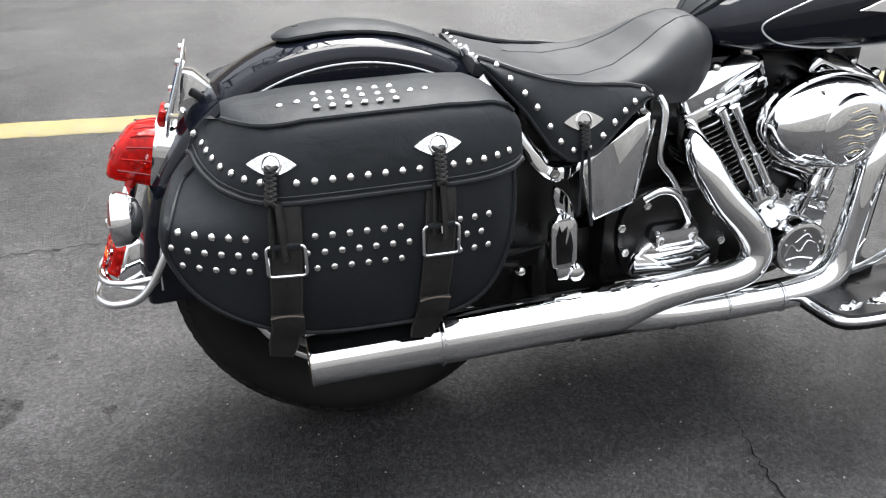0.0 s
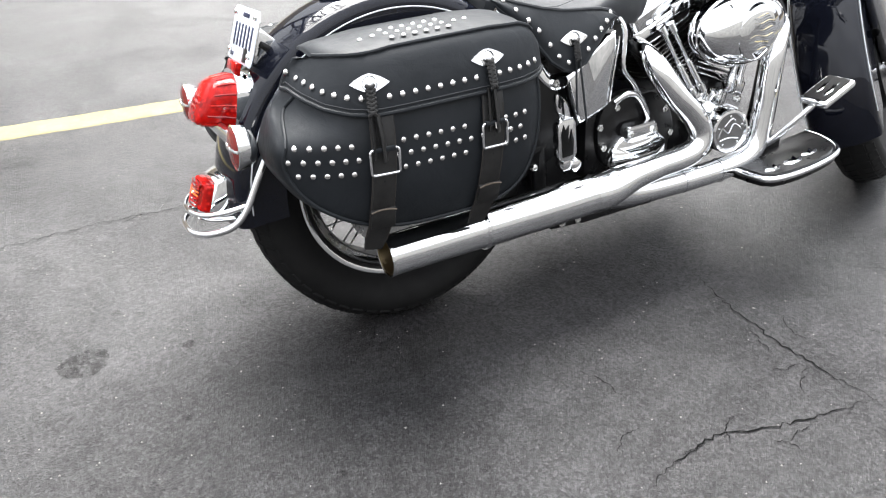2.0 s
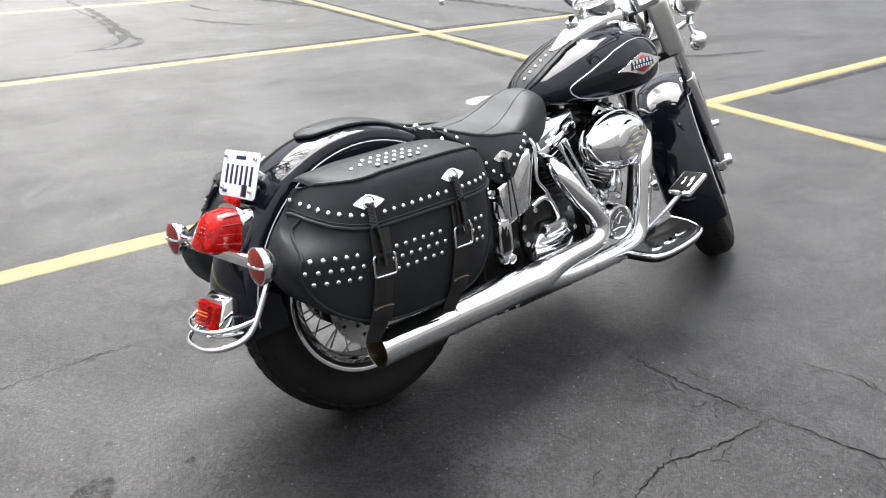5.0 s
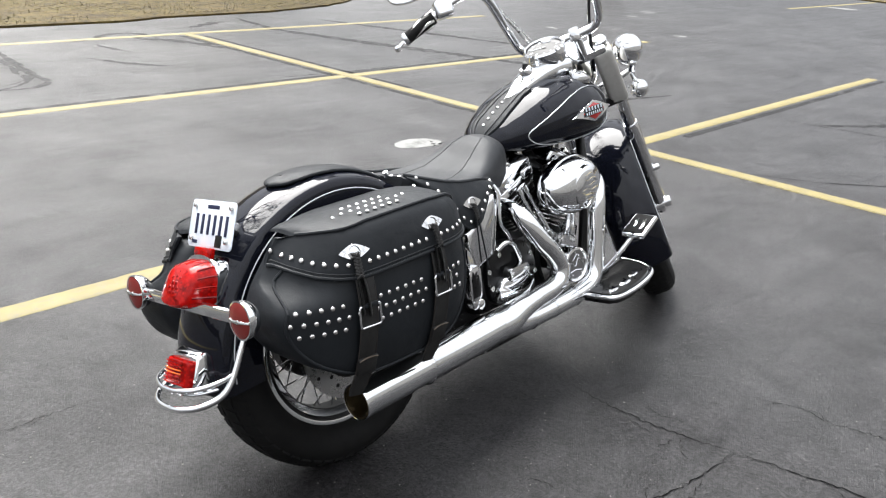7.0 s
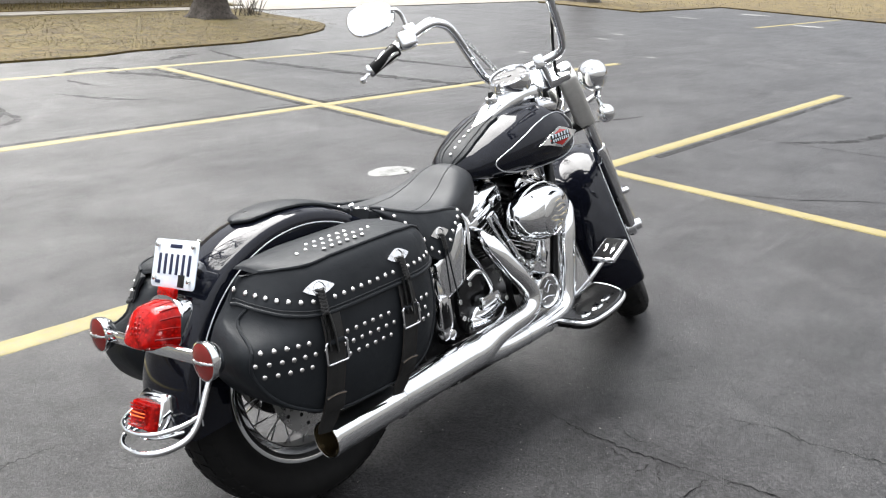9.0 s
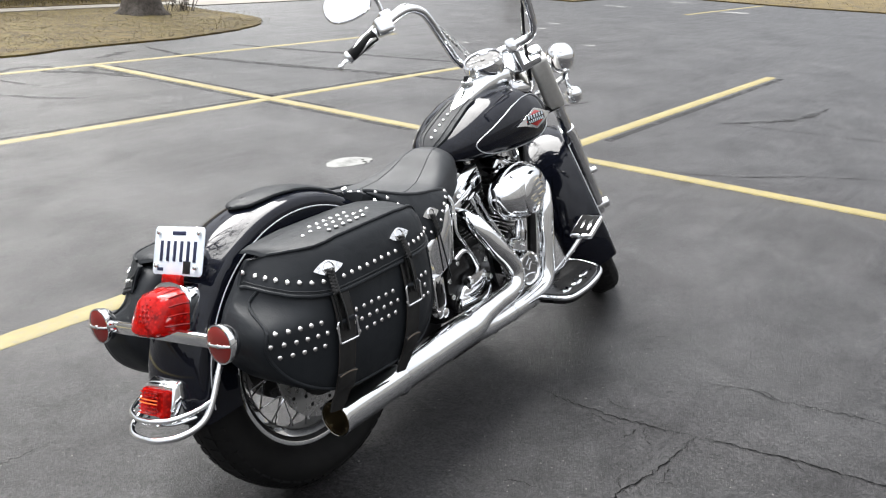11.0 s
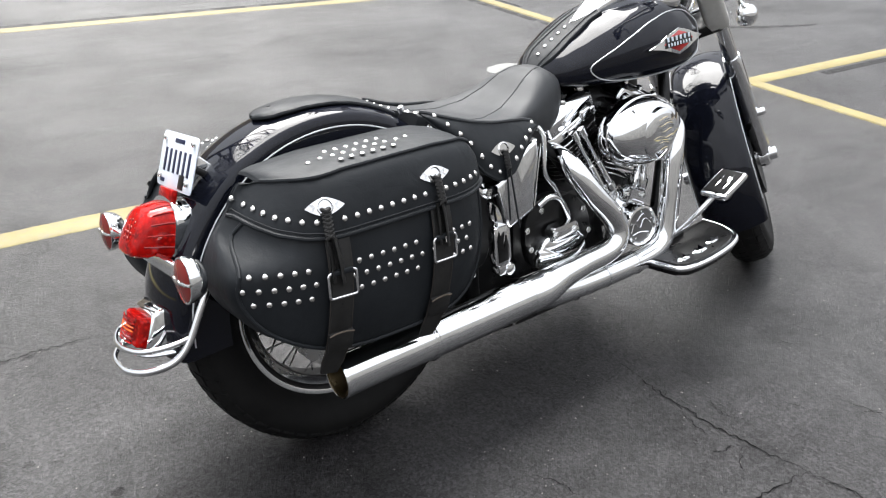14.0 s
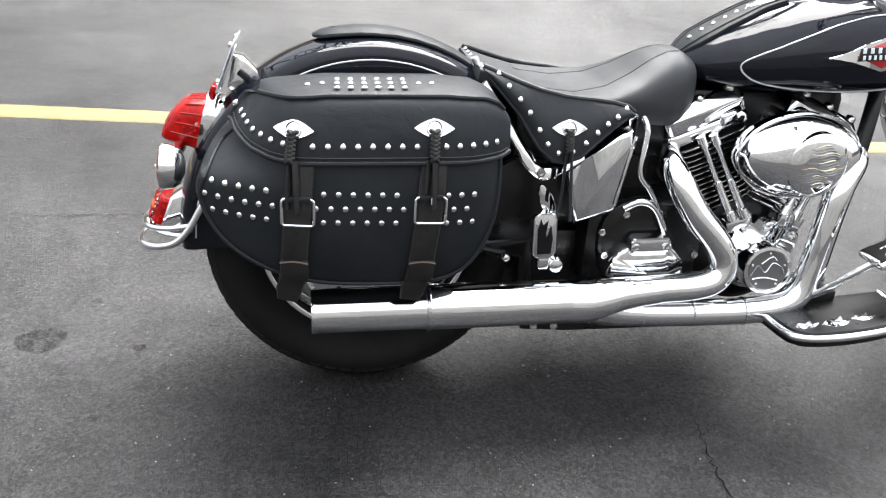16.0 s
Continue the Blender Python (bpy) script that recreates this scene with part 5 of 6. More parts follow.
for x, z in ((0.522, 0.388), (0.594, 0.390), (0.668, 0.36), (0.475, 0.35), (0.487, 0.30), (0.69, 0.30)):
    bolt(gear, (x, -0.154, z), RIGHT, None, 1.0)

# ---- engine: a 45 degree V-twin ----
CR = Vector((0.845, 0, 0.285))
case = part("engine_case", lathe([(0, -0.10), (0.10, -0.10), (0.122, -0.085), (0.126, 0), (0.122, 0.085), (0.10, 0.10), (0, 0.10)], Matrix.Translation(CR) @ pose(0, 0, 0, 90, 0, 0), 40), BLACK, bike, "black V-twin engine with chrome covers")
_cam = closed_spline([Vector(q) for q in ((0.780, 0.345, 0), (0.795, 0.37, 0), (0.83, 0.362, 0), (0.855, 0.372, 0), (0.90, 0.352, 0), (0.935, 0.35, 0), (0.93, 0.31, 0), (0.905, 0.25, 0), (0.86, 0.215, 0), (0.80, 0.225, 0), (0.775, 0.28, 0))], 4)
part("cam_cover", slab(_cam, 0.045, side(-0.10), 0.012, None, 3), CHROME, case, "chrome cam cover")
for x, z in ((0.797, 0.352), (0.853, 0.354), (0.918, 0.335), (0.80, 0.24), (0.89, 0.245)):
    bolt(case, (x, -0.146, z), RIGHT, DOME, 0.75)
NM = frame_to((0.841, -0.155, 0.284), Vector((-0.12, -1, 0.06))) @ Matrix.Diagonal((1.14, 1.14, 1, 1))
nose = part("timer_cover", lathe([(0.048, -0.02), (0.047, 0.055), (0.045, 0.060), (0.040, 0.061), (0.038, 0.057), (0.0375, 0.057)], NM, 40), CHROME, case, "round chrome timer cover")
part("timer_face", lathe([(0.038, 0.0568), (0, 0.0568)], NM, 36), ENGRAVED, nose, "dark engraved face")
for pts in (((-0.03, -0.012), (-0.02, 0.008), (-0.004, -0.004), (0.008, 0.014), (0.026, 0.006), (0.032, -0.006)), ((-0.026, -0.018), (-0.004, -0.014), (0.022, -0.018)), ((-0.014, 0.012), (0.004, 0.026), (0.014, 0.02))):
    part("scroll", tube(spline([NM @ Vector((x, y, 0.0572)) for x, y in pts], 5), 0.0014, 6), CHROME, nose)
for i in range(5):
    a = radians(72 * i + 20)
    place("screw", DOME, STEEL, nose, NM @ Matrix.Translation((0.032 * math.cos(a), 0.032 * math.sin(a), 0.0568)) @ Matrix.Scale(0.3, 4))


def cylinder_bank(tilt):
    m = Matrix.Translation(CR + (Vector((-0.04, 0, 0.008)) if tilt < 0 else Vector())) @ pose(0, 0, 0, 0, tilt, 0)
    barrel = part("cylinder", lathe([(0.062, 0.09), (0.062, 0.265)], m, 32), FIN, case, "black finned cylinder")
    for i in range(13):
        h = 0.105 + 0.0122 * i
        head = i > 8
        w, d = (0.188 if head else 0.178), (0.214 if head else 0.20)
        part("fin", slab(rounded(w, d, 0.05), 0.0032, m @ Matrix.Translation((0, 0, h)), 0.0006), FIN, barrel)
        part("fin_edge", ring_tube([m @ Vector((x * 1.001, y * 1.001, h + 0.0016)) for x, y in rounded(w, d, 0.05)], 0.0021, 5), FIN_EDGE, barrel)
    def stack(levels):
        b = bmesh.new()
        loft(b, [[m @ Vector((x, y, h)) for x, y in rounded(w, d, r)] for w, d, r, h in levels])
        return b

    rb = part("rocker_box", stack([(0.180, 0.192, 0.02, 0.262), (0.186, 0.20, 0.022, 0.266), (0.186, 0.20, 0.022, 0.282), (0.182, 0.194, 0.022, 0.288)]), CHROME, case, "chrome rocker box")
    part("rocker_gasket", stack([(0.178, 0.19, 0.02, 0.287), (0.178, 0.19, 0.02, 0.291)]), BLACK, rb)
    part("rocker_top", stack([(0.184, 0.198, 0.022, 0.2905), (0.186, 0.20, 0.022, 0.294), (0.185, 0.198, 0.022, 0.318), (0.182, 0.192, 0.022, 0.323), (0.168, 0.172, 0.022, 0.336), (0.160, 0.162, 0.02, 0.339)]), CHROME, rb, "", 25)
    for x in (-0.066, 0, 0.066):
        for y in (-0.076,):
            place("bolt", DOME, STEEL, rb, m @ Matrix.Translation((x, y, 0.333)) @ Matrix.Scale(1.25, 4))
    part("rocker_step", box((0, 0, 0), (0.04, 0.04, 0.03), 0.008, m @ Matrix.Translation((0.045, -0.085, 0.285)), None, 3), CHROME, rb)


cylinder_bank(-22.5)
cylinder_bank(22.5)
# black filler block added between the cylinders to keep the gaps dark
part("engine_filler", box((0.845, 0.03, 0.49), (0.26, 0.13, 0.26), 0.03), BLACK, case)
part("coil_cover", box((0.72, -0.02, 0.60), (0.12, 0.10, 0.05), 0.015), BLACK, case)
part("horn_cover", box((1.0, 0.06, 0.58), (0.12, 0.16, 0.10), 0.03), BLACK, case)
# pushrod tubes with collars, tappet blocks
for a, b in (((0.672, 0.54), (0.765, 0.372)), ((0.700, 0.545), (0.792, 0.38)), ((0.955, 0.55), (0.885, 0.385)), ((0.985, 0.53), (0.91, 0.375))):
    p, q = Vector((a[0], -0.118, a[1])), Vector((b[0], -0.148, b[1]))
    d = q - p
    rod = part("pushrod_tube", tube([p, p + d * 0.12, p + d * 0.13, p + d * 0.52, p + d * 0.53, p + d * 0.88, p + d * 0.89, q], [0.010, 0.010, 0.0066, 0.0066, 0.009, 0.009, 0.012, 0.012], 14), CHROME, case, "chrome pushrod tube")
part("tappet_block", box((0.785, -0.13, 0.365), (0.06, 0.04, 0.032), 0.008, pose(0, 0, 0, 0, -22, 0)), CHROME, case)
part("tappet_block", box((0.90, -0.135, 0.372), (0.06, 0.045, 0.04), 0.008, pose(0, 0, 0, 0, 22, 0)), CHROME, case)
part("intake", tube([(0.845, -0.02, 0.50), (0.845, -0.15, 0.52)], 0.035, 18), BLACK, case)
part("breather_tube", tube([(0.79, -0.13, 0.575), (0.85, -0.165, 0.568)], 0.016, 16), BLACK, case)
part("ignition_coil", box((0.845, -0.03, 0.40), (0.07, 0.12, 0.09), 0.01), BLACK, case)

# air cleaner: oval chrome cover with a raised round medallion
AC = Vector((0.868, -0.138, 0.519))
rings = []
for k, d in ((0.90, 0.0), (0.985, 0.004), (1.0, 0.012), (0.995, 0.030), (0.965, 0.047), (0.9, 0.063), (0.78, 0.077), (0.6, 0.087), (0.4, 0.0925), (0.2, 0.0945), (0.02, 0.095)):
    ring = []
    for i in range(56):
        a = 2 * math.pi * i / 56
        x = 0.138 * math.copysign(abs(math.cos(a)) ** 1.12, math.cos(a))
        z = 0.087 * math.sin(a)
        ring.append(AC + Vector((x * k, -d, z * k)))
    rings.append(ring)
bm = bmesh.new()
loft(bm, rings)
ac = part("air_cleaner", bm, CHROME, case, "polished chrome oval air cleaner cover", 60)
MM = frame_to(AC + Vector((0.006, -0.0915, -0.002)), RIGHT)
part("medallion", lathe([(0.066, -0.012), (0.064, 0.0), (0.058, 0.0045), (0.03, 0.007), (0, 0.0078)], MM, 48), CHROME, ac)
rnd = random.Random(4)
for i in range(17):
    y = -0.040 + 0.005 * i
    half = math.sqrt(max(0.0, 0.05 ** 2 - y * y))
    x0, x1 = half * rnd.uniform(0.35, 0.9), -half * rnd.uniform(0.2, 0.95)
    ph = 0.45 * i + rnd.uniform(-0.4, 0.4)
    pts = [MM @ Vector((x, y + 0.0028 * math.sin(110 * x + ph), 0.0062 + 0.0018 * (1 - (x * x + y * y) / 0.0036))) for x in np.linspace(x0, x1, 8)]
    part("flame", tube(spline(pts, 3), [0.0019 * (1 - 0.85 * k / 21) for k in range(22)], 6), GOLD if i % 3 == 1 else ENGRAVED, ac, "engraved gilt flame")
part("cover_rib", ring_tube([AC + Vector((0.138 * 0.985 * math.cos(a), -0.035, 0.087 * 0.985 * math.sin(a))) for a in (2 * math.pi * i / 48 for i in range(48))], 0.0026, 6), CHROME, ac)

# ---- exhaust ----
upper = spline([(0.628, -0.085, 0.500), (0.600, -0.155, 0.495), (0.612, -0.190, 0.462), (0.645, -0.212, 0.410), (0.690, -0.222, 0.362), (0.715, -0.226, 0.325), (0.716, -0.230, 0.295), (0.695, -0.233, 0.274), (0.650, -0.236, 0.265), (0.585, -0.238, 0.262), (0.53, -0.240, 0.258), (0.48, -0.241, 0.252), (0.43, -0.241, 0.243)], 6)
ex = part("rear_exhaust_pipe", tube(upper, [along([0, 12, 66, 72], [0.022, 0.029, 0.029, 0.031], i) for i in range(len(upper))], 24), CHROME, bike, "polished chrome exhaust pipe with heat shield")
lower = spline([(1.02, -0.10, 0.505), (0.99, -0.18, 0.515), (0.95, -0.214, 0.47), (0.936, -0.222, 0.40), (0.926, -0.226, 0.31), (0.912, -0.228, 0.25), (0.882, -0.230, 0.222), (0.835, -0.232, 0.210), (0.75, -0.234, 0.206), (0.62, -0.236, 0.207), (0.53, -0.238, 0.211), (0.48, -0.239, 0.217), (0.42, -0.24, 0.232)], 6)
part("front_exhaust_pipe", tube(lower, 0.0275, 24), CHROME, bike, "polished chrome exhaust pipe with heat shield")
part("collector", tube(spline([(0.385, -0.240, 0.239), (0.43, -0.240, 0.2395), (0.465, -0.2405, 0.246), (0.50, -0.2405, 0.2535), (0.54, -0.240, 0.258), (0.575, -0.239, 0.261)], 5), [along([0, 4, 9, 15, 20, 25], [0.0425, 0.0425, 0.040, 0.034, 0.0305, 0.0295], i) for i in range(26)], 28), CHROME, bike)
part("collector_branch", tube(spline([(0.42, -0.240, 0.232), (0.46, -0.2395, 0.224), (0.50, -0.2385, 0.2155), (0.545, -0.2378, 0.2105)], 5), [along([0, 6, 11, 15], [0.0345, 0.0335, 0.0300, 0.0280], i) for i in range(16)], 24), CHROME, bike)
muf = part("muffler", lathe([(0.0395, 0.045), (0.0430, 0.048), (0.0436, 0.20), (0.0438, 0.331), (0.0446, 0.333), (0.0448, 0.337), (0.0438, 0.3395), (0.0420, 0.341), (0.0418, 0.548), (0.0425, 0.55), (0.0425, 0.556), (0.0415, 0.558), (0.0402, 0.5575), (0.0395, 0.5), (0.0, 0.48)], frame_to((0.44, -0.2385, 0.2405), (-1, 0.006, -0.026)), 40), CHROME, bike, "long polished chrome muffler")
part("muffler_band", ring_tube([Vector((0.105, -0.2365 + 0.0446 * math.cos(a), 0.2318 + 0.0446 * math.sin(a))) for a in (2 * math.pi * i / 32 for i in range(32))], 0.0028, 6), CHROME, muf)
EM = frame_to((-0.1175, -0.2352, 0.2260), (-1, 0.006, -0.026))
part("muffler_core", lathe([(0.0385, -0.09), (0.0385, -0.003), (0.0360, -0.002), (0.034, -0.012), (0.028, -0.07), (0.0, -0.075)], EM, 32), BRASS, muf, "sooty heat-tinted muffler bore")
part("bore", lathe([(0.0295, -0.0695), (0, -0.0693)], EM, 24), BLACK, muf)
for i in range(4):
    a = radians(45 + 90 * i)
    part("baffle_tab", box((0, 0, 0), (0.010, 0.007, 0.006), 0.002, EM @ pose(0, 0, 0, 0, 0, math.degrees(a)) @ Matrix.Translation((0.034, 0, -0.008))), BRASS, muf)
for x in (0.55, 0.66, 0.78):
    part("shield_clamp", ring_tube([Vector((x, -0.2365 + 0.0283 * math.cos(a), (0.208) + 0.0283 * math.sin(a))) for a in (2 * math.pi * i / 24 for i in range(24))], 0.0014, 5), CHROME, muf)

# ---- footboard and brake pedal ----
BODY[0] = Matrix.Translation((0.018, 0, -0.019)) @ SET
bo = [(0.812, -0.205), (0.822, -0.31), (0.838, -0.34), (0.885, -0.354), (0.95, -0.358), (1.03, -0.350), (1.08, -0.325), (1.105, -0.27), (1.11, -0.205)]
bm_ = Matrix.Translation((0, 0, 0.208)) @ pose(0, 0, 0, 0, -5.5, 0)
bm_.translation.z -= 0.775 * math.tan(radians(5.5)) * 1.0 - 0.0
outl = [Vector((x, y, 0)) for x, y in bo]
sm_ = spline(outl, 4)
board = part("footboard", slab([(p.x, p.y) for p in sm_], 0.012, bm_, 0.004), CHROME, bike, "black rider footboard with chrome rim and flame inlays")
cb = Vector((0.945, -0.26, 0))
part("board_pad", slab([(cb.x + (p.x - cb.x) * 0.93, cb.y + (p.y - cb.y) * 0.90) for p in sm_], 0.006, bm_ @ Matrix.Translation((0, 0, 0.010)), 0.002), BLACK, board, "black footboard pad")
part("board_rim", tube([bm_ @ Vector((p.x, p.y, 0.007)) for p in sm_], 0.0075, 10), CHROME, board)
part("board_under", slab([(cb.x + (p.x - cb.x) * 0.985, cb.y + (p.y - cb.y) * 0.97) for p in sm_], 0.014, bm_ @ Matrix.Translation((0, 0, -0.013)), 0.004), BLACK, board)
for fx, fy, k in ((0.87, -0.315, 1.0), (0.935, -0.318, 1.2), (1.0, -0.31, 1.0)):
    fl = [(fx + k * x, fy + k * y) for x, y in ((-0.03, 0.0), (-0.012, -0.01), (0.012, -0.008), (0.03, 0.006), (0.012, 0.004), (0.018, 0.02), (-0.002, 0.006), (-0.014, 0.012))]
    part("board_flame", slab(fl, 0.0015, bm_ @ Matrix.Translation((0, 0, 0.0158)), 0.0003), CHROME, board)
part("board_mount", box((0.93, -0.19, 0.25), (0.10, 0.08, 0.03), 0.006), BLACK, board)
ped = part("brake_pedal", tube(spline([(0.90, -0.22, 0.25), (0.915, -0.255, 0.275), (0.94, -0.295, 0.33), (0.99, -0.322, 0.388)], 6), 0.0075, 12), CHROME, bike, "chrome brake pedal with black pad")
PM = Matrix.Translation((1.0, -0.325, 0.398)) @ pose(0, 0, 0, 0, -24, 0)
part("pedal_pad", box((0, 0, 0), (0.105, 0.078, 0.016), 0.007, PM), CHROME, ped)
part("pedal_rubber", box((0, 0, 0), (0.09, 0.062, 0.010), 0.003, PM @ Matrix.Translation((0, 0, 0.006))), RUBBER, ped)
for fy, k in ((-0.014, 0.8), (0.010, 0.65)):
    part("pedal_flame", slab([(k * x, fy + k * y) for x, y in ((-0.036, -0.004), (-0.012, -0.009), (0.008, -0.005), (0.036, -0.002), (0.012, 0.002), (0.024, 0.009), (-0.004, 0.004), (-0.03, 0.005))], 0.0012, PM @ Matrix.Translation((0, 0, 0.0108)), 0.0003), CHROME, ped)
part("pedal_pivot", lathe([(0.02, 0), (0.02, 0.03), (0.014, 0.036), (0, 0.037)], frame_to((0.90, -0.19, 0.248), RIGHT), 20), BLACK, ped)
part("master_cylinder", tube([(0.88, -0.175, 0.262), (0.965, -0.185, 0.285)], 0.017, 14), CHROME, ped)

# ---- front end, steered to the left lock ----
BODY[0] = Matrix.Translation((1.53, 0, 0.3)) @ pose(0, 0, 0, 2.6, 1.6, 0) @ Matrix.Translation((-1.53, 0, -0.3))
RAKE, TRAIL, AXLE = radians(36), 0.188, Vector((1.522, 0, 0.300))
UP = Vector((-math.sin(RAKE), 0, math.cos(RAKE)))
FWD = Vector((math.cos(RAKE), 0, math.sin(RAKE)))
AX0 = Vector((AXLE.x + TRAIL, 0, 0))
STEER = Matrix.Translation(AX0) @ Matrix.Rotation(radians(38), 4, UP) @ Matrix.Translation(-AX0)
BARS = Matrix.Translation(AX0) @ Matrix.Rotation(radians(34), 4, UP) @ Matrix.Translation(-AX0)


def neck(fwd, left, h):
    """A point by the steering axis: h metres above the ground along it, fwd ahead, left aside."""
    return AX0 + UP * h + FWD * fwd + Vector((0, left, 0))


def fpart(name, bm, material, parent, label="", sharp=38):
    return part(name, moved(bm, STEER), material, parent, label, sharp)


def bpart(name, bm, material, parent, label="", sharp=38):
    return part(name, moved(bm, BARS), material, parent, label, sharp)


wheel("front_wheel", AXLE, STEER, 0.325, 0.13, 0.212, 40, -1)


def front_fender_at(a, u):
    k = abs(u)
    r, hw = 0.358, 0.088
    drop = along([-30, 20, 60, 90, 140, 180, 215], [0.04, 0.10, 0.15, 0.165, 0.17, 0.16, 0.12], math.degrees(a))
    if k < 0.55:
        q = k / 0.55
        y, rr = hw * 0.84 * q, r - 0.016 * q ** 2.2
    elif k < 0.75:
        q = (k - 0.55) / 0.2
        y, rr = hw * (0.84 + 0.16 * math.sin(q * math.pi / 2)), r - 0.016 - 0.026 * (1 - math.cos(q * math.pi / 2))
    else:
        q = (k - 0.75) / 0.25
        y, rr = hw * (1 - 0.04 * q), r - 0.042 - drop * q
    return AXLE + Vector((rr * math.cos(a), math.copysign(y, u), rr * math.sin(a)))


ff = fpart("front_fender", sheet_grid(front_fender_at, [radians(a) for a in range(12, 208, 5)], [u / 14 for u in range(-14, 15)], 0.004), PAINT, bike, "glossy black valanced front fender")
for s in (-1, 1):
    fpart("fender_trim", tube([AXLE + Vector((0.332 * math.cos(a), s * 0.0885, 0.332 * math.sin(a))) for a in (radians(d) for d in range(95, 200, 5))], 0.0016, 6), STRIPE, ff)
fk = fpart("triple_tree", box((0, 0, 0), (0.09, 0.24, 0.03), 0.012, Matrix.Translation(neck(0.025, 0, 1.065)) @ Matrix.Rotation(-RAKE, 4, "Y")), CHROME, bike, "chrome triple tree and fork")
fpart("lower_tree", box((0, 0, 0), (0.09, 0.24, 0.035), 0.012, Matrix.Translation(neck(0.025, 0, 0.875)) @ Matrix.Rotation(-RAKE, 4, "Y")), BLACK, fk)
fpart("steering_neck", tube([neck(0, 0, 0.87), neck(0, 0, 1.06)], 0.03, 16), BLACK, fk)
fo = (AXLE - neck(0, 0, 0)).dot(FWD)
la = (AXLE - AX0).dot(UP)
for s in (-1, 1):
    y = s * 0.108
    fpart("fork_tube", tube([neck(fo, y, 0.70), neck(fo, y, 1.06)], 0.0205, 16), CHROME, fk)
    fpart("fork_slider", tube([neck(fo, y, la - 0.035), neck(fo, y, la + 0.02), neck(fo, y, la + 0.03), neck(fo, y, 0.72), neck(fo, y, 0.74)], [0.022, 0.025, 0.0275, 0.0275, 0.024], 18), CHROME, fk, "chrome fork slider")
    cov = fpart("fork_cover", box((0, 0, 0), (0.066, 0.064, 0.205), 0.014, Matrix.Translation(neck(fo - 0.012, s * 0.104, 0.962)) @ Matrix.Rotation(-RAKE, 4, "Y"), None, 3), COVER, fk, "brushed metal fork cover")
    for h in (0.885, 1.04):
        fpart("cover_screw", lathe([(0.005, 0), (0.004, 0.003), (0, 0.0035)], frame_to(neck(fo - 0.012, s * 0.143, h), (0, s, 0)), 10), STEEL, fk)
    fpart("fork_cap", lathe([(0.024, 0), (0.024, 0.012), (0.018, 0.018), (0, 0.019)], frame_to(neck(fo, y, 1.072), UP, (1, 0, 0)), 20), CHROME, fk)
    fpart("axle_cap", lathe([(0.026, -0.02), (0.026, 0.02), (0.02, 0.024), (0.0195, 0.046), (0.014, 0.05), (0, 0.05)], frame_to(AXLE + Vector((0, s * 0.100, -0.008)), (0, s, 0)), 24), CHROME, fk)
    fpart("fender_bolt", lathe([(0.011, 0), (0.011, 0.022), (0.008, 0.027), (0, 0.027)], frame_to(neck(fo - 0.01, s * 0.125, la + 0.17), (0, s, 0)), 16), CHROME, fk)
fpart("brake_caliper", box((0, 0, 0), (0.07, 0.05, 0.12), 0.014, Matrix.Translation(AXLE + Vector((-0.12, 0.095, 0.10)))), CHROME, fk)
# headlamp, light bar, passing lamps and signals
hl = fpart("headlamp", lathe([(0, -0.11), (0.03, -0.107), (0.06, -0.09), (0.083, -0.05), (0.092, 0.0), (0.094, 0.02), (0.088, 0.03), (0.084, 0.024)], frame_to(neck(0.15, 0, 0.95), (1, 0, 0)), 36), CHROME, bike, "chrome headlamp")
fpart("lens", lathe([(0.085, 0.022), (0.06, 0.034), (0, 0.04)], frame_to(neck(0.15, 0, 0.95), (1, 0, 0)), 32), WHITE, hl)
lb = fpart("light_bar", tube(spline([neck(0.10, -0.185, 0.885), neck(0.10, -0.09, 0.875), neck(0.10, 0.09, 0.875), neck(0.10, 0.175, 0.885)], 5), 0.010, 12), CHROME, bike, "chrome light bar with passing lamps")
for s in (-1, 1):
    c = neck(0.115, s * 0.184, 0.955)
    fpart("passing_lamp", lathe([(0, -0.066), (0.018, -0.064), (0.038, -0.05), (0.048, -0.026), (0.052, 0.0), (0.0525, 0.012), (0.049, 0.018), (0.047, 0.014)], frame_to(c, (1, 0, 0)), 32), CHROME, lb, "chrome passing lamp")
    fpart("lamp_lens", lathe([(0.048, 0.012), (0.03, 0.02), (0, 0.022)], frame_to(c, (1, 0, 0)), 28), WHITE, lb)
    fpart("lamp_stem", tube([c - Vector((0.0, 0, 0.045)), neck(0.10, s * 0.172, 0.885)], [0.016, 0.011], 12), CHROME, lb)
    d = neck(0.10, s * 0.178, 0.802)
    fpart("turn_signal", lathe([(0, -0.078), (0.015, -0.075), (0.027, -0.062), (0.032, -0.03), (0.033, 0.005), (0.031, 0.012)], frame_to(d, (1, 0, 0)), 28), CHROME, lb, "chrome front turn signal")
    fpart("signal_lens", lathe([(0.028, 0.01), (0.018, 0.018), (0, 0.021)], frame_to(d, (1, 0, 0)), 24), AMBER, lb)
    fpart("signal_stem", tube([d, neck(0.10, s * 0.172, 0.885)], 0.010, 12), CHROME, lb)


# handlebar: tall bars on short risers
def hb(fwd, left, h):
    k = max(0.0, min(1.0, (h - 1.165) / 0.2))
    return neck(fwd + 0.03 * k, left, h + 0.004 - 0.025 * k)


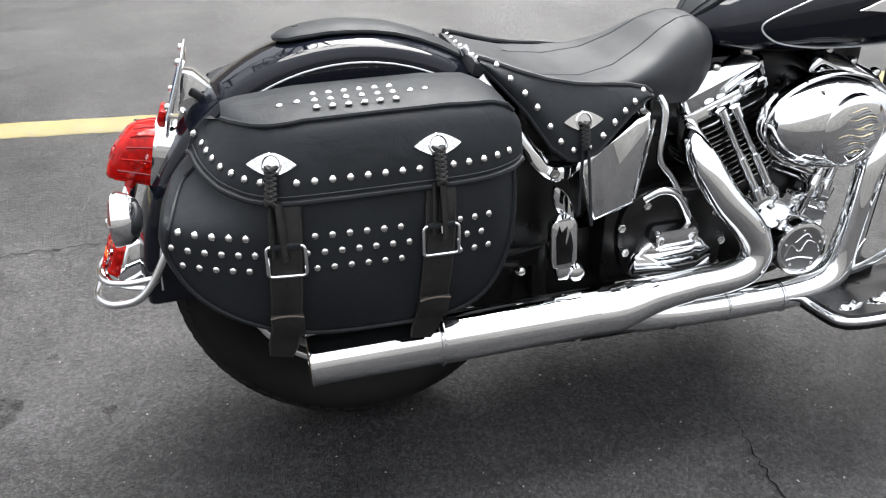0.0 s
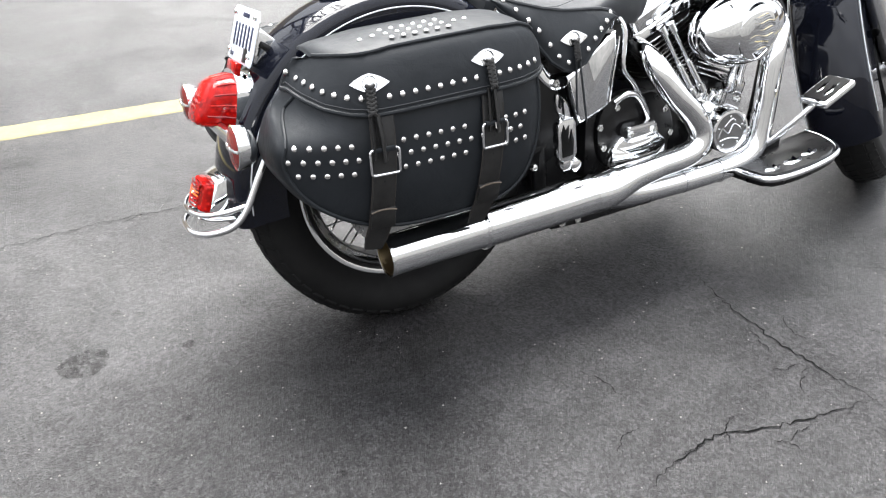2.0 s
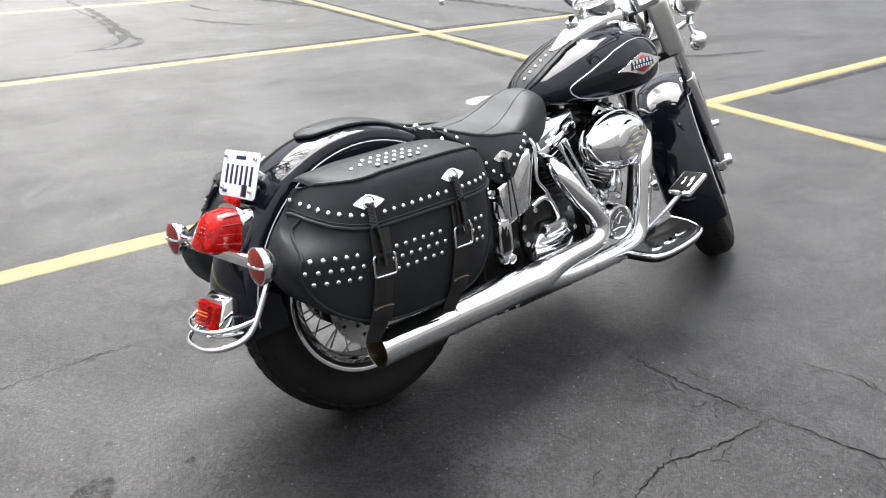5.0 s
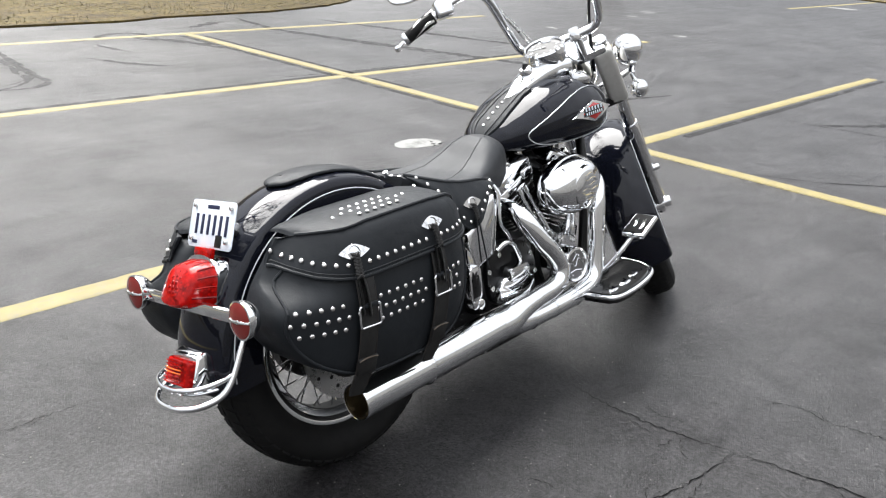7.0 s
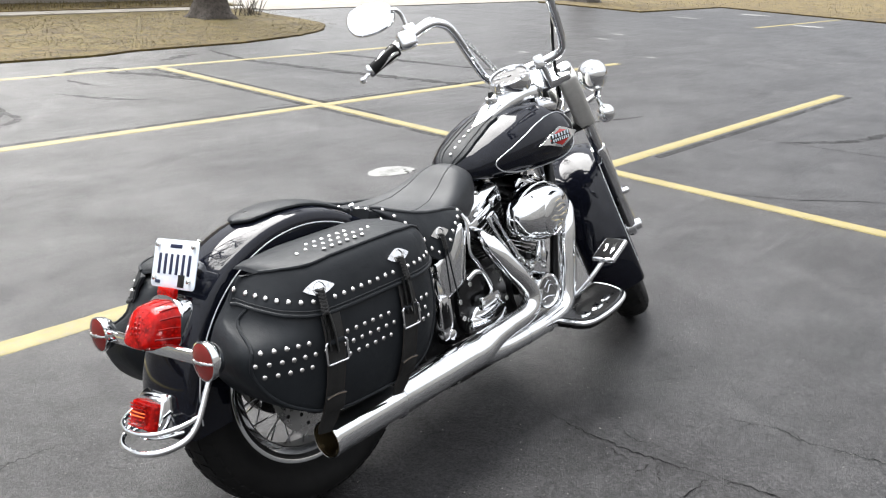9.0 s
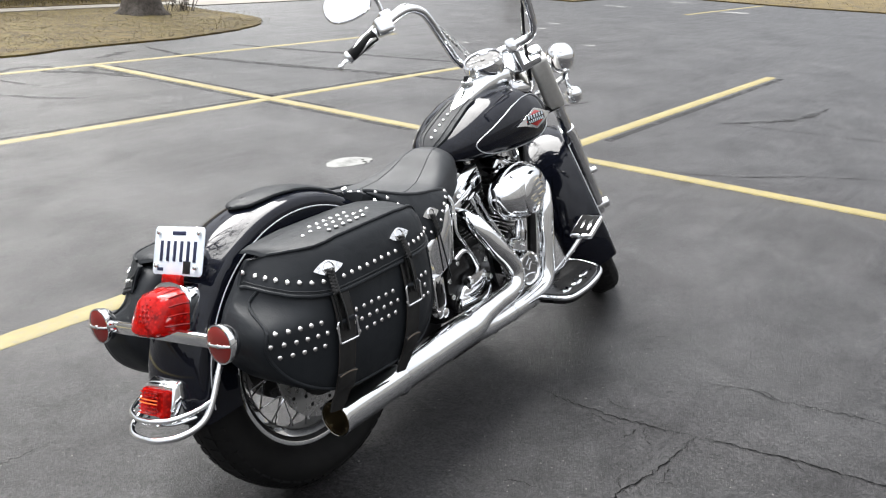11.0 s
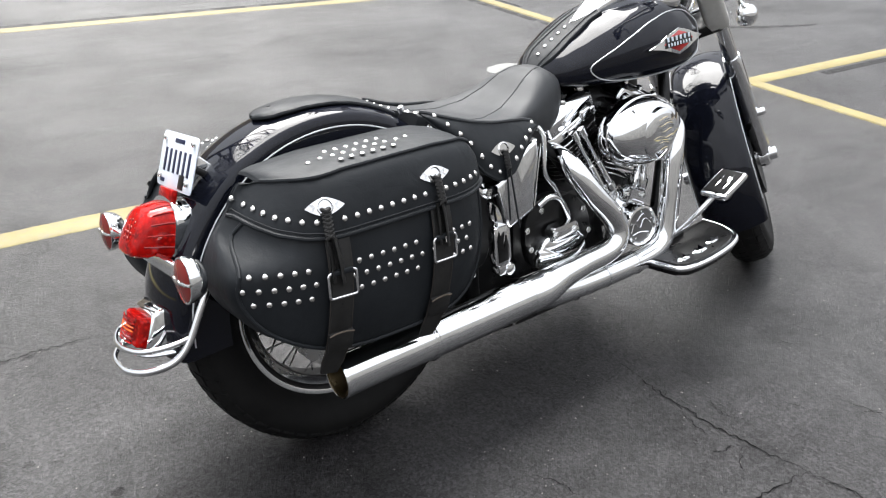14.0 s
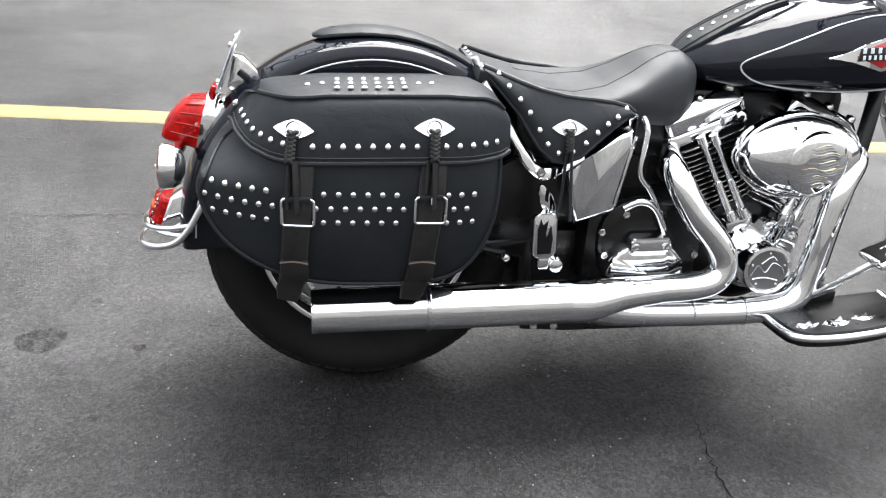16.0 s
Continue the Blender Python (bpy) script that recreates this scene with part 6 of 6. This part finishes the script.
half = [(0.0, 0.0, 1.145), (0.0, 0.075, 1.145), (0.0, 0.112, 1.153), (-0.006, 0.133, 1.185), (-0.03, 0.143, 1.28), (-0.058, 0.152, 1.395), (-0.072, 0.166, 1.442), (-0.09, 0.198, 1.468), (-0.12, 0.25, 1.474), (-0.16, 0.32, 1.471), (-0.2, 0.395, 1.466)]
bars = bpart("handlebar", tube(spline([hb(f, -l, h) for f, l, h in half[:0:-1]] + [hb(f, l, h) for f, l, h in half], 6), 0.0135, 14), CHROME, bike, "tall chrome handlebar")
for s in (-1, 1):
    bpart("riser", tube([neck(0, s * 0.045, 1.06), hb(0, s * 0.045, 1.145)], [0.019, 0.018], 16), CHROME, bars)
    bpart("riser_clamp", box(hb(0, s * 0.045, 1.147), (0.045, 0.035, 0.045), 0.008), CHROME, bars)
    g0, g1 = hb(-0.155, s * 0.305, 1.472), hb(-0.203, s * 0.40, 1.466)
    gd = (g1 - g0)
    grip = bpart("grip", tube([g0, g0 + gd * 0.06, g0 + gd * 0.1, g1 - gd * 0.1, g1], [0.019, 0.0195, 0.0175, 0.0175, 0.0185], 18), RUBBER, bars, "black grip with chrome flames")
    for k in range(4):
        a0 = 2 * math.pi * k / 4
        w = gd.normalized().orthogonal().normalized()
        w2 = gd.normalized().cross(w)
        pts = [g0 + gd * t + 0.0178 * (w * math.cos(a0 + 0.3 * math.sin(6 * t)) + w2 * math.sin(a0 + 0.3 * math.sin(6 * t))) for t in np.linspace(0.06, 0.72, 8)]
        bpart("grip_flame", tube(pts, [0.006, 0.0058, 0.0052, 0.0046, 0.0038, 0.003, 0.0022, 0.001], 6), CHROME, bars)
    bpart("grip_cap", lathe([(0.019, -0.008), (0.0195, 0.0), (0.016, 0.005), (0, 0.006)], frame_to(g1, gd), 20), CHROME, bars)
    sc = hb(-0.135, s * 0.272, 1.474)
    bpart("switch_housing", box(sc, (0.05, 0.058, 0.052), 0.012, pose(0, 0, 0, 0, 0, s * 25), None, 3), CHROME, bars)
    bpart("lever_perch", box(hb(-0.095, s * 0.262, 1.478), (0.045, 0.04, 0.035), 0.009, pose(0, 0, 0, 0, 0, s * 25), None, 3), CHROME, bars)
    bpart("lever", tube(spline([hb(-0.075, s * 0.272, 1.474), hb(-0.095, s * 0.32, 1.462), hb(-0.14, s * 0.39, 1.446), hb(-0.17, s * 0.44, 1.436)], 5), 0.0068, 10, None, True, 0.6), CHROME, bars)
    bpart("lever_ball", lathe([(0, -0.011), (0.008, -0.008), (0.011, 0), (0.008, 0.008), (0, 0.011)], Matrix.Translation(hb(-0.171, s * 0.442, 1.435)), 14), CHROME, bars)
    bpart("mirror_stem", tube(spline([hb(-0.10, s * 0.262, 1.49), hb(-0.085, s * 0.262, 1.525), hb(-0.085, s * 0.268, 1.548), hb(-0.088, s * 0.284, 1.558)], 5), 0.0068, 10), CHROME, bars)
    mc = hb(-0.09, s * 0.352, 1.563)
    ol = closed_spline([Vector(q) * 1.0 for q in ((-0.078, -0.012, 0), (-0.06, 0.028, 0), (0, 0.046, 0), (0.052, 0.038, 0), (0.07, 0.0, 0), (0.052, -0.036, 0), (0, -0.048, 0), (-0.055, -0.04, 0))], 5)
    mir = frame_to(mc, (-1, -s * 0.25, 0.12))
    if s > 0:
        mir = mir @ Matrix.Diagonal((-1, 1, 1, 1))
    rings = [[mir @ Vector((p.x * k, p.y * k, z)) for p in ol] for k, z in ((0.96, 0.006), (1.0, 0.002), (1.0, -0.006), (0.94, -0.016), (0.75, -0.026), (0.4, -0.032), (0.02, -0.034))]
    bm = bmesh.new()
    loft(bm, rings)
    ms = bpart("mirror", bm, CHROME, bars, "chrome rear-view mirror", 50)
    mirror_glass = slab([(p.x * 0.94, p.y * 0.94) for p in ol], 0.0012, mir @ Matrix.Translation((0, 0, 0.0058)))
    bpart("mirror_glass", mirror_glass, MIRROR, bars)
    bpart("cable", tube(spline([hb(-0.12, s * 0.25, 1.465), hb(-0.06, s * 0.21, 1.445), hb(0.01, s * 0.17, 1.38), hb(0.05, s * 0.125, 1.24), hb(0.05, s * 0.08, 1.1), hb(0.0, s * 0.05, 0.98)], 6), 0.0042, 8), SATIN, bars, "braided control cable")
    bpart("cable", tube(spline([hb(-0.09, s * 0.26, 1.475), hb(-0.03, s * 0.19, 1.45), hb(0.02, s * 0.15, 1.32), hb(0.03, s * 0.10, 1.16), hb(0.0, s * 0.06, 1.0)], 6), 0.005, 8), SATIN if s > 0 else BLACK, bars)
TALL = BODY[0] = Matrix()

# ---- the car park's surface: cracks, stains, marks ----
def jagged(name, pts, width, material, label, seed, z=0.0022, step=0.012, rough=0.0065, group="cracks", category="crack"):
    """A ragged strip lying on the asphalt along pts."""
    rnd = random.Random(seed)
    p = spline([Vector((*q, 0)) for q in pts], 10)
    q = [p[0]]
    for v in p[1:]:
        while (v - q[-1]).length > step:
            q.append(q[-1] + (v - q[-1]).normalized() * step)
    rows = []
    for i, v in enumerate(q):
        d = (q[min(i + 1, len(q) - 1)] - q[max(i - 1, 0)])
        d = d.normalized() if d.length > 0 else Vector((1, 0, 0))
        s = Vector((-d.y, d.x, 0))
        v = v + s * rnd.uniform(-rough, rough)
        w = width * rnd.uniform(0.35, 1.0) * min(1, 0.25 + 3 * min(i, len(q) - 1 - i) / len(q))
        rows.append([v + s * w / 2 + Vector((0, 0, z)), v - s * w / 2 + Vector((0, 0, z))])
    bm = bmesh.new()
    loft(bm, rows, False, False)
    return tagged(place(name, finish(bm), material), label, category, group, "structure")


CL = "thin dark crack running through the asphalt"
jagged("asphalt_crack", [(0.73, -0.22), (0.72, -0.33), (0.725, -0.42), (0.725, -0.50), (0.745, -0.57), (0.755, -0.63), (0.775, -0.70), (0.78, -0.73)], 0.0050, CRACK, CL, 1)
jagged("asphalt_crack", [(0.78, -0.73), (0.80, -0.79), (0.815, -0.85), (0.83, -0.92), (0.85, -1.0), (0.87, -1.15), (0.92, -1.35)], 0.0060, CRACK, CL, 2)
jagged("asphalt_crack", [(0.78, -0.73), (0.70, -0.717), (0.62, -0.71), (0.55, -0.70), (0.48, -0.685), (0.43, -0.665), (0.36, -0.675), (0.30, -0.685), (0.20, -0.72)], 0.0046, CRACK, CL, 3)
jagged("asphalt_crack", [(1.09, -0.58), (1.11, -0.68), (1.145, -0.76), (1.135, -0.84), (1.16, -0.93), (1.19, -1.05), (1.22, -1.25)], 0.0040, CRACK, CL, 4)
jagged("asphalt_crack", [(-0.95, 0.59), (-0.80, 0.60), (-0.65, 0.615), (-0.50, 0.62), (-0.31, 0.61)], 0.0032, CRACK, CL, 5)
jagged("asphalt_crack", [(0.26, -0.40), (0.29, -0.44), (0.30, -0.52)], 0.0024, CRACK, CL, 6)
jagged("asphalt_crack", [(0.82, -0.42), (0.79, -0.5), (0.82, -0.55)], 0.0024, CRACK, CL, 7)
jagged("asphalt_crack", [(0.73, -0.6), (0.68, -0.62), (0.66, -0.67)], 0.0024, CRACK, CL, 8)
jagged("asphalt_crack", [(3.4, 0.7), (3.66, 0.16), (4.03, -0.25), (4.4, -0.9)], 0.0096, CRACK, CL, 9, step=0.08)
jagged("asphalt_crack", [(5.19, 1.09), (5.34, 0.11), (5.5, -0.8)], 0.0096, CRACK, CL, 10, step=0.08)
jagged("asphalt_crack", [(4.35, 4.25), (3.6, 4.22), (2.7, 4.3)], 0.0160, CRACK, CL, 12, step=0.1)
rnd = random.Random(77)
for k, (x, y) in enumerate(((0.70, -0.45), (0.72, -0.58), (0.60, -0.72), (0.50, -0.71), (0.42, -0.69), (0.30, -0.68), (0.80, -0.83), (0.83, -0.95), (1.13, -0.70), (1.14, -0.85), (0.95, -0.55), (1.3, -0.35), (1.22, -0.42), (0.2, -0.62), (0.05, -0.72), (-0.55, 0.60))):
    a = rnd.uniform(0, 6.28)
    pts = [(x, y)]
    for i in range(4):
        a += rnd.uniform(-0.8, 0.8)
        pts.append((pts[-1][0] + 0.02 * math.cos(a), pts[-1][1] + 0.02 * math.sin(a)))
    jagged("asphalt_crack", pts, 0.0026, CRACK, CL, 60 + k, step=0.006, rough=0.003)
ML = "faint dark tyre scuff on the asphalt"
MARKS = (
    ([(1.37, 7.3), (1.39, 6.55), (1.34, 5.99), (1.23, 5.31), (1.13, 5.05), (0.91, 4.84), (0.64, 4.79)], 0.07),
    ([(1.27, 6.84), (1.29, 6.32), (1.26, 5.88), (1.17, 5.34), (1.13, 5.1), (0.91, 4.93)], 0.04),
    ([(1.33, 5.75), (1.26, 5.3), (1.23, 4.93), (1.02, 4.79), (0.72, 4.82)], 0.05),
    ([(2.18, 6.72), (2.39, 6.82), (2.69, 7.07), (2.98, 7.01), (3.03, 6.56)], 0.09),
    ([(2.83, 6.89), (2.89, 6.63), (3.08, 6.44), (3.2, 6.15), (3.26, 5.78)], 0.11),
    ([(4.67, 7.76), (4.55, 6.75), (4.68, 6.2), (4.87, 5.46), (5.2, 4.4), (5.6, 3.0)], 0.15),
    ([(2.3, 6.49), (2.33, 6.12), (2.41, 5.92)], 0.06),
    ([(3.71, 7.24), (4.2, 7.5), (4.37, 7.53)], 0.12),
    ([(1.91, 5.82), (2.17, 5.33), (2.38, 5.13)], 0.07),
    ([(5.6, 7.4), (6.0, 6.0), (6.5, 4.3)], 0.12),
    ([(4.0, 2.6), (4.6, 2.2), (5.3, 2.0)], 0.05),
    ([(5.2, 0.8), (5.8, 0.4), (6.6, 0.3)], 0.06),
)
for k, (pts, w) in enumerate(MARKS):
    jagged("tyre_mark", pts, w * 1.5, SCUFF, ML, 20 + k, 0.0012 + 0.0002 * k, 0.06, 0.012, "tyre marks", "tyre mark")


def blot(name, c, rx, ry, material, label, category, seed, z=0.0016, bits=0):
    rnd = random.Random(seed)
    ph = [rnd.uniform(0, 6.28) for _ in range(4)]
    bm = bmesh.new()
    vs = []
    for i in range(40):
        a = 2 * math.pi * i / 40
        r = 1 + 0.08 * math.sin(2 * a + ph[0]) + 0.06 * math.sin(3 * a + ph[1]) + 0.025 * math.sin(7 * a + ph[2]) + 0.02 * math.sin(11 * a + ph[3])
        vs.append(bm.verts.new((c[0] + rx * r * math.cos(a), c[1] + ry * r * math.sin(a), z)))
    bm.faces.new(vs)
    return tagged(place(name, finish(bm), material), label, category, "", "structure")


blot("asphalt_stain", (-0.70, 0.055), 0.05, 0.045, STAIN, "round rough stain on the asphalt", "stain", 1)
for i, (x, y, r) in enumerate(((-0.615, 0.205, 0.013), (-0.485, 0.03, 0.014), (-0.53, -0.19, 0.012), (-0.05, -0.55, 0.01), (-0.3, -0.45, 0.011), (-0.72, -0.35, 0.013))):
    blot("tar_spot", (x, y), r, r * 0.8, STAIN, "small dark tar spot on the asphalt", "stain", 5 + i)
blot("pale_patch", (2.33, 2.10), 0.16, 0.10, WET, "pale dried patch on the asphalt", "patch", 12)
for i, (x, y, r) in enumerate(((2.40, 2.03, 0.016), (2.425, 2.07, 0.012), (2.38, 2.00, 0.010), (2.44, 2.01, 0.014))):
    blot("tar_spot", (x, y), r, r * 0.7, CRACK, "dark speck of debris on the pale patch", "stain", 50 + i, 0.0034)
for i, (x, y, r, q) in enumerate(((9.3, 4.14, 0.09, 0.06), (8.2, 5.5, 0.1, 0.05), (10.9, 5.9, 0.12, 0.06), (11.9, 6.2, 0.14, 0.07), (17.8, 5.0, 0.3, 0.2), (20.2, 7.2, 0.35, 0.2), (17.2, 7.6, 0.4, 0.1))):
    blot("pale_patch", (x, y), q, r, WET, "pale dried patch on the asphalt", "patch", 30 + i)

# grit: loose chips near the motorcycle
rnd = random.Random(8)
bm = bmesh.new()
for i in range(900):
    x, y = rnd.uniform(-1.1, 2.2), rnd.uniform(-1.15, 1.2)
    r = rnd.uniform(0.0012, 0.0032)
    q = [bm.verts.new((x + r * math.cos(a + i), y + r * math.sin(a + i), 0.0005)) for a in (0, 2.1, 4.2)]
    t = bm.verts.new((x, y, r * rnd.uniform(0.8, 1.4)))
    for k in range(3):
        bm.faces.new((q[k], q[(k + 1) % 3], t))
tagged(place("grit", finish(bm, 20), GRIT), "loose pale grit scattered on the asphalt", "grit", kind="stuff")


# ---- verge, pavement, wall, trees ----
def turf(name, poly, z, label, seed, blades, height):
    bm = bmesh.new()
    f = bm.faces.new([bm.verts.new((x, y, 0.0)) for x, y in poly])
    r = bmesh.ops.extrude_face_region(bm, geom=[f])
    bmesh.ops.translate(bm, vec=(0, 0, z), verts=[v for v in r["geom"] if isinstance(v, bmesh.types.BMVert)])
    tagged(place(name, finish(bm), SOIL), label, "ground", kind="structure")
    rnd = random.Random(seed)
    xs, ys = [p[0] for p in poly], [p[1] for p in poly]
    verts, faces = [], []

    def inside(x, y):
        c = False
        for (x1, y1), (x2, y2) in zip(poly, poly[1:] + poly[:1]):
            if (y1 > y) != (y2 > y) and x < (x2 - x1) * (y - y1) / (y2 - y1) + x1:
                c = not c
        return c
    while len(faces) < blades:
        x, y = rnd.uniform(min(xs), max(xs)), rnd.uniform(min(ys), max(ys))
        if not inside(x, y):
            continue
        if noise.noise(Vector((x * 0.9, y * 0.9, seed))) < rnd.uniform(-0.9, 0.25):
            continue
        a, h = rnd.uniform(0, 6.28), height * rnd.uniform(0.2, 1.0) ** 2
        w, l = rnd.uniform(0.003, 0.006), rnd.uniform(0.02, 0.055)
        k = len(verts)
        verts += [(x - w * math.sin(a), y + w * math.cos(a), z), (x + w * math.sin(a), y - w * math.cos(a), z), (x + l * math.cos(a), y + l * math.sin(a), z + h)]
        faces.append((k, k + 1, k + 2))
    me = bpy.data.meshes.new("blades")
    me.from_pydata(verts, [], faces)
    tagged(place("dry_grass", me, BLADE), "short dry winter grass, straw brown and dull green", "grass", kind="stuff")


_edge = spline([Vector((*q, 0)) for q in ((-14, 7.75), (-6, 7.8), (2.2, 7.88), (4.0, 8.1), (5.4, 8.22), (6.6, 8.55), (7.6, 9.1), (8.2, 9.75), (8.45, 10.5), (8.55, 11.4), (8.7, 12.3), (8.9, 13.0))], 14)
verge = [(p.x + 0.05 * noise.noise(p * 3.1), p.y + 0.06 * noise.noise(p * 2.7 + Vector((4, 1, 2)))) for p in _edge] + [(-14, 13.0)]
turf("verge", verge, 0.022, "dry winter turf island at the car park's edge", 3, 170000, 0.022)
turf("planting_bed", [(-14, 13.6), (9.2, 13.6), (9.0, 15.2), (-14, 15.2)], 0.05, "bare planting bed with dry leaves", 4, 14000, 0.09)
turf("far_verge", [(18.0, 12.4), (17.6, 9.0), (22.2, 9.0), (21.0, 4.4), (20.5, -12), (60, -12), (60, 12.4)], 0.03, "dry turf beyond the car park", 5, 70000, 0.05)


# dead leaves and bark chips strewn over the verge, thicker along its edge
rnd = random.Random(31)
verts, faces = [], []
for i in range(1100):
    p = _edge[rnd.randint(14, len(_edge) - 16)]
    x, y = p.x + rnd.uniform(-0.4, 0.4), p.y + 0.08 + (abs(rnd.gauss(0, 0.09)) if i % 2 else rnd.uniform(0, 2.6))
    a, l, w, h = rnd.uniform(0, 6.28), rnd.uniform(0.008, 0.022), rnd.uniform(0.005, 0.012), rnd.uniform(0.0, 0.008)
    u, v = Vector((math.cos(a), math.sin(a), 0)), Vector((-math.sin(a), math.cos(a), 0))
    c, k = Vector((x, y, 0.034)), len(verts)
    verts += [c - u * l, c + v * w + Vector((0, 0, h)), c + u * l, c - v * w + Vector((0, 0, h * 0.6))]
    faces += [(k, k + 1, k + 2), (k, k + 2, k + 3)]
me = bpy.data.meshes.new("leaves")
me.from_pydata(verts, [], faces)
tagged(place("dead_leaves", me, LITTER), "dead brown leaves and bark chips on the turf", "leaves", kind="stuff")


def paving(name, x0, y0, x1, y1, z, nx, label):
    base = new(name)
    tagged(base, label, "pavement", kind="structure")
    w = (x1 - x0) / nx
    bm = box((0, 0, 0), (w - 0.02, y1 - y0, z), 0.008)
    me = finish(bm)
    for i in range(nx):
        place("slab", me, CONCRETE, base, Matrix.Translation((x0 + w * (i + 0.5), (y0 + y1) / 2, z / 2)))


paving("pavement", -14, 13.0, 9.1, 13.58, 0.04, 17, "pale concrete footpath in slabs")
paving("driveway", 9.15, 12.75, 45, 19.0, 0.02, 12, "wide pale concrete driveway")
wall = new("wall_north")
tagged(wall, "pale plain wall in tall panels behind the bed", "wall", kind="structure")
pw = finish(box((0, 0, 0), (2.32, 0.16, 3.0), 0.01))
for i in range(10):
    place("panel", pw, FENCE, wall, Matrix.Translation((-12.8 + 2.34 * i, 15.35, 1.5)))


def bare_tree(c, radius, height, seed, levels, label):
    """A leafless tree: flared trunk, limbs, branches and twigs."""
    rnd = random.Random(seed)
    t = new("tree")
    t.matrix_basis = Matrix.Translation(c)
    tagged(t, label, "tree")
    trunk = [(0, 0, -0.1), (0.0, 0, 0.05), (0.01, 0.02, 0.35), (0.03, 0.02, 1.0), (0.06, 0.0, height * 0.3)]
    tp = spline(trunk, 6)
    bm = bmesh.new()
    rings = []
    for i, p in enumerate(tp):
        flare = 1 + 0.55 * math.exp(-max(0, p.z) / 0.16)
        ring = []
        for k in range(24):
            a = 2 * math.pi * k / 24
            r = radius * (1 - 0.28 * i / len(tp)) * (1 + (flare - 1) * (0.75 + 0.5 * math.sin(5 * a + 1))) * (1 + 0.03 * math.sin(9 * a + i))
            ring.append(p + Vector((r * math.cos(a), r * math.sin(a), 0)))
        rings.append(ring)
    loft(bm, rings)
    part("trunk", bm, BARK, t)
    limbs, twigs = bmesh.new(), bmesh.new()

    def grow(p, d, r, ln, lv):
        pts, v = [p], d.copy()
        for i in range(4):
            v = (v + Vector((rnd.uniform(-0.25, 0.25), rnd.uniform(-0.25, 0.25), rnd.uniform(-0.06, 0.2)))).normalized()
            pts.append(pts[-1] + v * ln / 4)
        tube(pts, [r * (1 - 0.14 * i) for i in range(5)], 7 if lv > 3 else 4 if lv > 1 else 3, limbs if lv > 2 else twigs)
        if lv == 0:
            return
        for i in range(rnd.randint(3, 4)):
            at = rnd.randint(2, 4)
            side_ = Vector((rnd.uniform(-1, 1), rnd.uniform(-1, 1), rnd.uniform(-0.1, 0.8))).normalized()
            grow(pts[at], (v * 0.75 + side_ * 0.75).normalized(), r * 0.52, ln * rnd.uniform(0.6, 0.78), lv - 1)

    for i in range(5):
        a = 2 * math.pi * i / 5 + rnd.uniform(-0.4, 0.4)
        grow(tp[-1 - (i % 3)], Vector((0.7 * math.cos(a), 0.7 * math.sin(a), 0.8)).normalized(), radius * 0.5, height * 0.26, levels)
    part("limb", limbs, BARK, t)
    part("twig", twigs, BARK, t)
    return t


bare_tree((7.15, 11.55, 0.03), 0.31, 11, 5, 5, "old leafless tree with grey bark on the verge")
bare_tree((19.6, 12.0, 0.03), 0.36, 12, 9, 4, "leafless tree with a thick trunk on the far verge")
bare_tree((-1.4, 10.6, 0.0), 0.30, 18, 14, 5, "tall leafless tree whose branches mirror in the paint")
bare_tree((-6.5, 12.4, 0.0), 0.28, 15, 23, 4, "tall leafless tree beside the car park")
shrub = bmesh.new()
rnd = random.Random(21)
for i in range(26):
    a = rnd.uniform(0, 6.28)
    p = Vector((rnd.uniform(-0.25, 0.25), rnd.uniform(-0.2, 0.2), 0))
    q = p + Vector((rnd.uniform(-0.35, 0.35), rnd.uniform(-0.25, 0.25), rnd.uniform(0.15, 0.6)))
    tube(spline([p, p.lerp(q, 0.5) + Vector((rnd.uniform(-0.06, 0.06), 0, 0.03)), q], 3), [0.007, 0.006, 0.006, 0.005, 0.004, 0.003, 0.002], 5, shrub)
sh = place("shrub", finish(shrub), BARK)
sh.matrix_basis = Matrix.Translation((8.0, 11.7, 0.03))
tagged(sh, "low tangle of bare brown twigs beside the tree", "shrub")

# distance: a ring of far, leafless woods
bm = bmesh.new()
rows = []
for i in range(241):
    a = 2 * math.pi * i / 240
    r = 75
    h = 5.5 + 2.5 * noise.noise(Vector((3 * math.cos(a), 3 * math.sin(a), 0))) + 1.6 * noise.noise(Vector((14 * math.cos(a), 14 * math.sin(a), 2))) + 0.9 * noise.noise(Vector((60 * math.cos(a), 60 * math.sin(a), 5)))
    rows.append([Vector((r * math.cos(a), r * math.sin(a), -0.2)), Vector((r * math.cos(a), r * math.sin(a), h))])
loft(bm, rows, False, False)
tagged(place("backdrop", finish(bm), WOODS), "far grey-brown leafless woods", "backdrop", kind="structure")

# behind the camera: an unseen wall, added to block low southern sky light
back = finish(box((0, 0, 0), (60, 0.4, 4.5), 0.02))
tagged(place("sky_blocker_south", back, BLOCKER, None, Matrix.Translation((2, -9.0, 2.25))), "plain dark grey wall, unseen, added to block low sky light", "wall", kind="structure")
